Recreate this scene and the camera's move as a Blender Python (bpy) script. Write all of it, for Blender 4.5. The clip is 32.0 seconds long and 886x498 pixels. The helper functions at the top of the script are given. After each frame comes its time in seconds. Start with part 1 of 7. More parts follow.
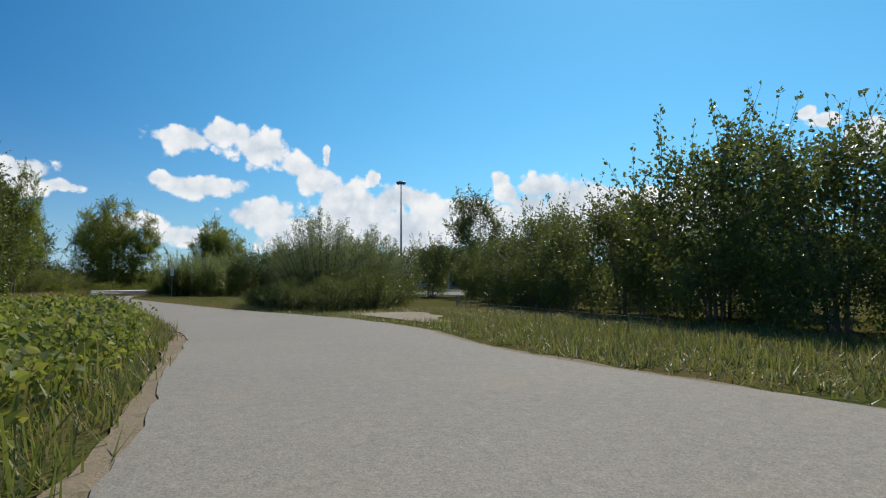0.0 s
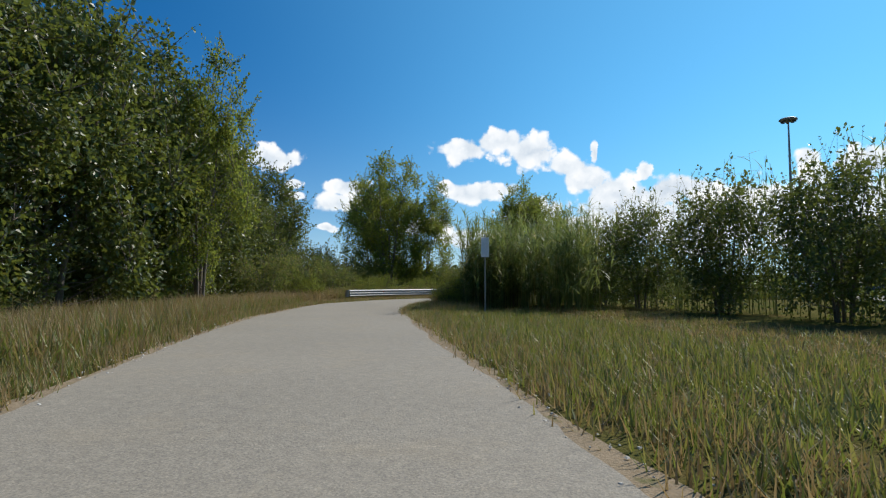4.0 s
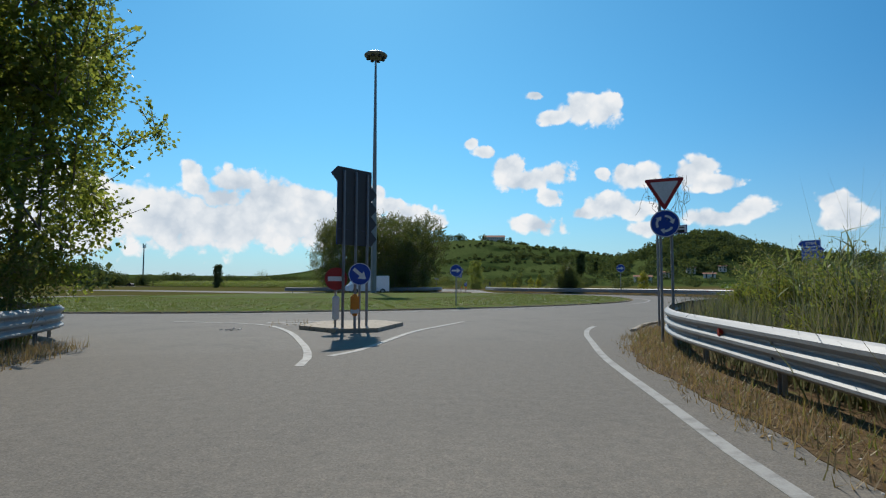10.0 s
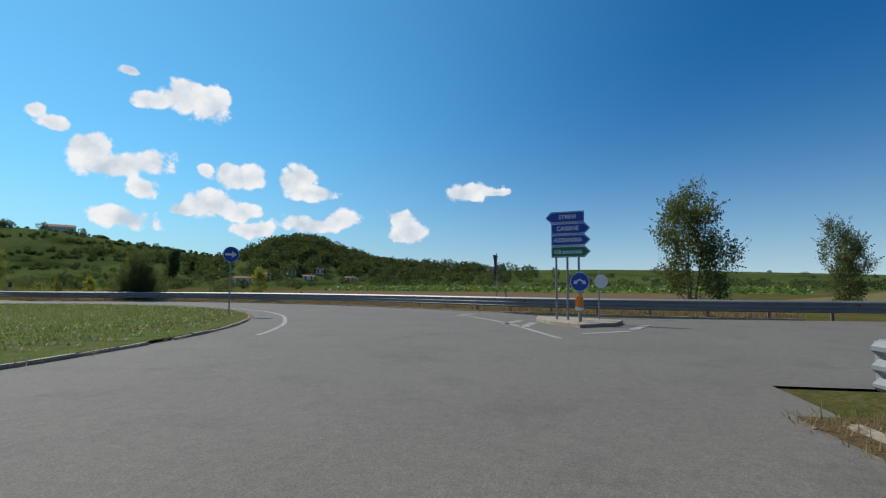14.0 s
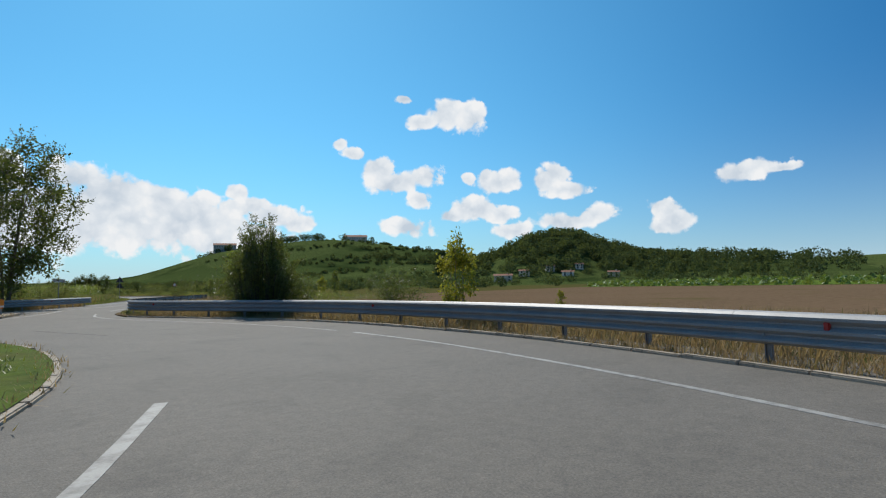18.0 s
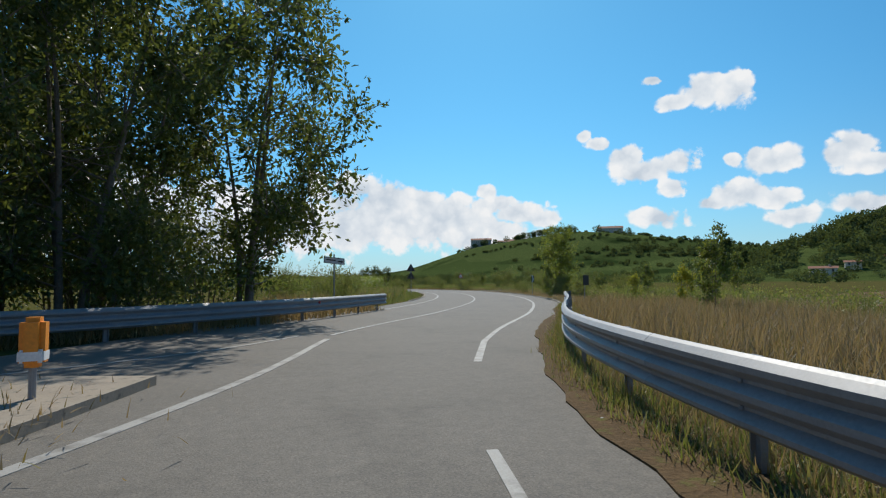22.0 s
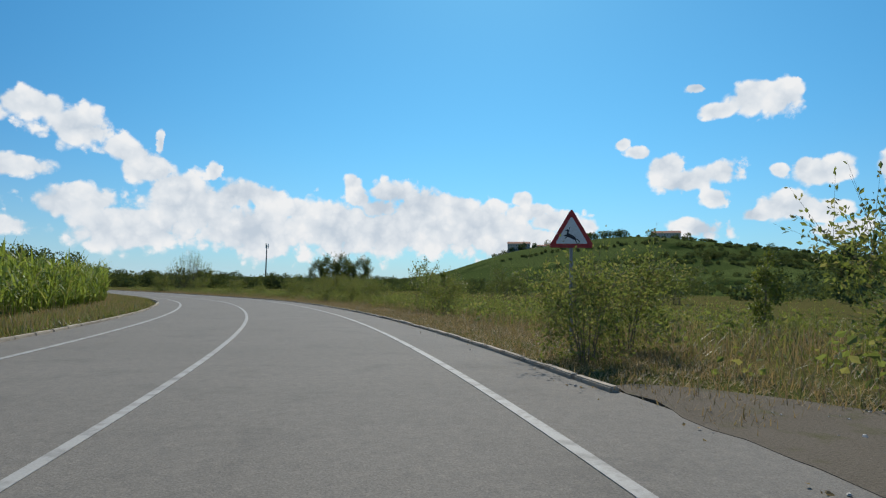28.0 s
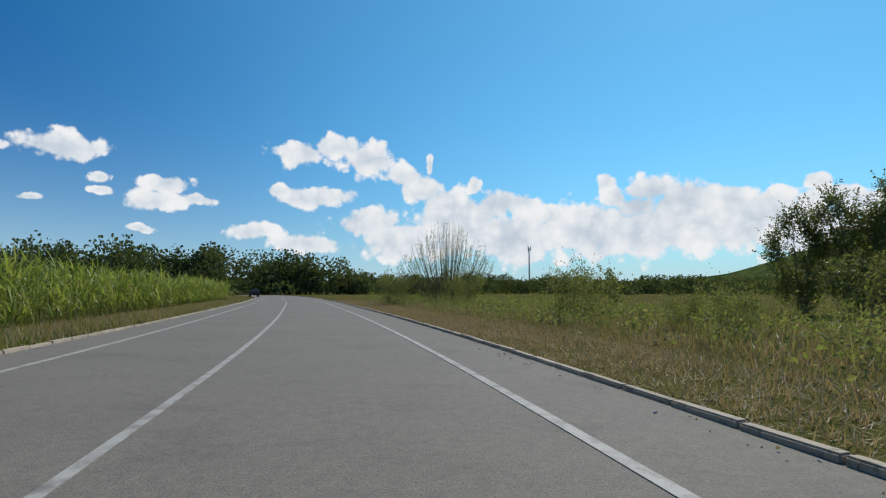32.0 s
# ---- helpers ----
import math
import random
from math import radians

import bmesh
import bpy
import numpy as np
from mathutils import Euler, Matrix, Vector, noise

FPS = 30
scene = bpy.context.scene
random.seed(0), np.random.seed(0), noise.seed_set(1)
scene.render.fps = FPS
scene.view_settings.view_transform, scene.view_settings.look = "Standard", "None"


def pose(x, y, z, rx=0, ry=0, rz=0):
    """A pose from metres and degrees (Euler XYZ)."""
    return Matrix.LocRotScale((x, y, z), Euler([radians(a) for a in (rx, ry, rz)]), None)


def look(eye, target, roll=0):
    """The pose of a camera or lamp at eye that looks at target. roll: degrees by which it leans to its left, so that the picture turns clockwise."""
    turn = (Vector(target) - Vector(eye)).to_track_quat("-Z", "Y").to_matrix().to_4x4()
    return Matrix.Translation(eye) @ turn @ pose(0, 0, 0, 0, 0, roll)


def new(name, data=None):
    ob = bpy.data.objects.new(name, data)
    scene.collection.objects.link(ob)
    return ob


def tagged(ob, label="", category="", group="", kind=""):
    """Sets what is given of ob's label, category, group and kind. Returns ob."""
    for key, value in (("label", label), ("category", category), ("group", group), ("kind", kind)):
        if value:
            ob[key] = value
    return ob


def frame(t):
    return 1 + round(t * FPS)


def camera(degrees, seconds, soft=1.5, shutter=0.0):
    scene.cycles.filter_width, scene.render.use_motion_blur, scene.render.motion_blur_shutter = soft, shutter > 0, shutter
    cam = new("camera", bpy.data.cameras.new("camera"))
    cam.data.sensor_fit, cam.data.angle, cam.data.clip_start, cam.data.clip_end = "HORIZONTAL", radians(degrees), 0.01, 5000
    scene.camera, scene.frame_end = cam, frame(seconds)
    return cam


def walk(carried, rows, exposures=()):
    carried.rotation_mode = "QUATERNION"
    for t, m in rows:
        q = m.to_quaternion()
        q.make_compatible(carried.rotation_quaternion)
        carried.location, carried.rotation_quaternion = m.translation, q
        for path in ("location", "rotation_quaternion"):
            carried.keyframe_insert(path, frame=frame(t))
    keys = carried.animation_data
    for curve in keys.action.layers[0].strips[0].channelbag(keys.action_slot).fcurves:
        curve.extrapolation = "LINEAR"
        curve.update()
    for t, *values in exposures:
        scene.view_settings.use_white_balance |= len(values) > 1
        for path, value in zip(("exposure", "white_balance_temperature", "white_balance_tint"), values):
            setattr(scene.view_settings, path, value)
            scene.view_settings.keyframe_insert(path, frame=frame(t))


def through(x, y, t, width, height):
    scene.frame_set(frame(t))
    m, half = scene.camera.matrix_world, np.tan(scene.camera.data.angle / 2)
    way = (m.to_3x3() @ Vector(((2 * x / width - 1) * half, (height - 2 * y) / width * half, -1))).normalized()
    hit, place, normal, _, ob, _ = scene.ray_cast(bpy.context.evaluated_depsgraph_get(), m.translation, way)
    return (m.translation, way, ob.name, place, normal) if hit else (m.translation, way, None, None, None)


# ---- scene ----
# ---- camera ----
cam = camera(79.0, 32.0, soft=1.2)
EYE_Z = 1.22
# seconds, x, y, tilt, lean, heading
PATH = [
    (0.0, 36.00, -74.43, 93.81, 0.36, -2.35),
    (0.5, 35.15, -69.64, 93.67, 0.08, 1.38),
    (1.0, 34.07, -65.02, 93.66, -0.03, 5.62),
    (1.5, 32.68, -60.56, 93.71, -0.17, 10.27),
    (2.0, 30.83, -56.20, 93.74, -0.17, 14.83),
    (2.5, 28.46, -51.85, 93.75, -0.04, 19.26),
    (3.0, 25.56, -47.47, 93.62, 0.03, 23.12),
    (3.5, 22.20, -43.08, 93.64, 0.05, 25.23),
    (4.0, 18.54, -38.69, 93.67, -0.03, 25.90),
    (4.5, 14.80, -34.33, 93.66, -0.15, 25.49),
    (5.0, 11.26, -30.03, 93.64, -0.19, 24.24),
    (5.5, 8.19, -25.83, 93.62, -0.06, 22.39),
    (6.0, 5.77, -21.77, 93.62, 0.22, 20.15),
    (6.5, 3.90, -17.86, 93.65, 0.30, 17.52),
    (7.0, 2.47, -14.00, 93.65, 0.38, 14.11),
    (7.5, 1.45, -10.20, 93.73, 0.13, 8.75),
    (8.0, 0.98, -6.50, 93.78, 0.15, 0.89),
    (8.5, 1.12, -2.99, 93.79, 0.15, -7.85),
    (9.0, 1.81, 0.35, 93.80, 0.05, -16.72),
    (9.5, 2.95, 3.47, 93.77, -0.26, -25.70),
    (10.0, 4.47, 6.34, 93.77, -0.11, -33.96),
    (10.5, 6.16, 8.96, 93.77, -0.16, -40.44),
    (11.0, 7.87, 11.09, 93.71, 0.01, -45.27),
    (11.5, 9.50, 12.85, 93.81, -0.15, -49.54),
    (12.0, 11.31, 14.55, 93.88, -0.03, -53.47),
    (12.5, 13.42, 16.17, 94.01, -0.18, -58.01),
    (13.0, 15.93, 17.60, 94.10, -0.17, -64.05),
    (13.5, 18.62, 18.88, 94.08, -0.34, -70.37),
    (14.0, 21.44, 20.01, 94.08, -0.22, -74.79),
    (14.5, 24.43, 21.08, 94.07, 0.18, -76.99),
    (15.0, 27.61, 22.19, 94.02, 0.62, -77.19),
    (15.5, 30.99, 23.47, 93.89, 0.86, -75.58),
    (16.0, 34.53, 25.02, 93.75, 0.72, -72.44),
    (16.5, 37.91, 26.89, 93.86, 0.43, -68.10),
    (17.0, 40.95, 29.04, 93.86, 0.82, -62.42),
    (17.5, 43.53, 31.40, 93.90, 0.77, -55.43),
    (18.0, 45.58, 33.92, 93.87, 1.08, -47.79),
    (18.5, 47.17, 36.57, 93.82, 1.15, -40.02),
    (19.0, 48.41, 39.41, 93.78, 1.16, -32.71),
    (19.5, 49.41, 42.55, 93.69, 0.81, -26.32),
    (20.0, 50.15, 46.18, 93.64, 0.39, -21.53),
    (20.5, 50.86, 50.26, 93.55, -0.26, -18.67),
    (21.0, 51.32, 54.67, 93.60, 0.12, -18.08),
    (21.5, 51.79, 59.27, 93.54, 0.63, -18.79),
    (22.0, 52.78, 64.01, 93.63, 0.56, -21.99),
    (22.5, 54.38, 68.94, 93.55, 0.74, -27.72),
    (23.0, 56.63, 74.08, 93.68, -0.33, -33.63),
    (23.5, 59.48, 79.42, 93.87, -0.29, -38.42),
    (24.0, 62.76, 84.99, 93.91, -0.24, -40.17),
    (24.5, 66.26, 90.77, 93.90, -0.60, -39.77),
    (25.0, 69.66, 96.89, 94.02, -0.93, -37.78),
    (25.5, 72.78, 103.50, 94.06, -0.80, -35.20),
    (26.0, 75.66, 110.38, 94.08, -0.64, -32.19),
    (26.5, 78.28, 117.41, 94.13, -0.58, -28.85),
    (27.0, 80.60, 124.51, 94.19, -0.62, -25.32),
    (27.5, 82.59, 131.61, 94.26, -0.77, -21.78),
    (28.0, 84.14, 138.73, 94.31, -0.96, -18.33),
    (28.5, 85.06, 146.19, 94.32, -0.96, -14.92),
    (29.0, 85.47, 153.98, 94.34, -1.01, -11.43),
    (29.5, 85.44, 161.96, 94.34, -0.90, -8.05),
    (30.0, 84.96, 169.90, 94.31, -0.80, -4.57),
    (30.5, 84.04, 177.64, 94.38, -0.85, -1.04),
    (31.0, 82.62, 185.07, 94.44, -0.85, 2.46),
    (31.5, 80.68, 192.18, 94.50, -0.33, 5.68),
    (32.0, 78.18, 198.98, 94.47, -0.08, 8.54),
]
walk(cam, [(t, pose(x, y, EYE_Z, tilt, 0, head) @ pose(0, 0, 0, 0, 0, -lean)) for t, x, y, tilt, lean, head in PATH],
     exposures=[(0.0, -0.1), (3.0, 0.0), (5.5, 0.18), (7.0, 0.15), (9.0, -0.12), (17.0, -0.12), (32.0, -0.15)])

# ---- sky and sun ----
SUN_AZ, SUN_EL = 24.0, 46.0      # degrees clockwise from +y, degrees up
world = bpy.data.worlds.new("world")
scene.world = world
world.use_nodes = True
wn, wl = world.node_tree.nodes, world.node_tree.links
wn.clear()


def wnode(kind, **values):
    n = wn.new(kind)
    for key, value in values.items():
        if key == "operation":
            n.operation = value
        elif key == "data_type":
            n.data_type = value
        else:
            n.inputs[int(key[1:])].default_value = value
    return n


def wmath(op, a, b=None, c=None, clamp=False):
    n = wn.new("ShaderNodeMath")
    n.operation, n.use_clamp = op, clamp
    for i, v in enumerate((a, b, c)):
        if v is None:
            continue
        if isinstance(v, (int, float)):
            n.inputs[i].default_value = v
        else:
            wl.new(v, n.inputs[i])
    return n.outputs[0]


sky = wn.new("ShaderNodeTexSky")
sky.sky_type, sky.sun_disc = "NISHITA", False
sky.sun_elevation, sky.sun_rotation = radians(SUN_EL), radians(SUN_AZ)
sky.air_density, sky.dust_density, sky.ozone_density, sky.altitude = 1.0, 0.25, 3.2, 200
coord = wn.new("ShaderNodeTexCoord")
way = coord.outputs["Generated"]
xyz = wn.new("ShaderNodeSeparateXYZ")
wl.new(way, xyz.inputs[0])
# a ragged edge: the direction is shaken by noise before the cloud shapes are looked up
ragged = wn.new("ShaderNodeTexNoise")
ragged.inputs["Scale"].default_value, ragged.inputs["Detail"].default_value = 34, 8
ragged.inputs["Roughness"].default_value = 0.62
wl.new(way, ragged.inputs["Vector"])
billow = wn.new("ShaderNodeTexNoise")
billow.inputs["Scale"].default_value, billow.inputs["Detail"].default_value = 11, 5
wl.new(way, billow.inputs["Vector"])
bent = wnode("ShaderNodeVectorMath", operation="MULTIPLY_ADD")
wl.new(ragged.outputs["Color"], bent.inputs[0])
bent.inputs[1].default_value = (0.03, 0.03, 0.03)
wl.new(way, bent.inputs[2])
az = wmath("DEGREES", wmath("ARCTAN2", wmath("MULTIPLY", xyz.outputs[0], -1.0), xyz.outputs[1]))
el = wmath("DEGREES", wmath("ARCSINE", xyz.outputs[2]))
shift = wmath("MULTIPLY_ADD", ragged.outputs[0], 1.6, -0.8)
shift2 = wmath("MULTIPLY_ADD", billow.outputs[0], 1.6, -0.8)
place = wn.new("ShaderNodeCombineXYZ")
wl.new(wmath("ADD", az, shift), place.inputs[0])
wl.new(wmath("ADD", el, shift2), place.inputs[1])
# cumulus heaps: azimuth (left of +y), height, half width, half height, in degrees
EAST_PUFFS = [(-48.7, 18.0, 2.3, 1.5), (-50.9, 17.5, 1.7, 1.5), (-45.8, 17.2, 1.9, 0.7), (-43.8, 19.6, 1, 0.5), (-37, 14.7, 0.8, 0.7), (-38.5, 13.9, 1.3, 0.6),
              (-40.9, 12.4, 1.9, 1.3), (-43, 10.9, 2.9, 1.2), (-45.9, 11.3, 2.1, 1.2), (-45.5, 9.1, 1.5, 0.8), (-50.7, 11.3, 0.8, 0.6), (-52.5, 11.6, 0.9, 0.8),
              (-54, 10.9, 2.4, 1.2), (-58.7, 10.8, 1.4, 1.3), (-59.8, 11.4, 1.5, 1.2), (-61, 9.7, 2.2, 0.8)]
EAST_LOW = [(-51.2, 8.1, 2.5, 1.4), (-53.9, 7.5, 2, 0.8), (-48.7, 7.6, 1.4, 0.7), (-43.8, 6.3, 2.8, 1), (-55.3, 5.7, 2, 0.8), (-60.5, 6.5, 2.7, 0.9),
            (-63.9, 6.9, 2.2, 1), (-70.4, 7.4, 1.5, 0.9), (-71.2, 6.0, 1.9, 1.3), (-69.9, 5.4, 1, 0.8), (-77.6, 10.2, 2.9, 1), (-80.5, 9.9, 1.7, 0.5)]
BANK_EAST = [(-8.6, 11.0, 0.9, 1), (-12.7, 10.0, 2.6, 1.4), (-15.9, 8.8, 3.4, 1.9), (-19.8, 8.6, 2.1, 1.6), (-23.7, 8.5, 1.5, 0.9), (-26.8, 9.6, 1.1, 0.8),
             (-28.3, 8.4, 1.4, 0.8), (-30.1, 7.2, 2.7, 1.2), (-21.9, 6.4, 5, 2.4), (-13.5, 6.1, 5.1, 2.6), (-26.3, 5.0, 4.9, 1.8), (-32.8, 6.6, 1.9, 0.8),
             (-6.9, 7.8, 2, 0.9), (-9.2, 9.7, 1.2, 1.1), (-11.6, 8.6, 2.4, 1.4), (-15.8, 7.9, 2.8, 1.5), (-19.5, 7.7, 1.9, 1.4), (-7.6, 6.2, 5.5, 2.4),
             (-17.1, 5.9, 5.1, 2.1), (-26.5, 8.1, 1.5, 0.8)]
BANK_WEST = [(23.7, 14.0, 2.5, 1.4), (20, 14.8, 2.8, 1.2), (16.6, 13.6, 2.8, 1.7), (12.9, 12.1, 2.2, 1.1), (22, 9.7, 4.4, 1), (25.5, 10.2, 1.3, 0.7),
             (11, 10.9, 2.5, 1.3), (10, 13.4, 0.4, 1), (8.2, 9.3, 2.5, 1.5), (5.1, 11.1, 0.6, 0.9), (2.7, 9.3, 2.4, 1.5), (0.3, 9.0, 2.2, 1.3),
             (-2.7, 7.8, 1.9, 1.1), (6.6, 7.5, 3.8, 2.4), (16.4, 7.2, 3.6, 1.6), (27.9, 5.9, 2.3, 0.8), (23, 4.8, 3.8, 1), (11.5, 5.1, 5.5, 2),
             (1.1, 5.7, 5.5, 2.4)]
WEST_PUFFS = [(52.7, 13, 2.9, 1), (49.6, 11.8, 1.6, 0.5), (44.4, 12.5, 3.5, 1.1), (36, 10.1, 2.1, 0.9), (36.9, 8.3, 3, 1), (33.3, 8.8, 1.6, 0.7),
              (41.5, 10.2, 0.9, 0.5), (41.3, 9, 0.9, 0.4), (46.4, 8, 0.9, 0.3), (38.2, 5.8, 1.1, 0.4), (66, 9, 5, 1.6), (80, 11, 6, 2), (100, 9, 8, 2),
              (130, 12, 9, 2.4), (165, 9, 9, 2), (-140, 12, 8, 2), (-128, 7, 6, 1.6)]
# heaped rounded bumps, large and small
swell = []
for scale in (22, 48, 105):
    cell = wn.new("ShaderNodeTexVoronoi")
    cell.feature = "SMOOTH_F1"
    cell.inputs["Scale"].default_value, cell.inputs["Smoothness"].default_value = scale, 0.35
    wl.new(bent.outputs[0], cell.inputs["Vector"])
    swell.append(wmath("MULTIPLY_ADD", cell.outputs["Distance"], -1.0, 0.45))
bumps = wmath("ADD", wmath("ADD", wmath("MULTIPLY", swell[0], 0.75), wmath("MULTIPLY", swell[1], 0.5)), wmath("MULTIPLY", swell[2], 0.18))
heap = None
for a0, e0, wa, he in EAST_PUFFS + EAST_LOW + BANK_EAST + BANK_WEST + WEST_PUFFS:
    grow = 1.36 if he > 1.7 else 1.2 if -34 < a0 < 30 else 1.15
    wa, he = wa * grow, he * grow
    m = wnode("ShaderNodeVectorMath", operation="MULTIPLY_ADD")
    wl.new(place.outputs[0], m.inputs[0])
    m.inputs[1].default_value = (1 / wa, 1 / he, 0)
    m.inputs[2].default_value = (-a0 / wa, -e0 / he, 0)
    ln = wnode("ShaderNodeVectorMath", operation="LENGTH")
    wl.new(m.outputs[0], ln.inputs[0])
    one = wmath("SUBTRACT", 1.0, ln.outputs["Value"])
    heap = one if heap is None else wmath("SMOOTH_MAX", heap, one, 0.12)
puff = wmath("ADD", heap, wmath("MULTIPLY_ADD", ragged.outputs[0], 0.45, -0.12))
puff = wmath("ADD", puff, bumps)
cover = wnode("ShaderNodeMapRange")
cover.interpolation_type = "SMOOTHSTEP"
cover.inputs[1].default_value, cover.inputs[2].default_value = 0.02, 0.36
wl.new(puff, cover.inputs[0])
cover = cover.outputs[0]
# white on the swells, blue-grey in the creases and in the thick of the heap
thick = wmath("ADD", wmath("MULTIPLY", bumps, -0.95), wmath("MULTIPLY_ADD", heap, 0.40, 0.22))
thick = wmath("ADD", thick, wmath("MULTIPLY_ADD", billow.outputs[0], 0.9, -0.45))
tone = wn.new("ShaderNodeValToRGB")
tone.color_ramp.elements[0].position, tone.color_ramp.elements[0].color = 0.15, (1.0, 1.0, 1.0, 1)
tone.color_ramp.elements[1].position, tone.color_ramp.elements[1].color = 0.95, (0.62, 0.70, 0.79, 1)
mid = tone.color_ramp.elements.new(0.45)
mid.color = (0.86, 0.90, 0.94, 1)
wl.new(thick, tone.inputs[0])
# pale haze close to the horizon
haze = wmath("MULTIPLY", wmath("POWER", wmath("SUBTRACT", 1.0, wmath("ABSOLUTE", xyz.outputs[2]), clamp=True), 9.0), 1.0)
tint = wn.new("ShaderNodeMix")
tint.data_type, tint.blend_type = "RGBA", "MULTIPLY"
tint.inputs[0].default_value = 1.0
tint.inputs[7].default_value = (0.44, 1.03, 1.12, 1)
wl.new(sky.outputs[0], tint.inputs[6])
SKY_STRENGTH = 0.125
base = wn.new("ShaderNodeMix")
base.data_type = "RGBA"
wl.new(haze, base.inputs[0])
# the clear sky is deepest at right angles to the sun
facing = wnode("ShaderNodeVectorMath", operation="DOT_PRODUCT")
wl.new(way, facing.inputs[0])
facing.inputs[1].default_value = (math.sin(radians(SUN_AZ)) * math.cos(radians(SUN_EL)), math.cos(radians(SUN_AZ)) * math.cos(radians(SUN_EL)), math.sin(radians(SUN_EL)))
deep = wnode("ShaderNodeMapRange")
deep.interpolation_type = "SMOOTHSTEP"
deep.inputs[1].default_value, deep.inputs[2].default_value = 0.34, 0.95
wl.new(facing.outputs["Value"], deep.inputs[0])
hue = wnode("ShaderNodeMix", data_type="RGBA")
wl.new(deep.outputs[0], hue.inputs[0])
hue.inputs[6].default_value, hue.inputs[7].default_value = (0.12, 0.44, 0.66, 1), (1, 1, 1, 1)
blue = wnode("ShaderNodeVectorMath", operation="MULTIPLY")
wl.new(tint.outputs[2], blue.inputs[0])
wl.new(hue.outputs[2], blue.inputs[1])
wl.new(blue.outputs[0], base.inputs[6])
base.inputs[7].default_value = (4.6, 5.8, 6.6, 1)
over = wn.new("ShaderNodeMix")
over.data_type = "RGBA"
wl.new(cover, over.inputs[0])
wl.new(base.outputs[2], over.inputs[6])
bright = wn.new("ShaderNodeMix")
bright.data_type, bright.blend_type = "RGBA", "MULTIPLY"
bright.inputs[0].default_value = 1.0
wl.new(tone.outputs[0], bright.inputs[6])
bright.inputs[7].default_value = (7.6, 7.7, 7.8, 1)
wl.new(bright.outputs[2], over.inputs[7])
back = wn.new("ShaderNodeBackground")
back.inputs[1].default_value = SKY_STRENGTH
wl.new(over.outputs[2], back.inputs[0])
wout = wn.new("ShaderNodeOutputWorld")
wl.new(back.outputs[0], wout.inputs[0])

sun = new("sun", bpy.data.lights.new("sun", "SUN"))
sun.data.energy, sun.data.angle, sun.data.color = 4.2, radians(0.6), (1.0, 0.95, 0.86)
aim = Vector((math.sin(radians(SUN_AZ)) * math.cos(radians(SUN_EL)), math.cos(radians(SUN_AZ)) * math.cos(radians(SUN_EL)), math.sin(radians(SUN_EL))))
sun.matrix_world = look(aim * 60, (0, 0, 0))


# ---- materials ----
def mix_rgb(nt, fac, a, b):
    n = nt.nodes.new("ShaderNodeMix")
    n.data_type = "RGBA"
    for sock, v in ((n.inputs[0], fac), (n.inputs[6], a), (n.inputs[7], b)):
        if isinstance(v, (int, float)):
            sock.default_value = v
        elif isinstance(v, tuple):
            sock.default_value = (*v, 1) if len(v) == 3 else v
        else:
            nt.links.new(v, sock)
    return n.outputs[2]


def noise_of(nt, vec, scale, detail=5, rough=0.55):
    n = nt.nodes.new("ShaderNodeTexNoise")
    n.inputs["Scale"].default_value, n.inputs["Detail"].default_value, n.inputs["Roughness"].default_value = scale, detail, rough
    nt.links.new(vec, n.inputs["Vector"])
    return n.outputs[0]


def ramp_of(nt, fac, lo, hi):
    n = nt.nodes.new("ShaderNodeMapRange")
    n.inputs[1].default_value, n.inputs[2].default_value = lo, hi
    nt.links.new(fac, n.inputs[0])
    return n.outputs[0]


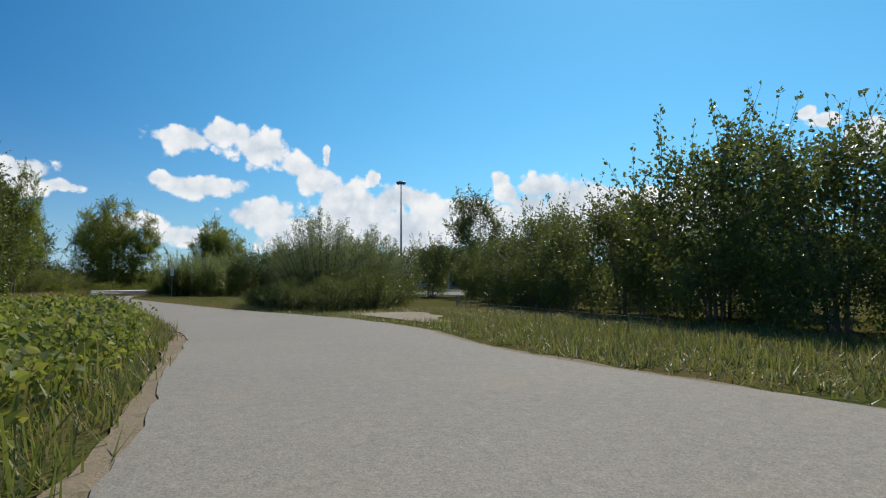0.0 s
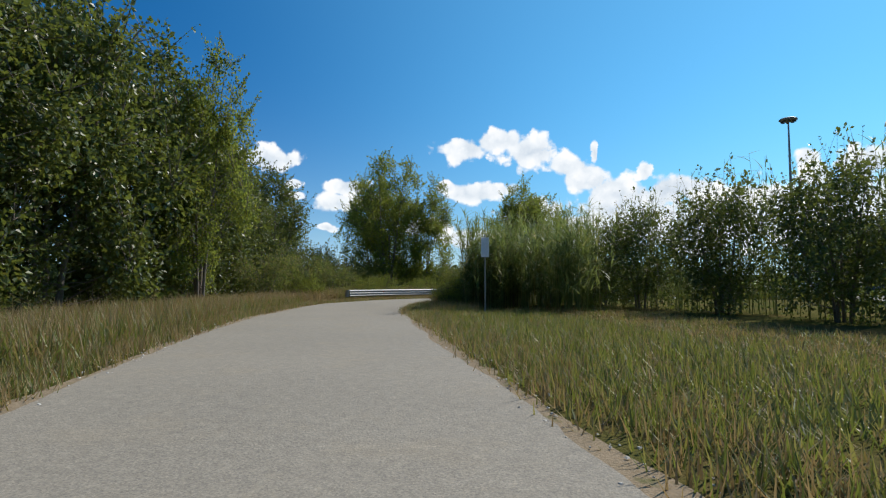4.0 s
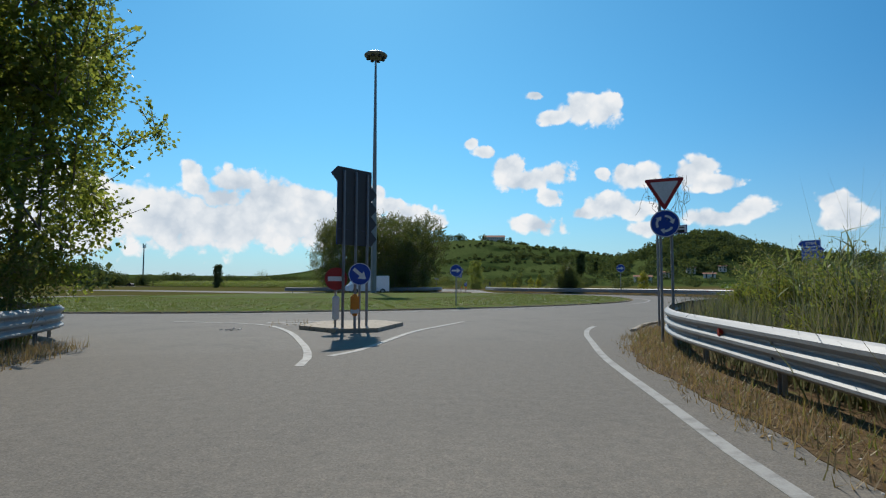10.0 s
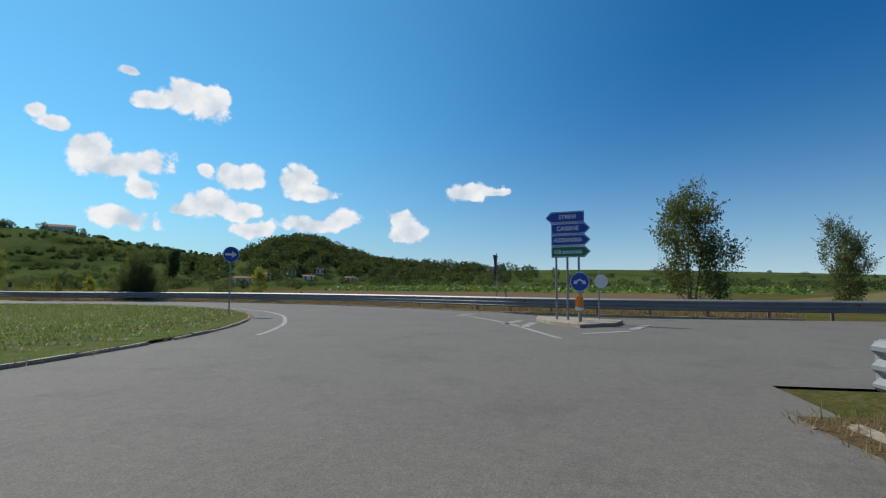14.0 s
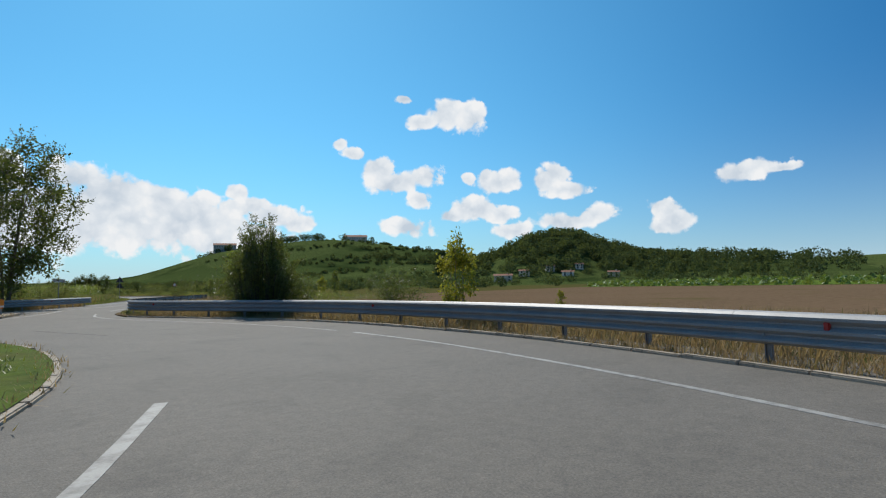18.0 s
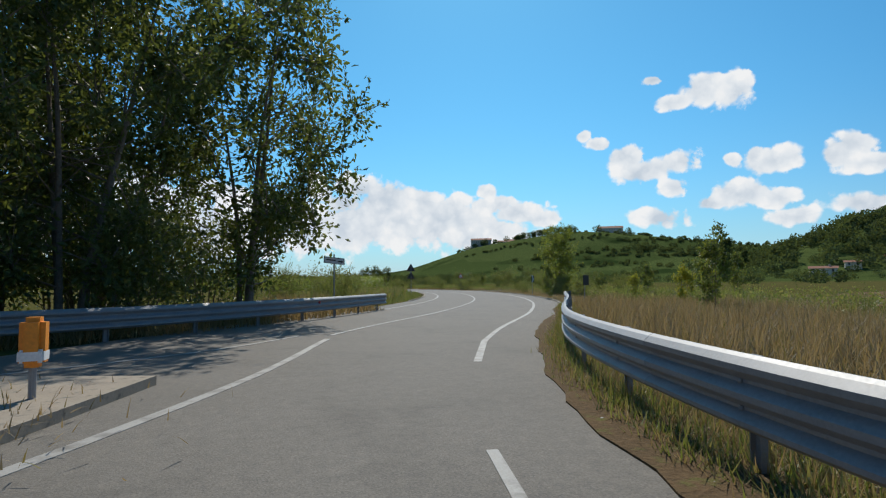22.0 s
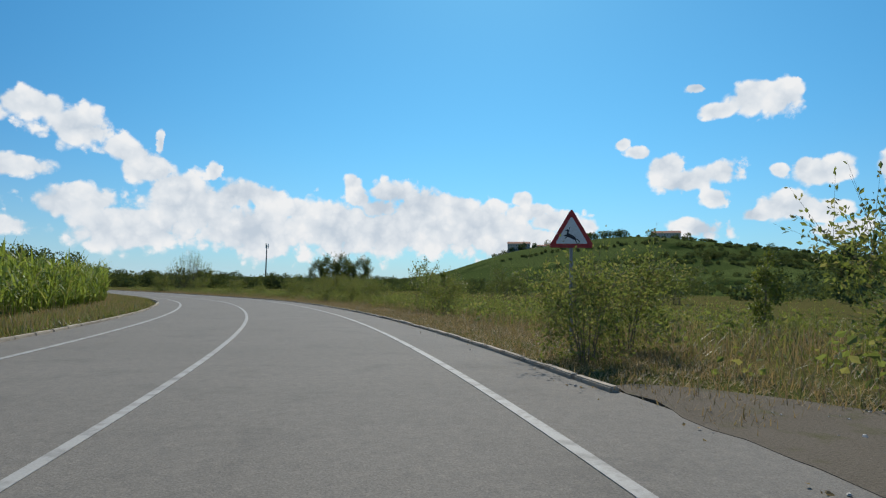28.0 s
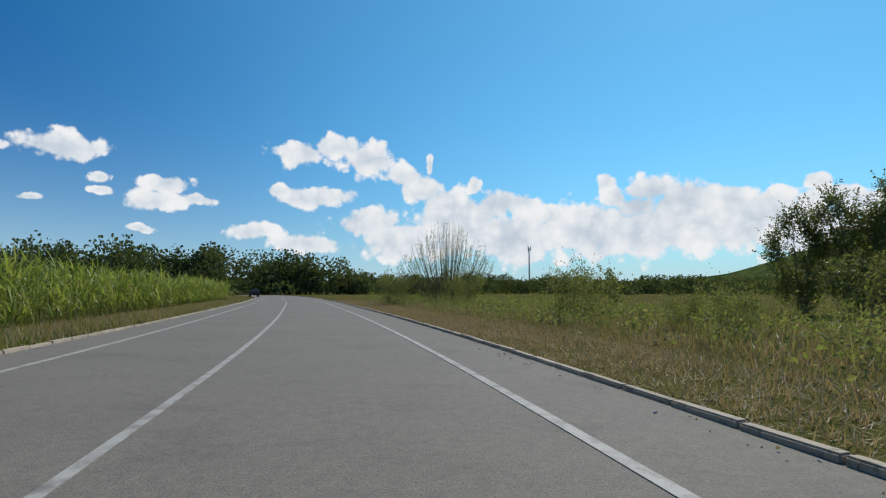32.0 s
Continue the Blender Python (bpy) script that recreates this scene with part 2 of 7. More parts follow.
def surface(name, color, color2=None, rough=0.8, metal=0.0, fine=30.0, coarse=2.5, bump=0.15, depth=0.01, stain=None, stain_at=(0.55, 0.7), vary=0.0, where="Object"):
    """A paint, stone or metal with grain, blotches and fine relief."""
    m = bpy.data.materials.new(name)
    m.use_nodes = True
    nt = m.node_tree
    b = nt.nodes["Principled BSDF"]
    c = nt.nodes.new("ShaderNodeTexCoord").outputs[where]
    grain, blotch = noise_of(nt, c, fine, 6), noise_of(nt, c, coarse, 4)
    color2 = color2 or tuple(v * 0.72 for v in color)
    col = mix_rgb(nt, ramp_of(nt, blotch, 0.3, 0.7), color, color2)
    col = mix_rgb(nt, ramp_of(nt, grain, 0.25, 0.9), col, tuple(min(1, v * (1.25 if bump < 0.45 else 1.6)) for v in color))
    if stain:
        col = mix_rgb(nt, ramp_of(nt, noise_of(nt, c, coarse * 2.3, 7, 0.65), *stain_at), col, stain)
    if vary:
        info = nt.nodes.new("ShaderNodeObjectInfo")
        hsv = nt.nodes.new("ShaderNodeHueSaturation")
        nt.links.new(col, hsv.inputs["Color"])
        nt.links.new(ramp_of(nt, info.outputs["Random"], -0.5 / vary * vary, 1.5), hsv.inputs["Fac"])
        mr = nt.nodes.new("ShaderNodeMapRange")
        mr.inputs[3].default_value, mr.inputs[4].default_value = 1 - vary, 1 + vary
        nt.links.new(info.outputs["Random"], mr.inputs[0])
        nt.links.new(mr.outputs[0], hsv.inputs["Value"])
        hsv.inputs["Fac"].default_value = 1.0
        for l in list(nt.links):
            if l.to_socket == hsv.inputs["Fac"]:
                nt.links.remove(l)
        col = hsv.outputs[0]
    nt.links.new(col, b.inputs["Base Color"])
    b.inputs["Metallic"].default_value = metal
    nt.links.new(wrap_rough(nt, grain, rough), b.inputs["Roughness"])
    if bump:
        bp = nt.nodes.new("ShaderNodeBump")
        bp.inputs["Strength"].default_value, bp.inputs["Distance"].default_value = bump, depth
        nt.links.new(grain, bp.inputs["Height"])
        nt.links.new(bp.outputs[0], b.inputs["Normal"])
    return m


def wrap_rough(nt, grain, rough):
    n = nt.nodes.new("ShaderNodeMapRange")
    n.inputs[3].default_value, n.inputs[4].default_value = max(0.05, rough - 0.12), min(1, rough + 0.12)
    nt.links.new(grain, n.inputs[0])
    return n.outputs[0]


def foliage(name, dark, light, dry=None, dry_share=0.0, through=0.35, rough=0.5, glow=(0.38, 0.43, 0.06)):
    """Leaves: each one its own shade, light shines through them."""
    m = bpy.data.materials.new(name)
    m.use_nodes = True
    nt = m.node_tree
    b = nt.nodes["Principled BSDF"]
    rnd = nt.nodes.new("ShaderNodeNewGeometry").outputs["Random Per Island"]
    c = nt.nodes.new("ShaderNodeTexCoord").outputs["Object"]
    patch = noise_of(nt, c, 0.55, 3)
    col = mix_rgb(nt, rnd, dark, light)
    col = mix_rgb(nt, ramp_of(nt, patch, 0.35, 0.7), col, mix_rgb(nt, rnd, tuple(v * 0.7 for v in dark), light))
    if dry:
        w = nt.nodes.new("ShaderNodeTexWhiteNoise")
        w.noise_dimensions = "1D"
        nt.links.new(rnd, w.inputs["W"])
        col = mix_rgb(nt, ramp_of(nt, w.outputs["Value"], 1 - dry_share, 1 - dry_share + 0.02), col, dry)
    nt.links.new(col, b.inputs["Base Color"])
    b.inputs["Roughness"].default_value = rough
    b.inputs["Specular IOR Level"].default_value = 0.45 if rough < 0.9 else 0.0
    tr = nt.nodes.new("ShaderNodeBsdfTranslucent")
    nt.links.new(mix_rgb(nt, 0.45, col, glow), tr.inputs[0])
    mx = nt.nodes.new("ShaderNodeMixShader")
    mx.inputs[0].default_value = through
    nt.links.new(b.outputs[0], mx.inputs[1])
    nt.links.new(tr.outputs[0], mx.inputs[2])
    nt.links.new(mx.outputs[0], nt.nodes["Material Output"].inputs[0])
    return m


ASPHALT = surface("asphalt", (0.136, 0.122, 0.100), (0.106, 0.095, 0.077), 0.86, fine=55, coarse=0.35, bump=0.6, depth=0.01, stain=(0.086, 0.078, 0.064), stain_at=(0.52, 0.9))
ASPHALT_OLD = surface("old_asphalt", (0.225, 0.198, 0.157), (0.18, 0.16, 0.128), 0.9, fine=45, coarse=0.3, bump=0.6, depth=0.012, stain=(0.29, 0.245, 0.18), stain_at=(0.52, 0.75))
# the old paving runs into the newer one near the end of the access road
nt = ASPHALT_OLD.node_tree
old = nt.nodes["Principled BSDF"].inputs["Base Color"].links[0].from_socket
where = nt.nodes.new("ShaderNodeTexCoord").outputs["Object"]
split = nt.nodes.new("ShaderNodeSeparateXYZ")
nt.links.new(where, split.inputs[0])
run = nt.nodes.new("ShaderNodeMath")
run.operation = "MULTIPLY_ADD"
run.inputs[1].default_value = 9.0
nt.links.new(noise_of(nt, where, 0.4, 5), run.inputs[0])
nt.links.new(split.outputs[1], run.inputs[2])
newer = mix_rgb(nt, ramp_of(nt, noise_of(nt, where, 55, 6), 0.25, 0.9), (0.12, 0.107, 0.087), (0.215, 0.193, 0.158))
nt.links.new(mix_rgb(nt, ramp_of(nt, run.outputs[0], 4.0, 15.0), old, newer), nt.nodes["Principled BSDF"].inputs["Base Color"])
# coarse aggregate and patchy wear in both pavings
for m in (ASPHALT, ASPHALT_OLD):
    nt = m.node_tree
    b = nt.nodes["Principled BSDF"]
    was = b.inputs["Base Color"].links[0].from_socket
    c = nt.nodes.new("ShaderNodeTexCoord").outputs["Object"]
    worn = mix_rgb(nt, ramp_of(nt, noise_of(nt, c, 7.0, 9, 0.78), 0.30, 0.72), (0.80, 0.80, 0.81), (1.20, 1.19, 1.17))
    stone = nt.nodes.new("ShaderNodeTexVoronoi")
    stone.inputs["Scale"].default_value = 85
    nt.links.new(c, stone.inputs["Vector"])
    chip = mix_rgb(nt, ramp_of(nt, stone.outputs["Color"], 0.1, 0.9), (0.80, 0.80, 0.81), (1.2, 1.19, 1.17))
    for tone_ in (worn, chip):
        mul = nt.nodes.new("ShaderNodeMix")
        mul.data_type, mul.blend_type = "RGBA", "MULTIPLY"
        mul.inputs[0].default_value = 1.0
        nt.links.new(was, mul.inputs[6])
        nt.links.new(tone_, mul.inputs[7])
        was = mul.outputs[2]
    nt.links.new(was, b.inputs["Base Color"])
GRAVEL = surface("gravel_dirt", (0.30, 0.25, 0.18), (0.21, 0.17, 0.115), 0.95, fine=45, coarse=0.8, bump=0.7, depth=0.02, stain=(0.17, 0.15, 0.08))
GATE_GRAVEL = surface("grey_gravel", (0.125, 0.105, 0.08), (0.085, 0.072, 0.052), 0.95, fine=38, coarse=0.9, bump=0.8, depth=0.02, stain=(0.10, 0.095, 0.045))
SHOULDER = surface("earth_shoulder", (0.235, 0.18, 0.12), (0.155, 0.12, 0.075), 0.95, fine=40, coarse=1.4, bump=0.7, depth=0.02, stain=(0.12, 0.12, 0.045))
STUBBLE = surface("stubble", (0.15, 0.125, 0.06), (0.115, 0.105, 0.045), 0.95, fine=2.0, coarse=0.05, bump=0.7, depth=0.12, stain=(0.13, 0.15, 0.04))
LITTER = surface("leaf_litter", (0.115, 0.075, 0.04), (0.07, 0.052, 0.03), 0.95, fine=22, coarse=2.2, bump=0.8, depth=0.03, stain=(0.13, 0.13, 0.04))
PAINT = surface("road_paint", (0.34, 0.325, 0.29), (0.26, 0.248, 0.222), 0.7, fine=60, coarse=1.6, bump=0.2, depth=0.003, stain=(0.155, 0.143, 0.122), stain_at=(0.46, 0.70))
PEBBLE = surface("pale_stone", (0.46, 0.43, 0.38), (0.33, 0.30, 0.26), 0.9, fine=30, coarse=5, bump=0.2)
CONCRETE = surface("kerb_concrete", (0.36, 0.30, 0.225), (0.26, 0.215, 0.16), 0.9, fine=40, coarse=3.0, bump=0.4, depth=0.006, stain=(0.14, 0.13, 0.10), vary=0.16)
STEEL = surface("galvanised_steel", (0.26, 0.262, 0.262), (0.195, 0.198, 0.20), 0.55, 0.25, fine=35, coarse=3.0, bump=0.05, depth=0.002, stain=(0.22, 0.20, 0.18), stain_at=(0.62, 0.8), vary=0.08)
POLE = surface("grey_pole_paint", (0.27, 0.275, 0.28), (0.21, 0.215, 0.22), 0.5, 0.5, fine=30, coarse=4, bump=0.04)
LAMP_DARK = surface("lamp_pole_paint", (0.20, 0.21, 0.22), (0.14, 0.15, 0.16), 0.5, 0.3, fine=20, coarse=1)
BACK = surface("sign_back", (0.055, 0.056, 0.058), (0.04, 0.041, 0.043), 0.65, 0.1, fine=20, coarse=2, bump=0.05)
BLUE = surface("sign_blue", (0.012, 0.06, 0.36), (0.010, 0.05, 0.30), 0.45, fine=30, coarse=3, bump=0.03)
GREEN_SIGN = surface("sign_green", (0.01, 0.16, 0.08), (0.01, 0.13, 0.07), 0.45, bump=0.03)
WHITE = surface("sign_white", (0.74, 0.74, 0.72), (0.62, 0.62, 0.60), 0.5, fine=30, coarse=4, bump=0.03)
RED = surface("sign_red", (0.40, 0.022, 0.018), (0.31, 0.025, 0.02), 0.45, fine=30, coarse=4, bump=0.03)
BLACK = surface("sign_black", (0.02, 0.02, 0.022), None, 0.5, bump=0.03)
YELLOW = surface("bollard_yellow", (0.80, 0.27, 0.02), (0.62, 0.20, 0.02), 0.5, fine=30, coarse=5, bump=0.05)
BARK = surface("bark", (0.16, 0.13, 0.10), (0.09, 0.075, 0.06), 0.95, fine=18, coarse=4, bump=0.8, depth=0.03)
TWIG = surface("twig_bark", (0.075, 0.062, 0.048), (0.05, 0.042, 0.034), 0.9, fine=18, coarse=4, bump=0.3)
WOOD = surface("grey_wood", (0.22, 0.19, 0.15), (0.14, 0.12, 0.10), 0.9, fine=25, coarse=3, bump=0.4)
PLASTER = surface("house_plaster", (0.60, 0.55, 0.47), (0.50, 0.46, 0.39), 0.9, fine=6, coarse=0.6, bump=0.1, vary=0.25)
TILES = surface("roof_tiles", (0.30, 0.13, 0.075), (0.22, 0.10, 0.06), 0.9, fine=5, coarse=0.7, bump=0.3)
GLASS_DARK = surface("dark_window", (0.03, 0.035, 0.04), None, 0.15, bump=0)
VAN_WHITE = surface("van_paint", (0.78, 0.78, 0.78), (0.72, 0.72, 0.72), 0.3, fine=10, coarse=1, bump=0.0)
CAR_DARK = surface("car_paint", (0.03, 0.03, 0.035), None, 0.25, 0.2, bump=0.0)
RUBBER = surface("rubber", (0.025, 0.025, 0.025), None, 0.85, bump=0.1)
TAR = surface("road_tar", (0.065, 0.057, 0.047), (0.095, 0.083, 0.068), 0.8, fine=30, coarse=2, bump=0.2)
SOIL = surface("ploughed_soil", (0.145, 0.098, 0.06), (0.115, 0.08, 0.048), 0.95, fine=2.2, coarse=0.06, bump=0.8, depth=0.15, stain=(0.12, 0.10, 0.04), stain_at=(0.55, 0.75))
MEADOW = surface("meadow", (0.078, 0.108, 0.016), (0.056, 0.084, 0.014), 0.95, fine=3.0, coarse=0.12, bump=0.8, depth=0.1, stain=(0.105, 0.08, 0.034), stain_at=(0.46, 0.72))
for m in (MEADOW, GRAVEL, GATE_GRAVEL, SHOULDER, STUBBLE, LITTER):
    m.node_tree.nodes["Principled BSDF"].inputs["Specular IOR Level"].default_value = 0.05
VINE_GROUND = surface("vineyard_ground", (0.095, 0.145, 0.028), (0.08, 0.12, 0.025), 0.95, fine=1.0, coarse=0.05, bump=0.6, depth=0.2, stain=(0.13, 0.14, 0.045))
for m in (VINE_GROUND, SOIL, STUBBLE):
    m.node_tree.nodes["Principled BSDF"].inputs["Specular IOR Level"].default_value = 0.0

LEAF_POPLAR = foliage("poplar_leaf", (0.07, 0.105, 0.02), (0.24, 0.27, 0.05), (0.34, 0.29, 0.03), 0.08, 0.62, 0.42)
LEAF_DARK = foliage("wood_leaf", (0.04, 0.062, 0.018), (0.135, 0.165, 0.042), (0.2, 0.18, 0.03), 0.04, 0.34, 0.4)
LEAF_WILLOW = foliage("willow_leaf", (0.10, 0.13, 0.07), (0.27, 0.30, 0.19), None, 0, 0.45)
LEAF_LOCUST = foliage("locust_leaf", (0.045, 0.065, 0.016), (0.11, 0.14, 0.04), (0.2, 0.19, 0.04), 0.05, 0.34)
LEAF_YELLOW = foliage("yellow_leaf", (0.26, 0.23, 0.02), (0.50, 0.42, 0.03), (0.16, 0.20, 0.03), 0.2, 0.5)
LEAF_SAP = foliage("sapling_leaf", (0.06, 0.09, 0.02), (0.16, 0.20, 0.04), (0.26, 0.24, 0.04), 0.12, 0.4)
LEAF_REED = foliage("reed_leaf", (0.09, 0.135, 0.055), (0.22, 0.27, 0.12), (0.36, 0.31, 0.15), 0.14, 0.5)
LEAF_MAIZE = foliage("maize_leaf", (0.16, 0.23, 0.035), (0.36, 0.43, 0.07), (0.42, 0.36, 0.12), 0.12, 0.5)
GRASS_GREEN = foliage("green_grass", (0.085, 0.112, 0.022), (0.185, 0.21, 0.05), (0.33, 0.25, 0.10), 0.36, 0.35)
LAWN = foliage("lawn_blades", (0.085, 0.125, 0.02), (0.165, 0.21, 0.04), (0.30, 0.24, 0.09), 0.12, 0.35)
GRASS_DRY = foliage("dry_grass", (0.25, 0.178, 0.082), (0.39, 0.285, 0.14), (0.17, 0.16, 0.04), 0.14, 0.4, 0.6, (0.42, 0.28, 0.10))
GRASS_FADED = foliage("faded_grass", (0.13, 0.125, 0.07), (0.27, 0.24, 0.15), (0.11, 0.15, 0.05), 0.35, 0.42, 0.6, (0.30, 0.28, 0.14))
WEED_BRIGHT = foliage("bright_weeds", (0.12, 0.155, 0.02), (0.32, 0.33, 0.05), (0.36, 0.28, 0.06), 0.12, 0.45, 0.6)
RUSTY = foliage("rusty_weeds", (0.09, 0.055, 0.025), (0.20, 0.13, 0.055), (0.10, 0.13, 0.03), 0.35, 0.35, 0.75)
WEED = foliage("weeds", (0.07, 0.095, 0.03), (0.175, 0.20, 0.065), (0.30, 0.23, 0.10), 0.22, 0.48, 0.75)
FAR_LEAF = foliage("far_wood_leaf", (0.055, 0.082, 0.042), (0.115, 0.145, 0.07), None, 0, 0.2, 1.0)
VINE_LEAF = foliage("vine_leaf", (0.08, 0.14, 0.025), (0.17, 0.25, 0.05), None, 0, 0.3)


# ---- building helpers ----
def mesh_of(name, verts, faces, smooth=False):
    """A mesh from an array of points and an array of faces, all with as many corners."""
    verts, faces = np.asarray(verts, np.float32), np.asarray(faces, np.int32)
    me = bpy.data.meshes.new(name)
    me.vertices.add(len(verts))
    me.vertices.foreach_set("co", verts.ravel())
    n, k = faces.shape
    me.loops.add(n * k)
    me.loops.foreach_set("vertex_index", faces.ravel())
    me.polygons.add(n)
    me.polygons.foreach_set("loop_start", np.arange(0, n * k, k, dtype=np.int32))
    me.polygons.foreach_set("use_smooth", np.full(n, bool(smooth)))
    me.update(calc_edges=True)
    return me


def part(name, shape, material, parent=None, label=""):
    """Links a bmesh or a mesh as one object, under a thing or a part."""
    if isinstance(shape, bmesh.types.BMesh):
        me = bpy.data.meshes.new(name)
        bmesh.ops.recalc_face_normals(shape, faces=shape.faces)
        shape.to_mesh(me)
        shape.free()
    else:
        me = shape
    if material and not me.materials:
        me.materials.append(material)
    ob = new(name, me)
    ob.parent = parent
    if label:
        ob["label"] = label
    return ob


def thing(name, m, label, category, group="", kind=""):
    ob = new(name)
    ob.empty_display_size = 0.2
    ob.matrix_world = m
    return tagged(ob, label, category, group, kind)


def box(bm, x0, y0, z0, x1, y1, z1, bevel=0.0):
    r = bmesh.ops.create_cube(bm, size=1, matrix=Matrix.Translation(((x0 + x1) / 2, (y0 + y1) / 2, (z0 + z1) / 2)) @ Matrix.Diagonal((x1 - x0, y1 - y0, z1 - z0, 1)))
    if bevel:
        edges = list({e for v in r["verts"] for e in v.link_edges})
        bmesh.ops.bevel(bm, geom=edges, offset=bevel, segments=2, affect="EDGES")
    return bm


def rod(bm, a, b, r0, r1=None, seg=10):
    a, b = Vector(a), Vector(b)
    m = Matrix.Translation((a + b) / 2) @ (b - a).to_track_quat("Z", "Y").to_matrix().to_4x4()
    bmesh.ops.create_cone(bm, cap_ends=True, segments=seg, radius1=r0, radius2=r0 if r1 is None else r1, depth=(b - a).length, matrix=m)
    return bm


def plate(outline, y0, y1, bevel=0.0):
    """A flat board in the x-z plane between y0 and y1."""
    bm = bmesh.new()
    f = bm.faces.new([bm.verts.new((x, y0, z)) for x, z in outline])
    ext = bmesh.ops.extrude_face_region(bm, geom=[f])
    bmesh.ops.translate(bm, verts=[v for v in ext["geom"] if isinstance(v, bmesh.types.BMVert)], vec=(0, y1 - y0, 0))
    return bm


def disc_outline(r, cx=0.0, cz=0.0, n=36):
    return [(cx + r * math.cos(2 * math.pi * i / n), cz + r * math.sin(2 * math.pi * i / n)) for i in range(n)]


def rounded_triangle(side, cz, r, up=True, n=5):
    h = side * math.sqrt(3) / 2
    s = 1 if up else -1
    corners = [(-side / 2, cz - s * h / 3), (side / 2, cz - s * h / 3), (0, cz + s * 2 * h / 3)]
    c = Vector((0, cz))
    pts = []
    for i, p in enumerate(corners):
        p = Vector(p)
        inner = p + (c - p).normalized() * (2 * r)
        base = math.atan2(p.y - c.y, p.x - c.x)
        for k in range(n):
            a = base + radians(-60 + 120 * k / (n - 1))
            pts.append((inner.x + r * math.cos(a), inner.y + r * math.sin(a)))
    if not up:
        pts = sorted(pts, key=lambda q: math.atan2(q[1] - cz, q[0]))
    else:
        pts = sorted(pts, key=lambda q: math.atan2(q[1] - cz, q[0]))
    return pts


def words(text, size, width, material, parent, x, y, z, facing=1):
    """Raised lettering on a board, centred at x, z; squeezed to the width."""
    cu = bpy.data.curves.new("letters", "FONT")
    cu.body, cu.size, cu.extrude, cu.align_x, cu.align_y = text, size, 0.001, "CENTER", "CENTER"
    cu.offset = size * 0.018
    ob = new("letters", cu)
    dg = bpy.context.evaluated_depsgraph_get()
    me = bpy.data.meshes.new_from_object(ob.evaluated_get(dg))
    bpy.data.objects.remove(ob)
    xs = [v.co.x for v in me.vertices]
    k = min(1.0, width / (max(xs) - min(xs)))
    me.transform(Matrix.Translation((x, y, z)) @ Matrix.Rotation(radians(90), 4, "X") @ Matrix.Diagonal((k, 1, 1, 1)))
    me.materials.clear()
    return part("lettering", me, material, parent)


def spline(points, step):
    """Points every step metres along a smooth line through the given ones."""
    p = np.array(points, float)
    p = np.vstack([2 * p[0] - p[1], p, 2 * p[-1] - p[-2]])
    out = []
    for i in range(1, len(p) - 2):
        n = max(4, int(np.linalg.norm(p[i + 1] - p[i]) / 0.25))
        u = np.linspace(0, 1, n, endpoint=False)[:, None]
        out.append(0.5 * (2 * p[i] + (p[i + 1] - p[i - 1]) * u + (2 * p[i - 1] - 5 * p[i] + 4 * p[i + 1] - p[i + 2]) * u ** 2 + (3 * p[i] - p[i - 1] - 3 * p[i + 1] + p[i + 2]) * u ** 3))
    out = np.vstack(out + [p[-2:-1]])
    d = np.concatenate([[0], np.cumsum(np.linalg.norm(np.diff(out, axis=0), axis=1))])
    s = np.linspace(0, d[-1], max(2, int(round(d[-1] / step)) + 1))
    return np.stack([np.interp(s, d, out[:, i]) for i in range(p.shape[1])], 1)


def normals(line):
    """Unit normals to the right of a plan line."""
    t = np.gradient(line[:, :2], axis=0)
    t /= np.linalg.norm(t, axis=1)[:, None]
    return np.stack([t[:, 1], -t[:, 0]], 1)


def offset(line, d):
    return line[:, :2] + normals(line) * np.reshape(d, (-1, 1))


def ribbon(name, left, right, z, material, label, thick=0.0, cat=""):
    """A paved strip between two lines with as many points."""
    n = len(left)
    z = np.broadcast_to(z, n)
    v = np.vstack([np.column_stack([left, z]), np.column_stack([right, z])])
    i = np.arange(n - 1)
    f = np.column_stack([i, i + n, i + n + 1, i + 1])
    if thick:
        low = v.copy()
        low[:, 2] -= thick
        m = len(v)
        v = np.vstack([v, low])
        f = np.vstack([f, np.column_stack([i, i + 1, i + 1 + m, i + m]), np.column_stack([i + n + 1, i + n, i + n + m, i + n + 1 + m])])
        e = n - 1
        f = np.vstack([f, [[0, m, m + n, n], [e, e + n, e + n + m, e + m]]])
    ob = part(name, mesh_of(name, v, f), material)
    return tagged(ob, label, cat or name.replace("_", " "), kind="structure")


def slab(name, outline, z, material, label, thick=0.0, cat=""):
    bm = bmesh.new()
    f = bm.faces.new([bm.verts.new((x, y, z)) for x, y in outline])
    if f.normal.z < 0:
        f.normal_flip()
    if thick:
        ext = bmesh.ops.extrude_face_region(bm, geom=[f])
        bmesh.ops.translate(bm, verts=[v for v in ext["geom"] if isinstance(v, bmesh.types.BMVert)], vec=(0, 0, -thick))
    bmesh.ops.triangulate(bm, faces=[q for q in bm.faces if len(q.verts) > 4])
    return tagged(part(name, bm, material), label, cat or name.replace("_", " "), kind="structure")


def stripe(points, width, label="worn white painted road line"):
    line = spline(points, 0.8)
    z = 0.0125 if line[:, 1].min() < 28.2 and line[:, 0].min() < 31.2 else 0.004
    return ribbon("road_marking", offset(line, -width / 2), offset(line, width / 2), z, PAINT, label, 0.006, "road marking")


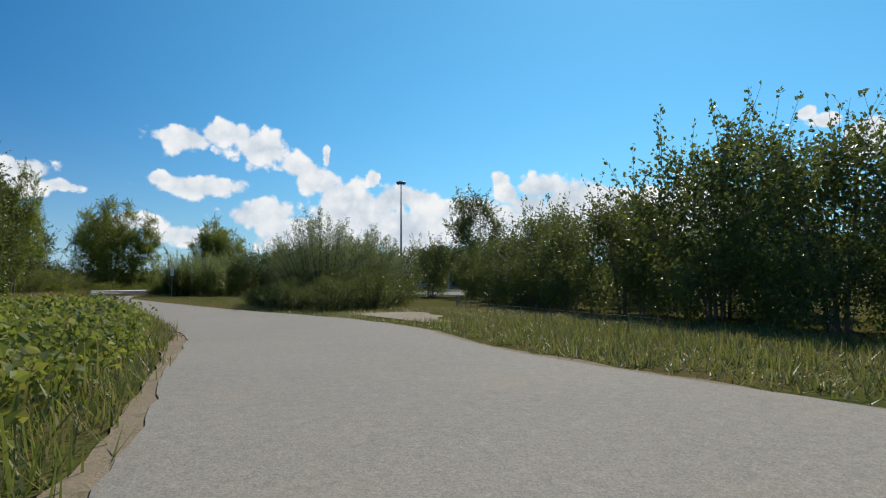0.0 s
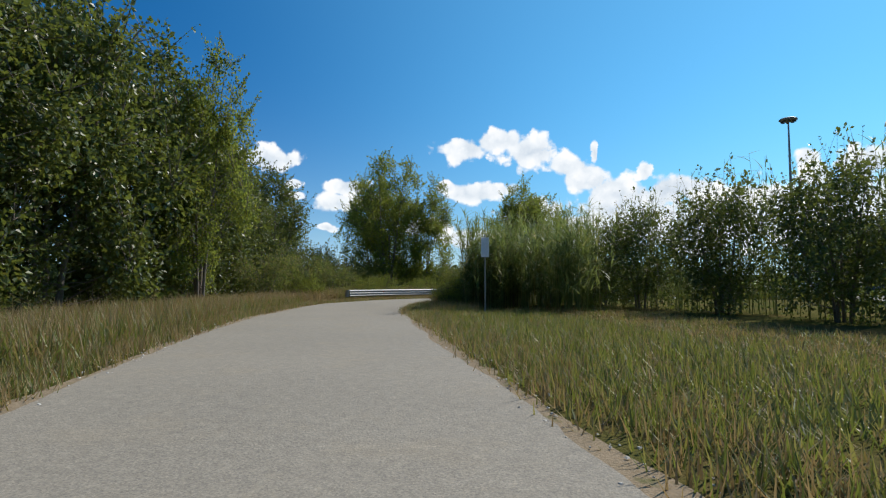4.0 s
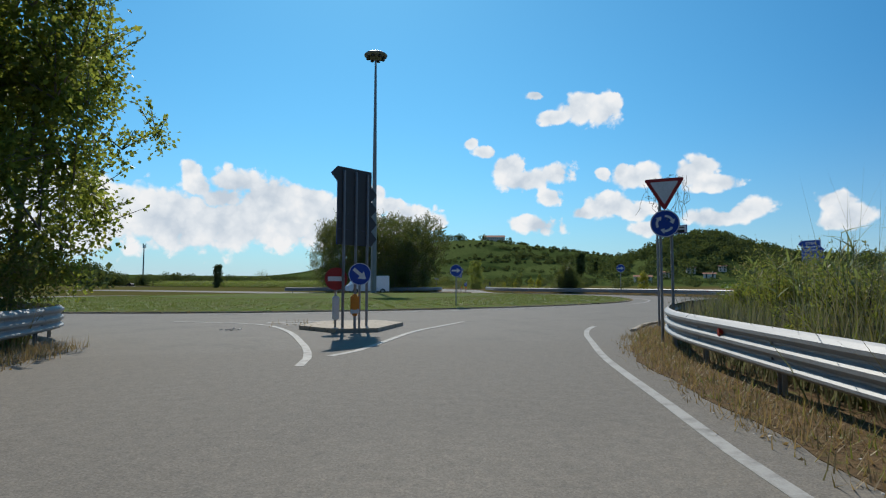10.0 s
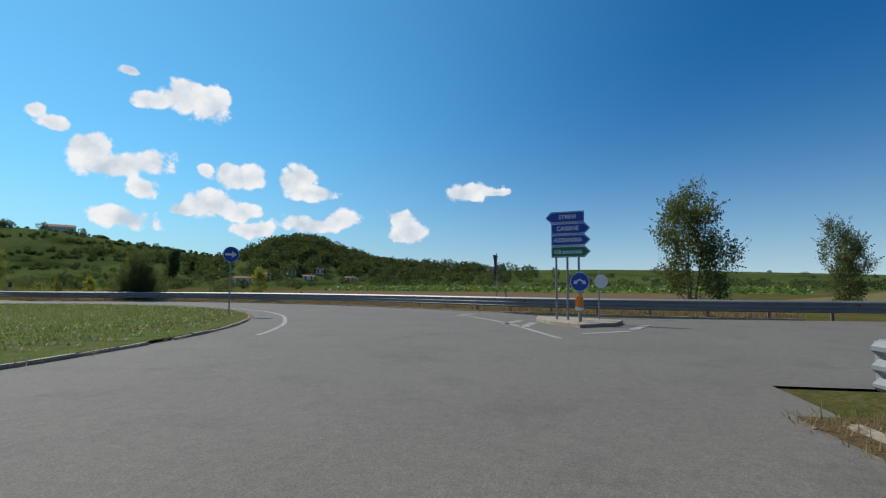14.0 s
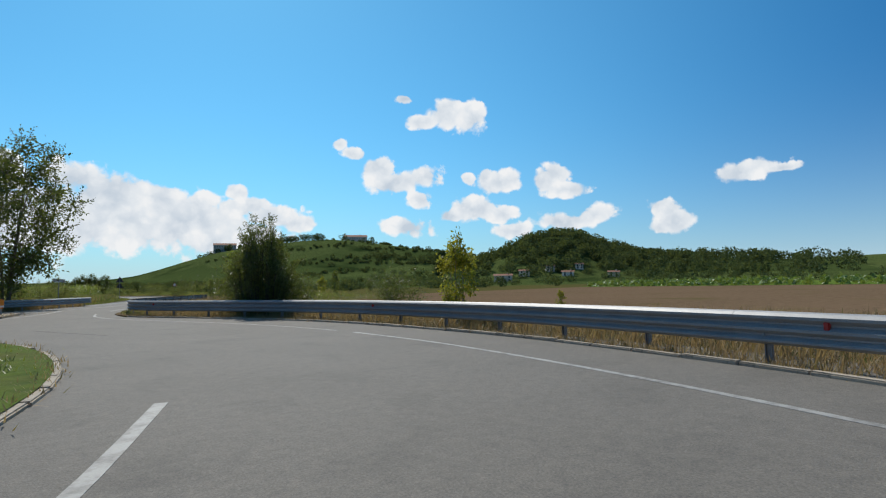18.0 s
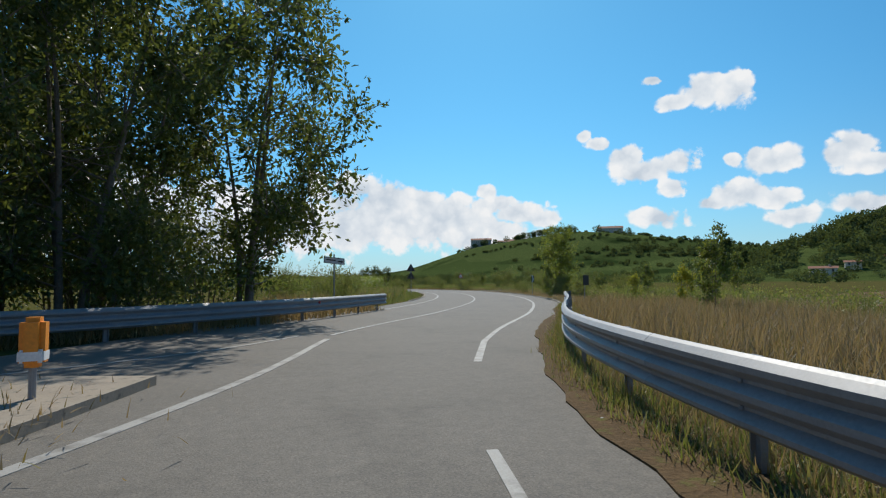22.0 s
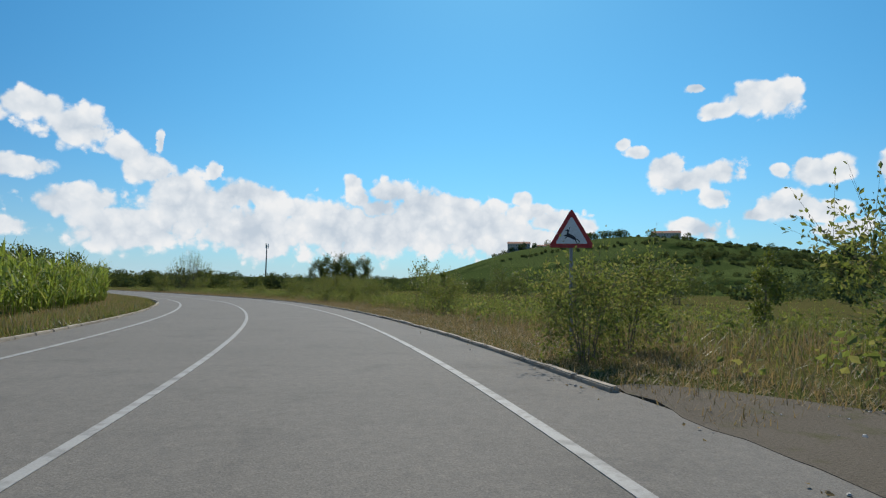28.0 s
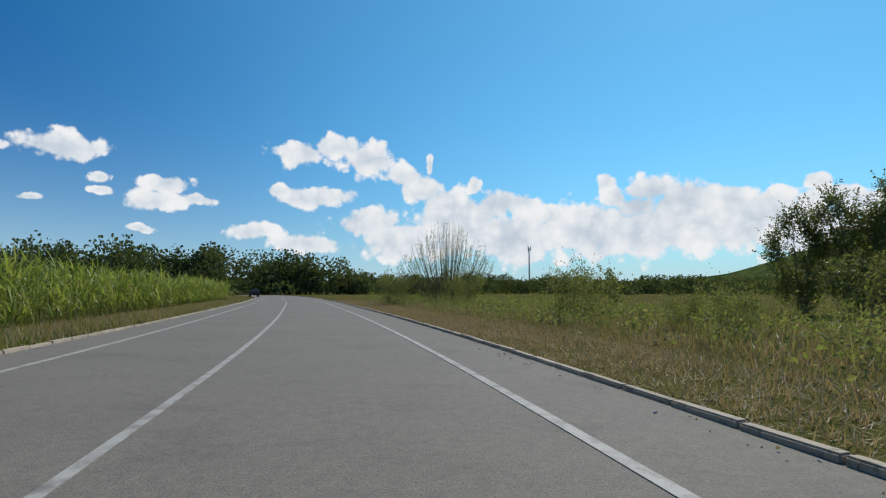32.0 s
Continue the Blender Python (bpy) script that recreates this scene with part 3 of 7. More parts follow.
# ---- the lie of the land ----
# hills: x, y, height, spread along, spread across, turn in degrees
HILLS = [(588, 905, 52, 131, 230, -18), (642, 760, 31, 168, 150, -33), (429, 897, 13, 54, 122, -25), (803, 561, 26, 174, 82, -39), (552, 333, 38.5, 49, 97, -69), (644, 244, 12, 90, 50, -73),
         (908, 157, 19, 239, 282, 13), (1002, -302, 20, 396, 190, 94), (110, 997, 12, 296, 37, -25), (-320, 760, 16, 260, 160, 30), (-700, 300, 20, 260, 300, 0), (300, 1500, 16, 600, 220, 0), (-200, -900, 20, 600, 300, 0)]


def height(x, y):
    z = np.full(np.shape(x), -0.04)
    for hx, hy, hh, sa, sb, turn in HILLS:
        c, s = math.cos(radians(turn)), math.sin(radians(turn))
        u, v = (x - hx) * c + (y - hy) * s, -(x - hx) * s + (y - hy) * c
        z = z + hh * np.exp(-0.5 * ((u / sa) ** 2 + (v / sb) ** 2))
    d = np.hypot(x - 50, y - 90)
    flat = np.clip((d - 190) / 260, 0, 1) ** 2
    return -0.04 + (z + 0.04) * flat


def ground_material():
    m = bpy.data.materials.new("land")
    m.use_nodes = True
    nt = m.node_tree
    b = nt.nodes["Principled BSDF"]
    c = nt.nodes.new("ShaderNodeTexCoord").outputs["Object"]
    sx = nt.nodes.new("ShaderNodeSeparateXYZ")
    nt.links.new(c, sx.inputs[0])
    near = mix_rgb(nt, ramp_of(nt, noise_of(nt, c, 0.35, 5), 0.35, 0.68), (0.085, 0.092, 0.026), (0.155, 0.112, 0.05))
    near = mix_rgb(nt, ramp_of(nt, noise_of(nt, c, 6.0, 6), 0.35, 0.8), near, (0.065, 0.07, 0.022))
    parcel = nt.nodes.new("ShaderNodeTexVoronoi")
    parcel.inputs["Scale"].default_value = 0.009
    nt.links.new(c, parcel.inputs["Vector"])
    far = mix_rgb(nt, ramp_of(nt, parcel.outputs["Color"], 0.2, 0.8), (0.068, 0.096, 0.028), (0.112, 0.142, 0.044))
    rows = nt.nodes.new("ShaderNodeTexWave")
    rows.inputs["Scale"].default_value, rows.inputs["Distortion"].default_value = 0.11, 1.5
    nt.links.new(c, rows.inputs["Vector"])
    far = mix_rgb(nt, ramp_of(nt, rows.outputs["Fac"], 0.35, 0.75), far, (0.050, 0.070, 0.022))
    far = mix_rgb(nt, ramp_of(nt, noise_of(nt, c, 0.012, 5), 0.55, 0.66), far, (0.028, 0.046, 0.014))
    col = mix_rgb(nt, ramp_of(nt, sx.outputs[2], 0.02, 0.7), near, far)
    nt.links.new(col, b.inputs["Base Color"])
    b.inputs["Roughness"].default_value = 0.95
    b.inputs["Specular IOR Level"].default_value = 0.0
    bp = nt.nodes.new("ShaderNodeBump")
    bp.inputs["Strength"].default_value, bp.inputs["Distance"].default_value = 0.7, 0.08
    nt.links.new(noise_of(nt, c, 9.0, 6), bp.inputs["Height"])
    nt.links.new(bp.outputs[0], b.inputs["Normal"])
    return m


k = np.sinh(np.linspace(-4.6, 4.6, 260)) / math.sinh(4.6)
gx, gy = np.meshgrid(50 + 3400 * k, 90 + 3400 * k)
ng = len(k)
gi = np.arange(ng * ng).reshape(ng, ng)
gf = np.column_stack([gi[:-1, :-1].ravel(), gi[:-1, 1:].ravel(), gi[1:, 1:].ravel(), gi[1:, :-1].ravel()])
ground = part("ground", mesh_of("ground", np.column_stack([gx.ravel(), gy.ravel(), height(gx, gy).ravel()]), gf, True), ground_material())
tagged(ground, "open land of dry grass, weeds and far vineyard hills", "ground", kind="structure")

# ---- roads ----
ENTRY_L = [(39.4, -92), (35.6, -76), (32.2, -66), (30, -60.6), (27.4, -56), (22.4, -48), (16.4, -40.6), (9.6, -32), (4.6, -25.2), (1.4, -19.6), (-0.9, -15.2), (-2.1, -12), (-2.7, -8), (-2.7, -3), (-1.0, 2), (0.5, 5.2), (1.1, 9.5), (2.3, 13.2), (3.7, 17.4), (3.6, 21), (0, 24.4), (-9, 26)]
ENTRY_R = [(49, -92), (44, -76), (38, -65.5), (36, -59.4), (33.8, -55.4), (31.4, -52.2), (26.9, -46.9), (22.6, -41.2), (16.6, -33), (10.6, -24.4), (6.9, -19), (5.1, -15.8), (3.7, -12.4), (3.0, -9.5), (2.8, -5.5), (3.2, -1.5), (4.8, 2.2), (6.6, 4.9), (8.5, 7.3), (10.4, 9.7), (12.6, 12.1), (15.2, 14.1), (18.6, 15.9), (22.2, 17.0), (27.5, 18)]
el_line, er_line = spline(ENTRY_L, 0.5), spline(ENTRY_R, 0.5)
nl = 400
rs = lambda a: np.stack([np.interp(np.linspace(0, 1, nl), np.linspace(0, 1, len(a)), a[:, i]) for i in range(2)], 1)
el2, er2 = rs(el_line), rs(er_line)
rng = np.random.default_rng(3)
wob = lambda n, a: np.convolve(rng.normal(0, a, n + 8), np.ones(9) / 4, "valid")
pl_, pr_ = rs(spline(ENTRY_L[:19], 0.5)), rs(spline(ENTRY_R[:22], 0.5))
ribbon("road", pl_ + normals(pl_) * wob(nl, 0.07)[:, None], pr_ + normals(pr_) * wob(nl, 0.07)[:, None], 0.008, ASPHALT_OLD, "narrow pale worn asphalt access road", 0.02, cat="road")


def oval(cx, cy, ax, low, up, n=3.6, count=160):
    a = np.linspace(0, 2 * np.pi, count, endpoint=False)
    c, s = np.cos(a), np.sin(a)
    return np.column_stack([cx + ax * np.sign(c) * np.abs(c) ** (2 / n), cy + np.where(s > 0, up, low) * np.sign(s) * np.abs(s) ** (2 / n)])


ring_out, ring_in = oval(22.3, 48, 34.9, 30.4, 25.2, 2.5), oval(22.3, 48, 25.9, 20.0, 15.0, 2.1)
slab("roundabout_road", ring_out, 0.0, ASPHALT, "grey asphalt roundabout carriageway", 0.03, cat="road")
slab("road_apron", [(2.6, 16.5), (8, 8), (12.2, 11.8), (15.4, 14.3), (19, 16.2), (24, 17.5), (31, 18.2), (32, 29), (0, 30), (-6, 26)], 0.004, ASPHALT, "grey asphalt mouth of the access road", 0.03, cat="road")
island = part("roundabout_island", mesh_of("roundabout_island", *(lambda o: (np.vstack([np.column_stack([o, np.full(len(o), 0.07)]), np.column_stack([22 + (o[:, 0] - 22) * 0.6, 48 + (o[:, 1] - 48) * 0.6, np.full(len(o), 0.32)]), [[22, 48, 0.4]]]),
             np.vstack([[[i, (i + 1) % len(o), len(o) + (i + 1) % len(o), len(o) + i] for i in range(len(o))], [[len(o) + i, len(o) + (i + 1) % len(o), 2 * len(o), 2 * len(o)] for i in range(len(o))]])))(oval(22.3, 48, 25.86, 19.96, 14.96, 2.1))), MEADOW)
tagged(island, "low mound of mown green and yellowing grass", "traffic island", kind="structure")

CENTRE = [(47.6, 62), (51.0, 70.2), (55.9, 78.2), (61.5, 85.8), (67.35, 95.3), (72.5, 106.0), (77.2, 118.5), (80.66, 131.05), (82.95, 145), (83.58, 160), (82.5, 174.95), (80.0, 188.05), (75.4, 201.6),
          (69.8, 215.8), (61.6, 234.6), (49.5, 261), (28, 303), (-8, 356), (-64, 420)]
mid_line = spline(CENTRE, 0.4)
ribbon("main_road", offset(mid_line, -4.5), offset(mid_line, 5.45), -0.004, ASPHALT, "grey asphalt two-lane country road", 0.02, cat="road")
slab("road_edge", [(47, 36), (52.6, 33.4), (55.6, 41), (56.5, 45.5), (56.8, 49.5), (56.5, 53), (55.6, 57), (54.7, 60.2), (54.4, 62.6), (54.9, 65.6), (56.0, 68.5), (57.6, 71.7), (60.0, 75.3), (62.6, 79.0), (57, 80), (49, 64)], -0.0015, ASPHALT, "grey asphalt strip between the carriageway and the kerb", 0.03, cat="road")
SIDE = [(35.5, 26), (36, 16), (38, 5), (46, -6), (58, -14), (76, -22)]
side_line = spline(SIDE, 1.0)
ribbon("side_road", offset(side_line, -8.8), offset(side_line, 6.6), -0.008, ASPHALT, "grey asphalt road leaving the roundabout", cat="road")
WEST = [(2, 36), (-14, 33), (-34, 30), (-80, 34), (-160, 50)]
west_line = spline(WEST, 1.0)
ribbon("west_road", offset(west_line, -6), offset(west_line, 6), -0.012, ASPHALT, "grey asphalt road leaving the roundabout", cat="road")
NORTH = [(32, 70), (30, 80), (22, 100), (5, 135)]
north_line = spline(NORTH, 1.0)
ribbon("north_road", offset(north_line, -5.5), offset(north_line, 5.5), -0.016, ASPHALT, "grey asphalt road leaving the roundabout", cat="road")
# dirt tracks and field gateway
slab("dirt_track", [tuple(q + rng.normal(0, 0.07, 2)) for q in spline([(19.4, -45.0), (17.0, -43.3), (14.6, -42.6), (11.5, -41.4), (6.2, -40.2), (0, -42), (-6, -45), (-8, -40), (-2, -37), (2.6, -35.4), (7.0, -34.6), (9.6, -34.4), (11.4, -36.0), (15, -40)], 0.35)], -0.016, GRAVEL, "pale trodden dirt track joining the road", cat="track")
slab("dirt_patch", [tuple(q) for q in spline([(32.6, -50.0), (33.6, -49.3), (34.8, -49.5), (35.6, -49.2), (36.3, -50.4), (36.4, -51.6), (36.9, -52.9), (36.6, -54.4), (37.2, -56.4), (36.0, -56.2)], 0.3)], -0.016, GRAVEL, "patch of pale gravel beside the road", cat="track")
slab("field_gateway", [tuple(q + rng.normal(0, 0.06, 2)) for q in spline([(86.7, 127.6), (86.9, 133), (87.6, 139), (88.5, 144.6), (89.8, 144.0), (91.2, 141.6), (94.2, 139.2), (97.6, 137.8), (97.4, 134.4), (93.6, 133.0), (90.6, 130.8), (88.6, 127.8)], 0.4)], 0.0015, GATE_GRAVEL, "grey gravel gateway into the field", 0.04, cat="track")
# crumbling dirt edges along the access road
for edge, side in ((el2, -1), (er2, 1)):
    w = np.abs(wob(nl, 0.16)) + 0.18
    ribbon("road_shoulder", edge - normals(edge) * 0.1 * side, edge + normals(edge) * (w * side)[:, None], -0.010, SHOULDER, "narrow crumbling shoulder of gravel and dirt", cat="road shoulder")

# strips of soil and leaf litter below the rails
for foot, wide in (([(5.0, 2.4), (6.6, 4.6), (8.5, 7.0), (10.3, 9.2), (12.4, 11.6), (15, 13.7), (17.8, 15.2), (22, 16.7), (27.4, 17.7)], 0.8), ([(54.9, 60), (55.1, 65), (56.7, 69.6), (59.5, 74.6), (61.9, 77.9), (64.3, 81.2), (67.5, 85.9), (69.4, 88.6)], 0.62)):
    fl_ = spline(foot, 0.4)
    if wide < 0.7:
        lo_, hi_ = -0.15, 0.9
    else:
        lo_, hi_ = -0.5, 1.1
    ribbon("dirt_strip", offset(fl_, 0) + normals(fl_) * (lo_ + wob(len(fl_), 0.10))[:, None], offset(fl_, hi_), 0.0155, LITTER, "strip of dark soil and brown leaf litter below the rail", 0.03, cat="soil")

# painted lines
right_line, left_line = offset(mid_line, 3.8), offset(mid_line, -3.1)
s_at = lambda y: int(np.argmin(np.abs(mid_line[:, 1] - y)))


def line_along(line, y0, y1, width):
    a = line[s_at(y0):s_at(y1)]
    n = normals(a)
    return ribbon("road_marking", a - n * width / 2, a + n * width / 2, 0.004, PAINT, "worn white painted road line", 0.007, "road marking")


line_along(mid_line[:, :2], 77.0, 139, 0.11)
line_along(mid_line[:, :2], 142.5, 330, 0.11)
for y in (139.6, 141.2):
    line_along(mid_line[:, :2], y, y + 0.99, 0.13)
line_along(right_line, 76.4, 330, 0.13)
line_along(left_line, 87, 330, 0.12)
stripe([(47, 65.6), (49.8, 66.2), (52.8, 71.0), (54.9, 76.2)], 0.14)
stripe([(46, 72.4), (49.4, 73.2), (52.4, 75.0), (54.4, 77.2)], 0.12)
stripe([(54.9, 46.5), (55.0, 50), (54.6, 54), (53.9, 58), (53.5, 61), (53.7, 64.4), (54.6, 67.6)], 0.09)
stripe([(56.4, 71.6), tuple(right_line[s_at(76.4)])], 0.13)
stripe([(5.2, 3.8), (6.4, 5.5), (8.0, 7.9), (9.5, 9.7), (11.5, 12.05), (12.6, 13.2), (13.6, 14.2), (14.6, 15.2), (15.9, 16.3), (17.0, 17.0)], 0.13)
stripe([(7.2, 14.2), (7.7, 15.2), (8.3, 17.2), (9.0, 20.5), (8.9, 23.1), (7.0, 25.6)], 0.14)
stripe([(8.0, 15.0), (8.9, 15.6), (11.5, 18.2), (13.0, 19.3), (14.9, 20.6)], 0.14)
for a, b in (((9.6, 22.6), (11.6, 22.2)), ((9.4, 23.6), (13.0, 22.3))):
    stripe([a, b], 0.3)
ring_mark = oval(22.3, 48, 26.9, 21.3, 15.9, 2.1)
lo = [i for i, q in enumerate(ring_mark) if q[1] < 34 and 8 < q[0] < 30]
stripe(ring_mark[lo][::4], 0.13)
stripe([(33.4, 28.1), (34.8, 28.6), (36.8, 29.5), (38.6, 30.5), (41.4, 32.3), (43.2, 33.8), (45.0, 35.6), (46.5, 37.8), (47.9, 40.2)], 0.14)
stripe([(34.8, 20.7), (37.6, 21.8), (39.6, 22.6), (41.6, 23.6), (43.6, 24.8)], 0.16)
stripe([(43.6, 17), (45.6, 23.2), (47.9, 27.8), (50.2, 32), (52.4, 36.8), (54, 41.6), (54.8, 45.6)], 0.12)
for i in range(4):
    stripe([(44.2 + 0.78 * i, 24.95 + 0.05 * i), (44.25 + 0.78 * i, 25.6 + 0.05 * i)], 0.3)
for a, b in (((39.6, 22.8), (41.6, 22.5)), ((38.4, 22.0), (40.6, 21.9)), ((36.4, 20.2), (37.6, 18.9)), ((38.2, 18.8), (40.4, 18.2))):
    stripe([a, b], 0.28)
# a tar joint across the lane
tar = spline([(47.6, 33.9), (46.0, 32.0), (44.7, 30.5), (43.6, 29.6)], 0.4)
ribbon("tar_joint", offset(tar, -0.011), offset(tar, 0.011), 0.003, TAR, "dark tar-filled joint in the asphalt", 0.003, "road joint")

tar = spline([(49.6, 55.4), (49.9, 53.6), (50.45, 51.0)], 0.4)
ribbon("tar_joint", offset(tar, -0.011), offset(tar, 0.011), 0.003, TAR, "dark tar-filled joint in the asphalt", 0.003, "road joint")

# ---- kerbs, stone by stone ----
bm = bmesh.new()
box(bm, -0.49, -0.065, -0.12, 0.49, 0.065, 0.115, 0.018)
STONE = bpy.data.meshes.new("kerb_stone")
bm.to_mesh(STONE)
bm.free()
STONE.materials.append(CONCRETE)


def kerb(line, label, limit=300, drop=0.05):
    root = tagged(new("kerb"), label, "kerb", kind="structure")
    line = np.asarray(line)
    d = np.concatenate([[0], np.cumsum(np.linalg.norm(np.diff(line, axis=0), axis=1))])
    r = random.Random(len(line))
    for i in range(min(limit, int(d[-1]))):
        a, b = ([np.interp(i + q, d, line[:, j]) for j in (0, 1)] for q in (0, 1))
        if r.random() < 0.006:
            continue
        st = part("stone", STONE, None, root)
        st.matrix_local = pose((a[0] + b[0]) / 2 + r.uniform(-.012, .012), (a[1] + b[1]) / 2 + r.uniform(-.012, .012), r.uniform(-.015, .006) - drop, r.uniform(-1.5, 1.5), r.uniform(-.8, .8), math.degrees(math.atan2(b[1] - a[1], b[0] - a[0])) + r.uniform(-.6, .6))
    return root


rk, lk = offset(mid_line, 5.35), offset(mid_line, -4.4)
kerb(rk[s_at(80):s_at(127)], "low weathered concrete kerb along the road")
kerb(rk[s_at(145):s_at(322)], "low weathered concrete kerb along the road", 230)
kerb(lk[s_at(97):s_at(300)], "low weathered concrete kerb along the road", 240)
ring = np.vstack([ring_in, ring_in[:1]])
kerb(ring, "weathered concrete kerb round the traffic island", 160)
OUTER = [(45.2, 12), (45.8, 18), (47.6, 23.4), (49.8, 27.4), (52.0, 31.4), (54.2, 36), (55.9, 41), (56.7, 45.5), (57.0, 49.5), (56.7, 53), (55.8, 57), (54.9, 60.2), (54.5, 62.5)]
outer_line = spline(OUTER, 0.5)
kerb(outer_line, "low concrete kerb at the foot of the guard rail")
kerb(spline([(16.4, 15.25), (17.7, 15.95), (18.8, 16.5), (20.0, 16.8), (21.4, 16.95), (22.6, 17.1), (24.4, 17.35), (27.4, 17.9)], 0.5), "broken concrete kerb with dirt on it")


def traffic_islet(outline, label):
    ob = slab("traffic_islet", outline, 0.11, CONCRETE, label, 0.15, "traffic island")
    return ob


traffic_islet([(9.4, 20.6), (9.8, 19.0), (10.8, 18.7), (12.4, 20.2), (12.2, 21.6), (10.6, 22.0)], "small cracked concrete traffic islet with weeds")
traffic_islet([(38.4, 20.3), (39.8, 21.3), (41.4, 21.9), (43.0, 22.0), (42.4, 20.4), (41.2, 18.9), (39.6, 19.2)], "small cracked concrete traffic islet")
traffic_islet([(47.4, 68.0), (49.2, 66.8), (50.6, 67.6), (52.0, 71.6), (50.2, 72.4), (48.2, 70.8)], "small concrete traffic islet covered with dry weeds")

# ---- guard rails ----
# three-wave steel beam, seen in section: distance from the post, height
SECTION = [(0.00, 0.27), (0.035, 0.28), (0.085, 0.315), (0.085, 0.345), (0.02, 0.40), (0.02, 0.425), (0.085, 0.475), (0.085, 0.515), (0.02, 0.57), (0.02, 0.595), (0.085, 0.65), (0.085, 0.69), (0.035, 0.735), (0.0, 0.755)]


def beam_mesh(line, sec=SECTION):
    n, m = len(line), len(sec)
    nr = normals(line)
    sec = np.array(sec)
    outer = np.concatenate([np.column_stack([line[:, :2] + nr * q[0], np.full(n, q[1])])[:, None] for q in sec], 1).reshape(-1, 3)
    inner = np.concatenate([np.column_stack([line[:, :2] + nr * (q[0] - 0.008), np.full(n, q[1])])[:, None] for q in sec], 1).reshape(-1, 3)
    f = []
    for i in range(n - 1):
        for j in range(m - 1):
            a = i * m + j
            f.append((a, a + m, a + m + 1, a + 1))
            f.append((a + n * m + 1, a + m + 1 + n * m, a + m + n * m, a + n * m))
        for j in (0, m - 1):
            a = i * m + j
            f.append((a, a + n * m, a + n * m + m, a + m))
    for i in (0, n - 1):
        for j in range(m - 1):
            a = i * m + j
            f.append((a, a + 1, a + 1 + n * m, a + n * m))
    return mesh_of("beam", np.vstack([outer, inner]), f)


bm = bmesh.new()
box(bm, -0.05, -0.055, -0.5, -0.035, 0.055, 0.74)
box(bm, -0.035, -0.055, -0.5, 0.0, -0.043, 0.74)
box(bm, -0.035, 0.043, -0.5, 0.0, 0.055, 0.74)
POST = bpy.data.meshes.new("post")
bm.to_mesh(POST)
bm.free()
POST.materials.append(STEEL)
bm = bmesh.new()
box(bm, -0.035, -0.06, 0.33, 0.03, 0.06, 0.70, 0.008)
SPACER = bpy.data.meshes.new("spacer")
bm.to_mesh(SPACER)
bm.free()
SPACER.materials.append(STEEL)
bm = bmesh.new()
bmesh.ops.create_uvsphere(bm, u_segments=8, v_segments=4, radius=0.018)
BOLT = bpy.data.meshes.new("bolt")
bm.to_mesh(BOLT)
bm.free()
BOLT.materials.append(STEEL)


bm = bmesh.new()
box(bm, -0.01, -0.035, -0.055, 0.05, 0.035, 0.055, 0.008)
REFLECTOR = bpy.data.meshes.new("reflector")
bm.to_mesh(REFLECTOR)
bm.free()
REFLECTOR.materials.append(RED)


def guard_rail(points, label, end=True):
    """The beam faces the right-hand side of the line."""
    line = spline(points, 0.45)
    root = tagged(new("guard_rail"), label, "guard rail", kind="structure")
    piece = 9
    nr = normals(line)
    for i in range(0, len(line) - 1, piece):
        seg = line[max(0, i - (1 if i else 0)):i + piece + 1]
        if len(seg) < 2:
            continue
        part("beam", beam_mesh(seg + (nr[i] * 0.004 if (i // piece) % 2 else 0)), STEEL, root)
    for i in range(2, len(line), 5):
        turn = math.degrees(math.atan2(nr[i][1], nr[i][0]))
        po = part("post", POST, None, root)
        po.matrix_local = pose(line[i][0] - nr[i][0] * 0.05, line[i][1] - nr[i][1] * 0.05, 0, 0, 0, turn)
        sp = part("spacer", SPACER, None, root)
        sp.matrix_local = pose(line[i][0] - nr[i][0] * 0.034, line[i][1] - nr[i][1] * 0.034, 0, 0, 0, turn)
        for z in (0.41, 0.58):
            bo = part("bolt", BOLT, None, root)
            bo.matrix_local = pose(line[i][0] + nr[i][0] * 0.03, line[i][1] + nr[i][1] * 0.03, z)
    for i in range(9, len(line) - 2, 30):
        turn = math.degrees(math.atan2(nr[i][1], nr[i][0]))
        re = part("reflector", REFLECTOR, None, root, "small red reflector")
        re.matrix_local = pose(line[i][0] + nr[i][0] * 0.03, line[i][1] + nr[i][1] * 0.03, 0.58, 0, 0, turn)
    if end:
        for i in (0, len(line) - 1):
            c, t = line[i], (line[1] - line[0] if i == 0 else line[-2] - line[-1])
            t = t / np.linalg.norm(t)
            a = np.linspace(-math.pi / 2, math.pi / 2, 9)
            curl = np.array([c - t * 0.16 * math.cos(q) - nr[i] * (0.13 + 0.13 * math.sin(q)) for q in a])
            if i == 0:
                curl = curl[::-1]
            part("terminal", beam_mesh(curl[::-1] if i == 0 else curl, [(0, q[1]) for q in SECTION[::2]]), STEEL, root, "curled end plate")
    return root


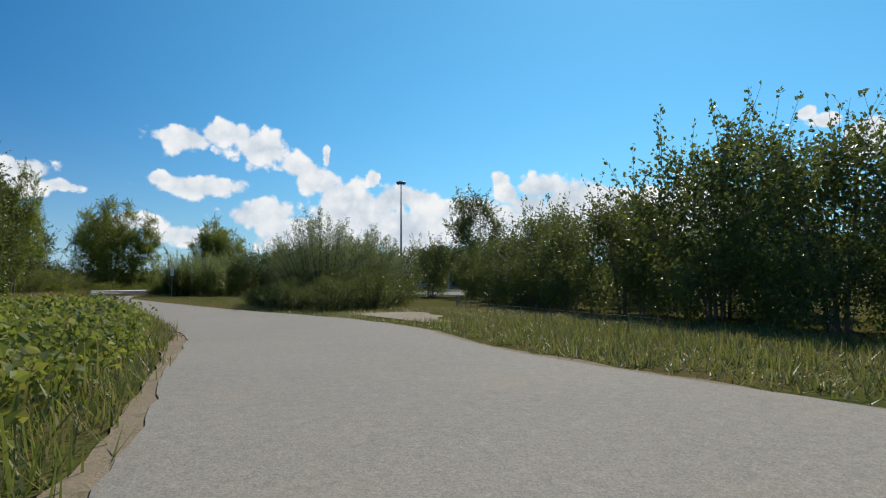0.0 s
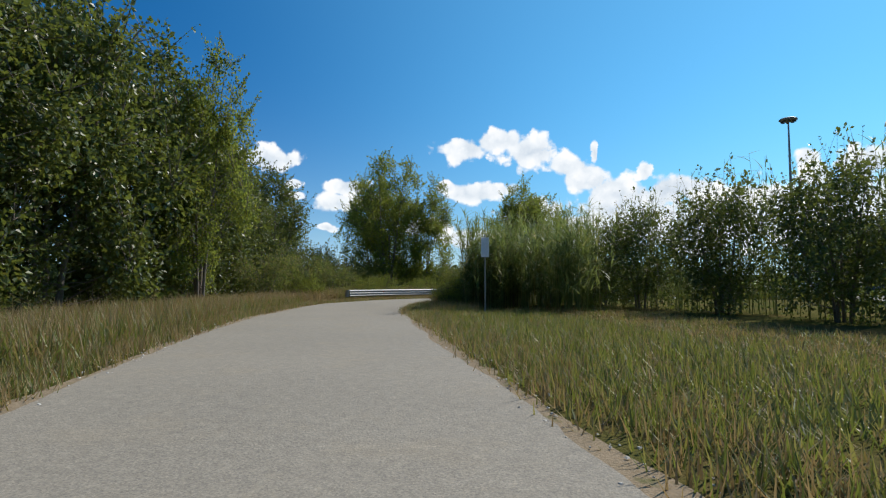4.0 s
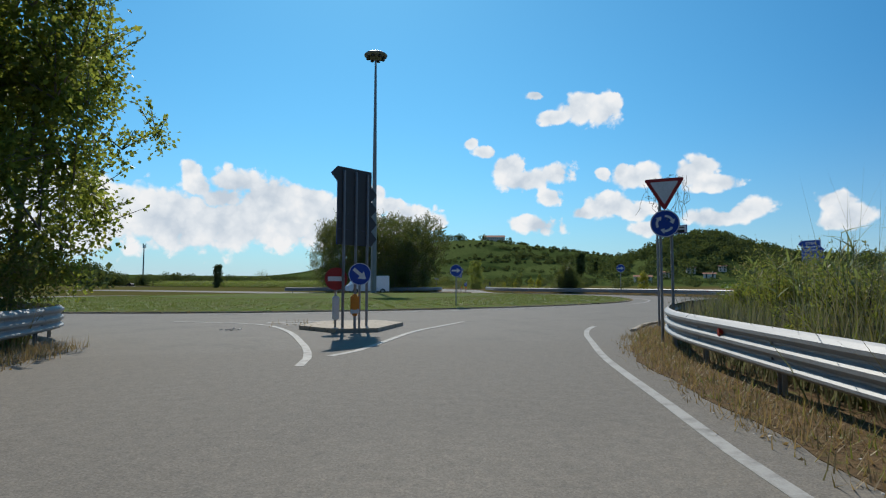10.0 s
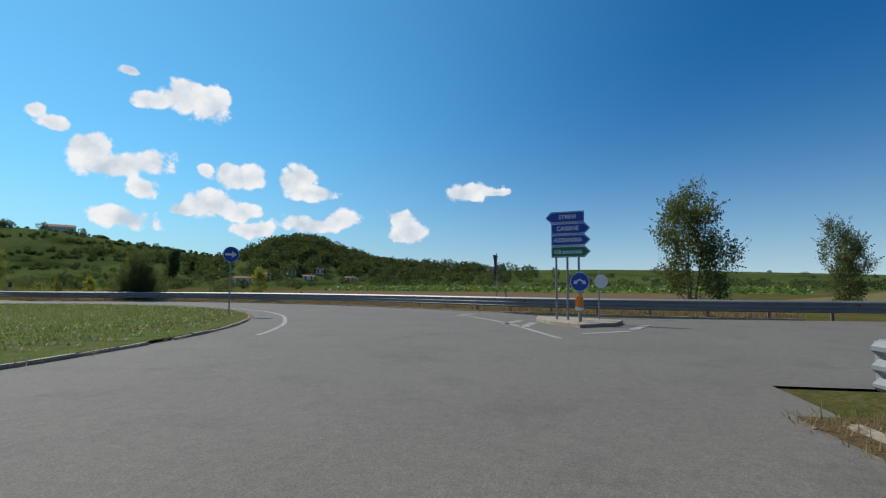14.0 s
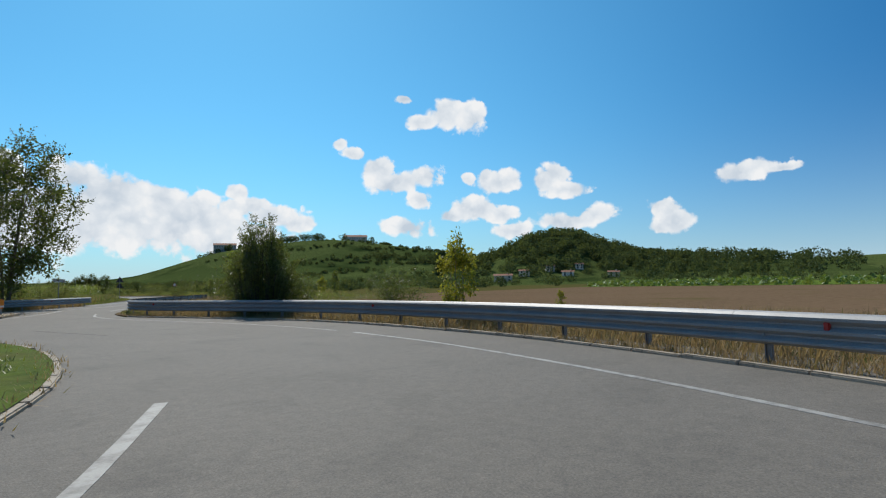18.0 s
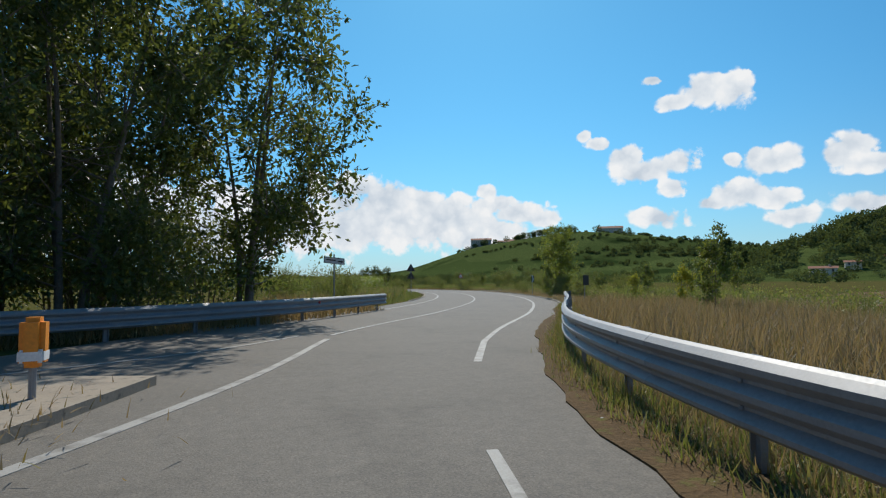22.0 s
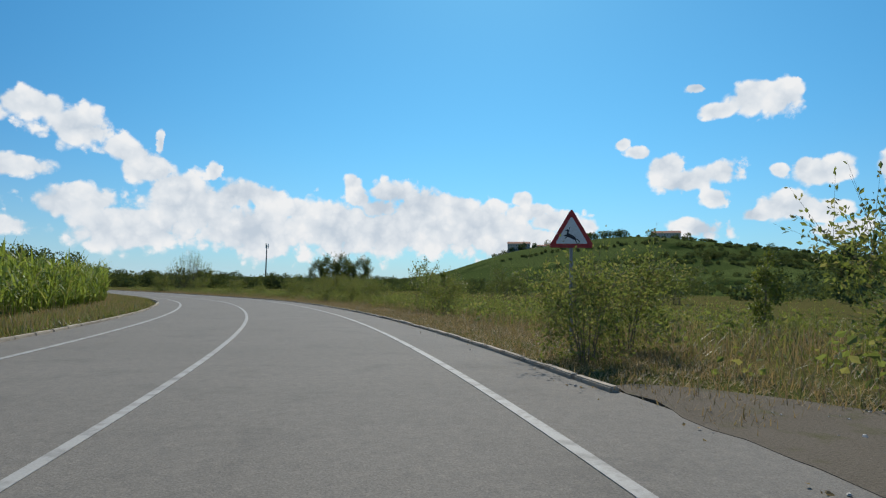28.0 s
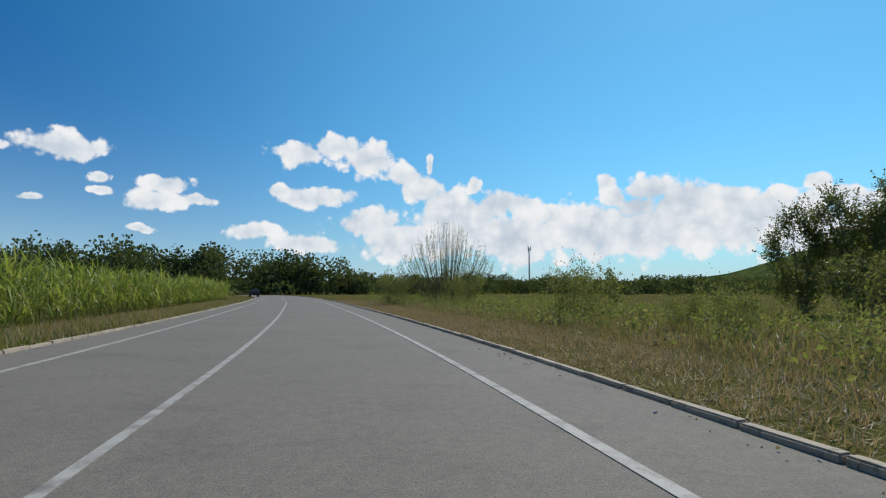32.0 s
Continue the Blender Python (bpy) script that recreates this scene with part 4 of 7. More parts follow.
RAIL_LABEL = "galvanised three-wave steel guard rail on posts"
guard_rail([(-4.3, -7.0), (-4.1, -3.6), (-3.2, 0), (-2.2, 3), (-1.1, 5.6), (-0.2, 8.2), (0.9, 11.2), (2.4, 15.2), (3.8, 19.2), (4.0, 21.6), (2.2, 24.4), (-2.2, 26)], RAIL_LABEL)
guard_rail([(27.4, 17.4), (22.9, 16.5), (19.8, 15.6), (17.5, 14.6), (15.2, 13.4), (13.2, 11.9), (11.4, 9.9), (9.4, 7.5), (7.6, 5.3), (6.2, 3.3), (5.0, 1.0), (4.0, -1.8), (3.6, -5), (3.6, -8)], RAIL_LABEL)
RIGHT_RAIL = [(69.5, 88.1), (67.5, 85.2), (64.2, 80.3), (61.8, 76.9), (60.4, 75), (58, 71.4), (56.4, 68), (55.4, 64.8), (55.2, 62), (55.6, 59.9), (56.5, 56.8), (57.3, 53), (57.6, 49.5), (57.3, 45.4), (56.4, 40.8), (54.7, 35.8), (52.5, 31.1), (50.3, 27.1), (48.1, 23.1), (46.3, 17.9), (45.8, 12), (47, 5), (51.6, -1.5), (60, -6.6)]
guard_rail(RIGHT_RAIL, RAIL_LABEL)
guard_rail([(28, 80), (33, 78), (39, 76), (44, 75.8), (48.8, 77), (52.6, 79.8), (56.2, 83.8), (59.8, 88.8)], RAIL_LABEL)


# ---- signs ----
def pole(parent, x, y, top, r=0.03, name="pole", material=None, lean=0.0):
    bm = bmesh.new()
    rod(bm, (x, y, -0.3), (x + lean, y, top), r, seg=12)
    rod(bm, (x + lean, y, top), (x + lean, y, top + 0.015), r * 1.05, r * 0.6, seg=12)
    return part(name, bm, material or POLE, parent)


def round_sign(parent, cz, r, symbol, y=-0.04, x=0.0):
    """A disc facing -y of its thing."""
    d = part("disc", plate(disc_outline(r, x, cz), y, y + 0.018), BLUE, parent, "blue round traffic sign plate")
    part("rim", ring_plate(r * 0.985, r * 0.93, x, cz, y - 0.004, y), WHITE, d)
    if symbol == "arrow_right":
        part("arrow", plate(arrow_outline(r * 0.72, x, cz, 0), y - 0.004, y), WHITE, d)
    elif symbol == "arrow_down":
        part("arrow", plate(arrow_outline(r * 0.72, x, cz, -40), y - 0.004, y), WHITE, d)
    elif symbol == "ring":
        for k in range(3):
            part("arrow", plate(arc_arrow(r * 0.55, x, cz, 90 + 120 * k), y - 0.004, y), WHITE, d)
    elif symbol == "split":
        for a in (215, -35):
            part("arrow", plate(arrow_outline(r * 0.42, x + r * 0.40 * math.cos(radians(a)), cz + r * 0.02, a), y - 0.004 - 0.002 * (a > 0), y), WHITE, d)
    bm = bmesh.new()
    rod(bm, (x, y + 0.018, cz), (x, y + 0.028, cz), r * 0.97, seg=30)
    part("backing", bm, BACK, d, "grey sign back")
    return d


def ring_plate(r1, r2, cx, cz, y0, y1, n=36):
    o, i = disc_outline(r1, cx, cz, n), disc_outline(r2, cx, cz, n)
    v = [(x, y0, z) for x, z in o] + [(x, y0, z) for x, z in i] + [(x, y1, z) for x, z in o] + [(x, y1, z) for x, z in i]
    f = []
    for k in range(n):
        j = (k + 1) % n
        f += [(k, j, n + j, n + k), (2 * n + k, 2 * n + j, j, k), (n + k, n + j, 3 * n + j, 3 * n + k)]
    return mesh_of("rim", v, f)


def arrow_outline(s, cx, cz, deg):
    pts = [(-1, -0.2), (0.15, -0.2), (0.15, -0.58), (1, 0), (0.15, 0.58), (0.15, 0.2), (-1, 0.2)]
    c, q = math.cos(radians(deg)), math.sin(radians(deg))
    return [(cx + s * (x * c - z * q), cz + s * (x * q + z * c)) for x, z in pts]


def arc_arrow(r, cx, cz, deg):
    a = [radians(deg - 8 * k) for k in range(9)]
    pts = [(r * 1.14 * math.cos(q), r * 1.14 * math.sin(q)) for q in a]
    e = radians(deg - 64)
    tip = radians(deg - 96)
    pts += [(r * 1.4 * math.cos(e), r * 1.4 * math.sin(e)), (r * math.cos(tip), r * math.sin(tip)), (r * 0.6 * math.cos(e), r * 0.6 * math.sin(e))]
    pts += [(r * 0.84 * math.cos(q), r * 0.84 * math.sin(q)) for q in a[::-1]]
    return [(cx + x, cz + z) for x, z in pts]


def clamp_pair(parent, zs, y=0.0, x=0.0):
    for z in zs:
        bm = bmesh.new()
        box(bm, x - 0.05, y - 0.035, z - 0.02, x + 0.05, y + 0.04, z + 0.02, 0.005)
        part("clamp", bm, STEEL, parent)


def triangle_sign(parent, side, cz, up, y=-0.04, dark_mark=False):
    d = part("triangle", plate(rounded_triangle(side, cz, 0.035, up), y, y + 0.015), RED, parent, "red-bordered triangular plate")
    part("face", plate(rounded_triangle(side * 0.70, cz, 0.02, up), y - 0.004, y), WHITE, d)
    if dark_mark:
        shapes = ([(-0.10, 0.02), (-0.06, 0.045), (0.05, -0.015), (0.10, -0.07), (0.085, -0.10), (0.02, -0.075), (-0.07, -0.03)],
                  [(-0.10, 0.02), (-0.07, 0.035), (-0.045, 0.10), (-0.075, 0.12), (-0.085, 0.075)],
                  [(-0.075, 0.12), (-0.045, 0.10), (-0.06, 0.085), (-0.125, 0.095), (-0.12, 0.11)],
                  [(-0.06, 0.115), (-0.05, 0.12), (-0.025, 0.165), (-0.04, 0.17)],
                  [(-0.095, 0.02), (-0.075, -0.015), (-0.155, -0.02), (-0.16, -0.005)],
                  [(-0.08, 0.0), (-0.055, -0.02), (-0.125, -0.065), (-0.135, -0.055)],
                  [(0.085, -0.06), (0.10, -0.085), (0.155, -0.135), (0.165, -0.125), (0.12, -0.075)],
                  [(0.06, -0.075), (0.085, -0.095), (0.11, -0.16), (0.10, -0.165), (0.07, -0.11)])
        sym = bmesh.new()
        for i, o in enumerate(shapes):
            piece = plate([(px, cz - 0.02 + pz) for px, pz in o], y - 0.007 - 0.0004 * i, y - 0.004)
            tmp = bpy.data.meshes.new("symbol_piece")
            piece.to_mesh(tmp)
            piece.free()
            sym.from_mesh(tmp)
        part("symbol", sym, BLACK, d, "dark leaping deer symbol")
    part("backing", plate(rounded_triangle(side * 0.985, cz, 0.035, up), y + 0.015, y + 0.024), BACK, d, "grey sign back")
    return d


def facing(x, y, tx, ty, z=0.0):
    """A pose at x, y whose -y side looks at tx, ty."""
    return pose(x, y, z, 0, 0, math.degrees(math.atan2(ty - y, tx - x)) + 90)


def arrow_board(parent, x0, x1, z0, z1, point, material, text, letter, y=-0.05, bars=False):
    h, m = z1 - z0, (z0 + z1) / 2
    tip = h * 0.5
    o = [(x0, z0), (x1, z0), (x1 + tip, m), (x1, z1), (x0, z1)] if point == "right" else ([(x0, z0), (x1, z0), (x1, z1), (x0, z1), (x0 - tip, m)] if point == "left" else [(x0, z0), (x1, z0), (x1, z1), (x0, z1)])
    b = part("board", plate(o, y, y + 0.02), material, parent, "arrow-shaped direction board")
    c = ((x0 + x1) / 2, m)
    inner = [(c[0] + (px - c[0]) * 0.975, c[1] + (pz - c[1]) * 0.90) for px, pz in o]
    part("border", frame_plate(inner, [(c[0] + (px - c[0]) * 0.955, c[1] + (pz - c[1]) * 0.82) for px, pz in o], y - 0.004, y), letter, b)
    part("backing", plate([(c[0] + (px - c[0]) * 0.99, c[1] + (pz - c[1]) * 1.0) for px, pz in o], y + 0.02, y + 0.028), BACK, b)
    if bars:
        w = (x1 - x0) * 0.8
        bm = bmesh.new()
        box(bm, c[0] - w / 2, y - 0.004, m - h * 0.16, c[0] + w / 2, y - 0.0005, m + h * 0.16)
        part("bar", bm, BLACK if letter is BLACK else letter, b)
    elif text:
        words(text, h * 0.52, (x1 - x0) * 0.86, letter, b, c[0], y - 0.003, m)
    return b


def frame_plate(o, i, y0, y1):
    n = len(o)
    v = [(x, y0, z) for x, z in o] + [(x, y0, z) for x, z in i] + [(x, y1, z) for x, z in o] + [(x, y1, z) for x, z in i]
    f = []
    for k in range(n):
        j = (k + 1) % n
        f += [(k, j, n + j, n + k), (2 * n + k, 2 * n + j, j, k), (n + k, n + j, 3 * n + j, 3 * n + k)]
    return mesh_of("border", v, f)


def bollard(parent, x, y, h=0.75):
    bm = bmesh.new()
    box(bm, x - 0.11, y - 0.11, 0.42, x + 0.11, y + 0.11, 0.42 + h, 0.05)
    m_ = part("marker", bm, YELLOW, parent, "orange plastic hazard marker")
    bm = bmesh.new()
    box(bm, x - 0.112, y - 0.112, 0.47, x + 0.112, y + 0.112, 0.60, 0.02)
    part("band", bm, WHITE, m_, "white band")
    bm = bmesh.new()
    rod(bm, (x, y, 0.05), (x, y, 0.5), 0.035)
    part("marker_post", bm, POLE, parent)


# direction board on the islet at the end of the access road, seen from behind
s = thing("direction_sign", facing(10.5, 19.45, 8.0, 29), "tall direction sign of stacked boards, seen from its dark back", "road sign")
for x in (-0.4, 0.0, 0.4):
    pole(s, x, 0, 4.2, 0.038, material=LAMP_DARK)
for k in range(5):
    arrow_board(s, -0.56, 0.60, 2.25 + 0.41 * k, 2.658 + 0.41 * k, "left" if k < 4 else "right", BLUE, "", WHITE, bars=True)
s2 = thing("keep_right_sign", facing(10.42, 19.0, 6.1, 9), "blue round arrow sign with a yellow hazard marker on a post", "road sign")
pole(s2, 0, 0.05, 1.72)
round_sign(s2, 1.48, 0.29, "arrow_down")
bollard(s2, -0.12, -0.12, 0.55)
clamp_pair(s2, (1.38, 1.58), 0.05)
s3 = thing("no_entry_sign", facing(9.98, 19.5, 6.5, 9), "faded red no-entry disc with a white bar on a post", "road sign")
pole(s3, 0, 0.05, 1.55)
d = part("disc", plate(disc_outline(0.29, 0, 1.36), -0.04, -0.02), RED, s3, "faded red round plate")
bm = bmesh.new()
box(bm, -0.21, -0.045, 1.30, 0.21, -0.041, 1.42)
part("bar", bm, WHITE, d)
bm = bmesh.new()
box(bm, -0.09, -0.13, 0.3, 0.09, 0.0, 0.92, 0.03)
part("marker", bm, WHITE, s3, "weathered white hazard marker")

# give-way triangle over a roundabout disc, on two posts, with dry creeper on it
s = thing("give_way_sign", facing(14.84, 13.2, 7.2, 8.6), "give-way triangle above a blue roundabout disc, dry creeper on it", "road sign")
for x in (-0.10, 0.12):
    pole(s, x, 0.03, 3.45 if x < 0 else 2.75)
triangle_sign(s, 0.82, 3.27, False)
round_sign(s, 2.53, 0.295, "ring")
clamp_pair(s, (2.42, 2.64, 3.2), 0.03)
rr = random.Random(5)
tw = bmesh.new()
for i in range(26):
    p = Vector((rr.uniform(-0.45, 0.45), 0.05, 3.6 - abs(rr.gauss(0, 0.25))))
    for j in range(6):
        q = p + Vector((rr.uniform(-0.1, 0.1), rr.uniform(-0.05, 0.05), rr.uniform(-0.22, 0.03)))
        rod(tw, p, q, 0.004, seg=4)
        p = q
part("creeper", tw, WOOD, s, "dry hanging creeper stems")

# street name board on a post
s = thing("street_name_sign", facing(18.45, 15.85, 9.6, 13.0), "white street name board on a grey post", "road sign")
pole(s, 0, 0, 2.9, 0.032)
outer_ = [(0.03, 2.64), (0.83, 2.70), (0.83, 2.93), (0.03, 2.87)]
bd = part("board", plate(outer_, -0.03, -0.005), WHITE, s)
bm = bmesh.new()
box(bm, 0.36, -0.034, 2.705, 0.76, -0.031, 2.785)
box(bm, 0.58, -0.034, 2.835, 0.76, -0.031, 2.865)
part("bar", bm, BLACK, bd)
part("board_edge", frame_plate(outer_, [(0.045, 2.655), (0.815, 2.715), (0.815, 2.915), (0.045, 2.855)], -0.035, -0.03), BLUE, bd)

# round blue arrow signs on the big island
for x, y, tx, ty, cz, r in ((20.9, 29.5, 9, 12, 1.85, 0.32), (40.7, 34.4, 31, 23.5, 2.45, 0.33)):
    s = thing("arrow_sign", facing(x, y, tx, ty, 0.1), "blue round sign with a white arrow on a thin post", "road sign", "round arrow signs")
    pole(s, 0, 0.05, cz + 0.2)
    round_sign(s, cz, r, "arrow_right")
    clamp_pair(s, (cz - 0.12, cz + 0.12), 0.05)

# stacked direction boards at the side exit
s = thing("direction_sign", facing(40.9, 20.75, 30, 23.2), "three posts with three blue and one green direction boards", "road sign", "stacked direction boards")
for x in (-0.4, 0.0, 0.4):
    pole(s, x, 0.02, 3.9, 0.04)
arrow_board(s, -0.56, 0.62, 3.52, 3.92, "left", BLUE, "STREVI", WHITE)
arrow_board(s, -0.55, 0.63, 3.11, 3.51, "right", BLUE, "CASSINE", WHITE)
arrow_board(s, -0.55, 0.63, 2.70, 3.10, "right", BLUE, "ALESSANDRIA", WHITE)
arrow_board(s, -0.55, 0.63, 2.29, 2.69, "right", GREEN_SIGN, "A26 autostrada", WHITE)
s = thing("keep_sides_sign", facing(39.7, 20.3, 30, 23), "blue round split-arrow sign above a yellow hazard marker", "road sign")
pole(s, 0, 0.05, 1.75)
round_sign(s, 1.42, 0.32, "split")
bollard(s, 0.0, -0.1, 0.55)
s = thing("mirror_sign", facing(41.2, 19.7, 31, 23), "small grey-backed sign plate on a thin post", "road sign")
pole(s, 0, 0.05, 1.8, 0.025)
part("plate_face", plate(disc_outline(0.24, 0.1, 1.45), -0.03, -0.01), WHITE, s)
part("backing", plate(disc_outline(0.235, 0.1, 1.45), -0.01, 0.0), BACK, s)

# leaning give-way sign beyond the rail
s = thing("leaning_sign", facing(51.0, 25.0, 55.3, 60), "give-way sign seen edge-on, its post propped by a leaning stake", "road sign")
pole(s, 0, 0.04, 3.1)
triangle_sign(s, 0.9, 2.75, False)
round_sign(s, 2.1, 0.3, "ring")
bm = bmesh.new()
rod(bm, (0.05, 0.9, -0.2), (0.05, 0.1, 2.4), 0.03)
part("prop", bm, WOOD, s, "leaning wooden stake")

# boards at the main road exit
s = thing("direction_sign", facing(49.4, 68.9, 50.6, 48), "three posts with blue and white direction boards", "road sign", "stacked direction boards")
for x in (-0.34, 0.0, 0.34):
    pole(s, x, 0.02, 3.45, 0.034)
arrow_board(s, -0.45, 0.58, 3.20, 3.50, "right", BLUE, "STREVI", WHITE)
arrow_board(s, -0.50, 0.54, 2.87, 3.18, "right", WHITE, "REGIONE BRAIDA", BLACK)
arrow_board(s, -0.49, 0.50, 2.55, 2.85, "left", BLUE, "ACQUI TERME", WHITE)
arrow_board(s, -0.49, 0.50, 2.23, 2.53, "left", BLUE, "RIVALTA BORMIDA", WHITE)
s = thing("keep_sides_sign", facing(50.0, 68.2, 51.0, 50), "blue round split-arrow sign above a yellow hazard marker", "road sign")
pole(s, 0, 0.05, 1.45)
round_sign(s, 1.19, 0.26, "split")
bollard(s, 0.0, -0.1, 0.5)
s = thing("hazard_marker", facing(51.0, 70.6, 51.2, 50), "yellow plastic hazard marker on a short post", "road marker")
bollard(s, 0, 0, 0.5)

# white board with an arrow near the first bend of the main road
s = thing("arrow_board_sign", facing(56.9, 86.2, 54.4, 66), "white board with dark bar and hooked arrow on a post", "road sign")
pole(s, 0, 0.03, 2.45)
plank_out = [(-0.42, 2.10), (0.42, 2.00), (0.42, 2.27), (-0.42, 2.37)]
b = part("board", plate(plank_out, -0.03, -0.01), WHITE, s)
part("border", frame_plate(plank_out, [(-0.39, 2.125), (0.39, 2.03), (0.39, 2.245), (-0.39, 2.34)], -0.034, -0.03), BLACK, b)
part("bar", plate([(-0.32, 2.21), (0.06, 2.165), (0.06, 2.21), (-0.32, 2.255)], -0.034, -0.03), BLACK, b)
part("hook_arrow", plate(arrow_outline(0.11, 0.26, 2.14, -5), -0.034, -0.03), BLACK, b)
# two triangles seen from behind
s = thing("double_warning_sign", facing(70.7, 117.4, 74, 145), "two triangular warning signs one above the other, seen from behind", "road sign")
pole(s, 0, 0.04, 3.1)
triangle_sign(s, 0.95, 2.75, True)
triangle_sign(s, 0.9, 1.95, True)
# chevron and leaning plate in the grass
s = thing("chevron_sign", facing(79.5, 107.8, 86, 96), "dark chevron marker plate with a white chevron on a post", "road sign")
pole(s, 0, 0.03, 1.9, 0.025)
b = part("board", plate([(-0.24, 1.2), (0.24, 1.2), (0.24, 1.85), (-0.24, 1.85)], -0.03, -0.01), BLACK, s)
part("chevron", plate([(-0.18, 1.2), (-0.02, 1.2), (0.17, 1.52), (-0.02, 1.85), (-0.18, 1.85), (0.0, 1.52)], -0.034, -0.03), WHITE, b)
s = thing("chevron_sign", facing(74.8, 93.6, 77.8, 83.5), "dark chevron plate on a leaning post, seen from the side", "road sign")
pole(s, 0, 0.03, 1.7, 0.025, lean=0.15)
b = part("board", plate([(-0.15, 1.0), (0.45, 1.0), (0.45, 1.65), (-0.15, 1.65)], -0.03, -0.01), BLACK, s)
# warning triangle
s = thing("warning_sign", facing(89.95, 148.1, 84.5, 136), "white triangular warning sign with red border on a grey post", "road sign")
pole(s, 0, 0.04, 2.75, 0.032)
triangle_sign(s, 0.92, 2.36, True, dark_mark=True)
clamp_pair(s, (2.2, 2.45), 0.04)
# signpost on the access road
s = thing("signpost", facing(10.5, -18.2, 24, -42), "thin post with a small weathered white plate", "road sign")
pole(s, 0, 0.03, 3.2, 0.03)
part("plate_face", plate([(-0.16, 2.3), (0.16, 2.3), (0.16, 3.1), (-0.16, 3.1)], -0.02, -0.005), WHITE, s)
part("backing", plate([(-0.155, 2.305), (0.155, 2.305), (0.155, 3.095), (-0.155, 3.095)], -0.005, 0.0), BACK, s)
s = thing("marker_post", pose(16.4, -45.8, 0), "short white marker post in the grass", "road marker")
bm = bmesh.new()
box(bm, -0.09, -0.05, -0.1, 0.09, 0.05, 0.8, 0.02)
part("shaft", bm, WHITE, s)
bm = bmesh.new()
box(bm, -0.095, -0.055, 0.5, 0.095, 0.055, 0.65, 0.02)
part("band", bm, BLACK, s)

# ---- tall lamp on the island ----
lamp = thing("street_lamp", pose(31.05, 59.4, 0.2), "very tall grey lamp mast with a round dark lamp crown", "street lamp")
bm = bmesh.new()
rod(bm, (0, 0, -0.3), (0, 0, 26.5), 0.34, 0.11, 16)
part("mast", bm, LAMP_DARK, lamp)
bm = bmesh.new()
rod(bm, (0, 0, 0.0), (0, 0, 0.12), 0.5, 0.5, 16)
part("foot", bm, STEEL, lamp)
bm = bmesh.new()
bmesh.ops.create_uvsphere(bm, u_segments=28, v_segments=12, radius=1.0, matrix=Matrix.Translation((0, 0, 26.65)) @ Matrix.Diagonal((1.3, 1.3, 0.34, 1)))
crown_l = part("lamp_crown", bm, LAMP_DARK, lamp, "shallow round dark lamp crown")
for i in range(8):
    a = i * math.pi / 4
    bm = bmesh.new()
    box(bm, 0.72, -0.18, 26.26, 1.08, 0.18, 26.38, 0.03)
    bmesh.ops.rotate(bm, verts=bm.verts, cent=(0, 0, 0), matrix=Matrix.Rotation(a, 3, "Z"))
    part("floodlight", bm, BLACK, crown_l)
# radio mast on the horizon and a small far lamp
m = thing("radio_mast", pose(86, 974, float(height(np.array(86.0), np.array(974.0)))), "slim dark radio mast with antennas, far away", "mast")
bm = bmesh.new()
rod(bm, (0, 0, -1), (0, 0, 50), 1.2, 0.7, 10)
part("shaft", bm, LAMP_DARK, m)
for a in range(3):
    bm = bmesh.new()
    c, q = 2.2 * math.cos(a * 2.1), 2.2 * math.sin(a * 2.1)
    box(bm, c - 0.6, q - 0.6, 45, c + 0.6, q + 0.6, 52)
    rod(bm, (0, 0, 48), (c, q, 48), 0.25)
    part("antenna", bm, WHITE, m)

# ---- post-and-wire fence by the first hedge ----
fence = tagged(new("wire_fence"), "leaning grey wooden posts with wire in the grass", "fence")
fl = spline([(41.6, -62), (39.6, -55), (38.4, -49), (38.0, -43.5), (38.6, -38)], 1.25)
for i, (x, y) in enumerate(fl):
    bm = bmesh.new()
    rod(bm, (0, 0, -0.2), (rr.uniform(-.12, .12), rr.uniform(-.12, .12), rr.uniform(0.38, 0.62)), 0.018, 0.015, 6)
    p = part("post", bm, WOOD, fence)
    p.location = (x, y, 0)
for z in (0.22, 0.40):
    bm = bmesh.new()
    for a, b in zip(fl[:-1], fl[1:]):
        rod(bm, (*a, z), (*b, z), 0.004, seg=4)
    part("wire", bm, STEEL, fence)


# ---- plants ----
def tube(points, radii, seg=6):
    p = np.array(points, float)
    n = len(p)
    t = np.gradient(p, axis=0)
    t /= np.linalg.norm(t, axis=1)[:, None] + 1e-9
    ref = np.where(np.abs(t[:, 2:3]) > 0.9, [[1.0, 0, 0]], [[0, 0, 1.0]])
    u = np.cross(t, ref)
    u /= np.linalg.norm(u, axis=1)[:, None]
    w = np.cross(t, u)
    a = np.linspace(0, 2 * np.pi, seg, endpoint=False)
    v = (p[:, None] + (u[:, None] * np.cos(a)[None, :, None] + w[:, None] * np.sin(a)[None, :, None]) * np.array(radii)[:, None, None]).reshape(-1, 3)
    i, j = np.meshgrid(np.arange(n - 1), np.arange(seg), indexing="ij")
    i, j = i.ravel(), j.ravel()
    k = (j + 1) % seg
    return v, np.column_stack([i * seg + j, i * seg + k, (i + 1) * seg + k, (i + 1) * seg + j])


def joined(name, pieces, smooth=False):
    vs, fs, base = [], [], 0
    for v, f in pieces:
        vs.append(v)
        fs.append(f + base)
        base += len(v)
    return mesh_of(name, np.vstack(vs), np.vstack(fs), smooth)


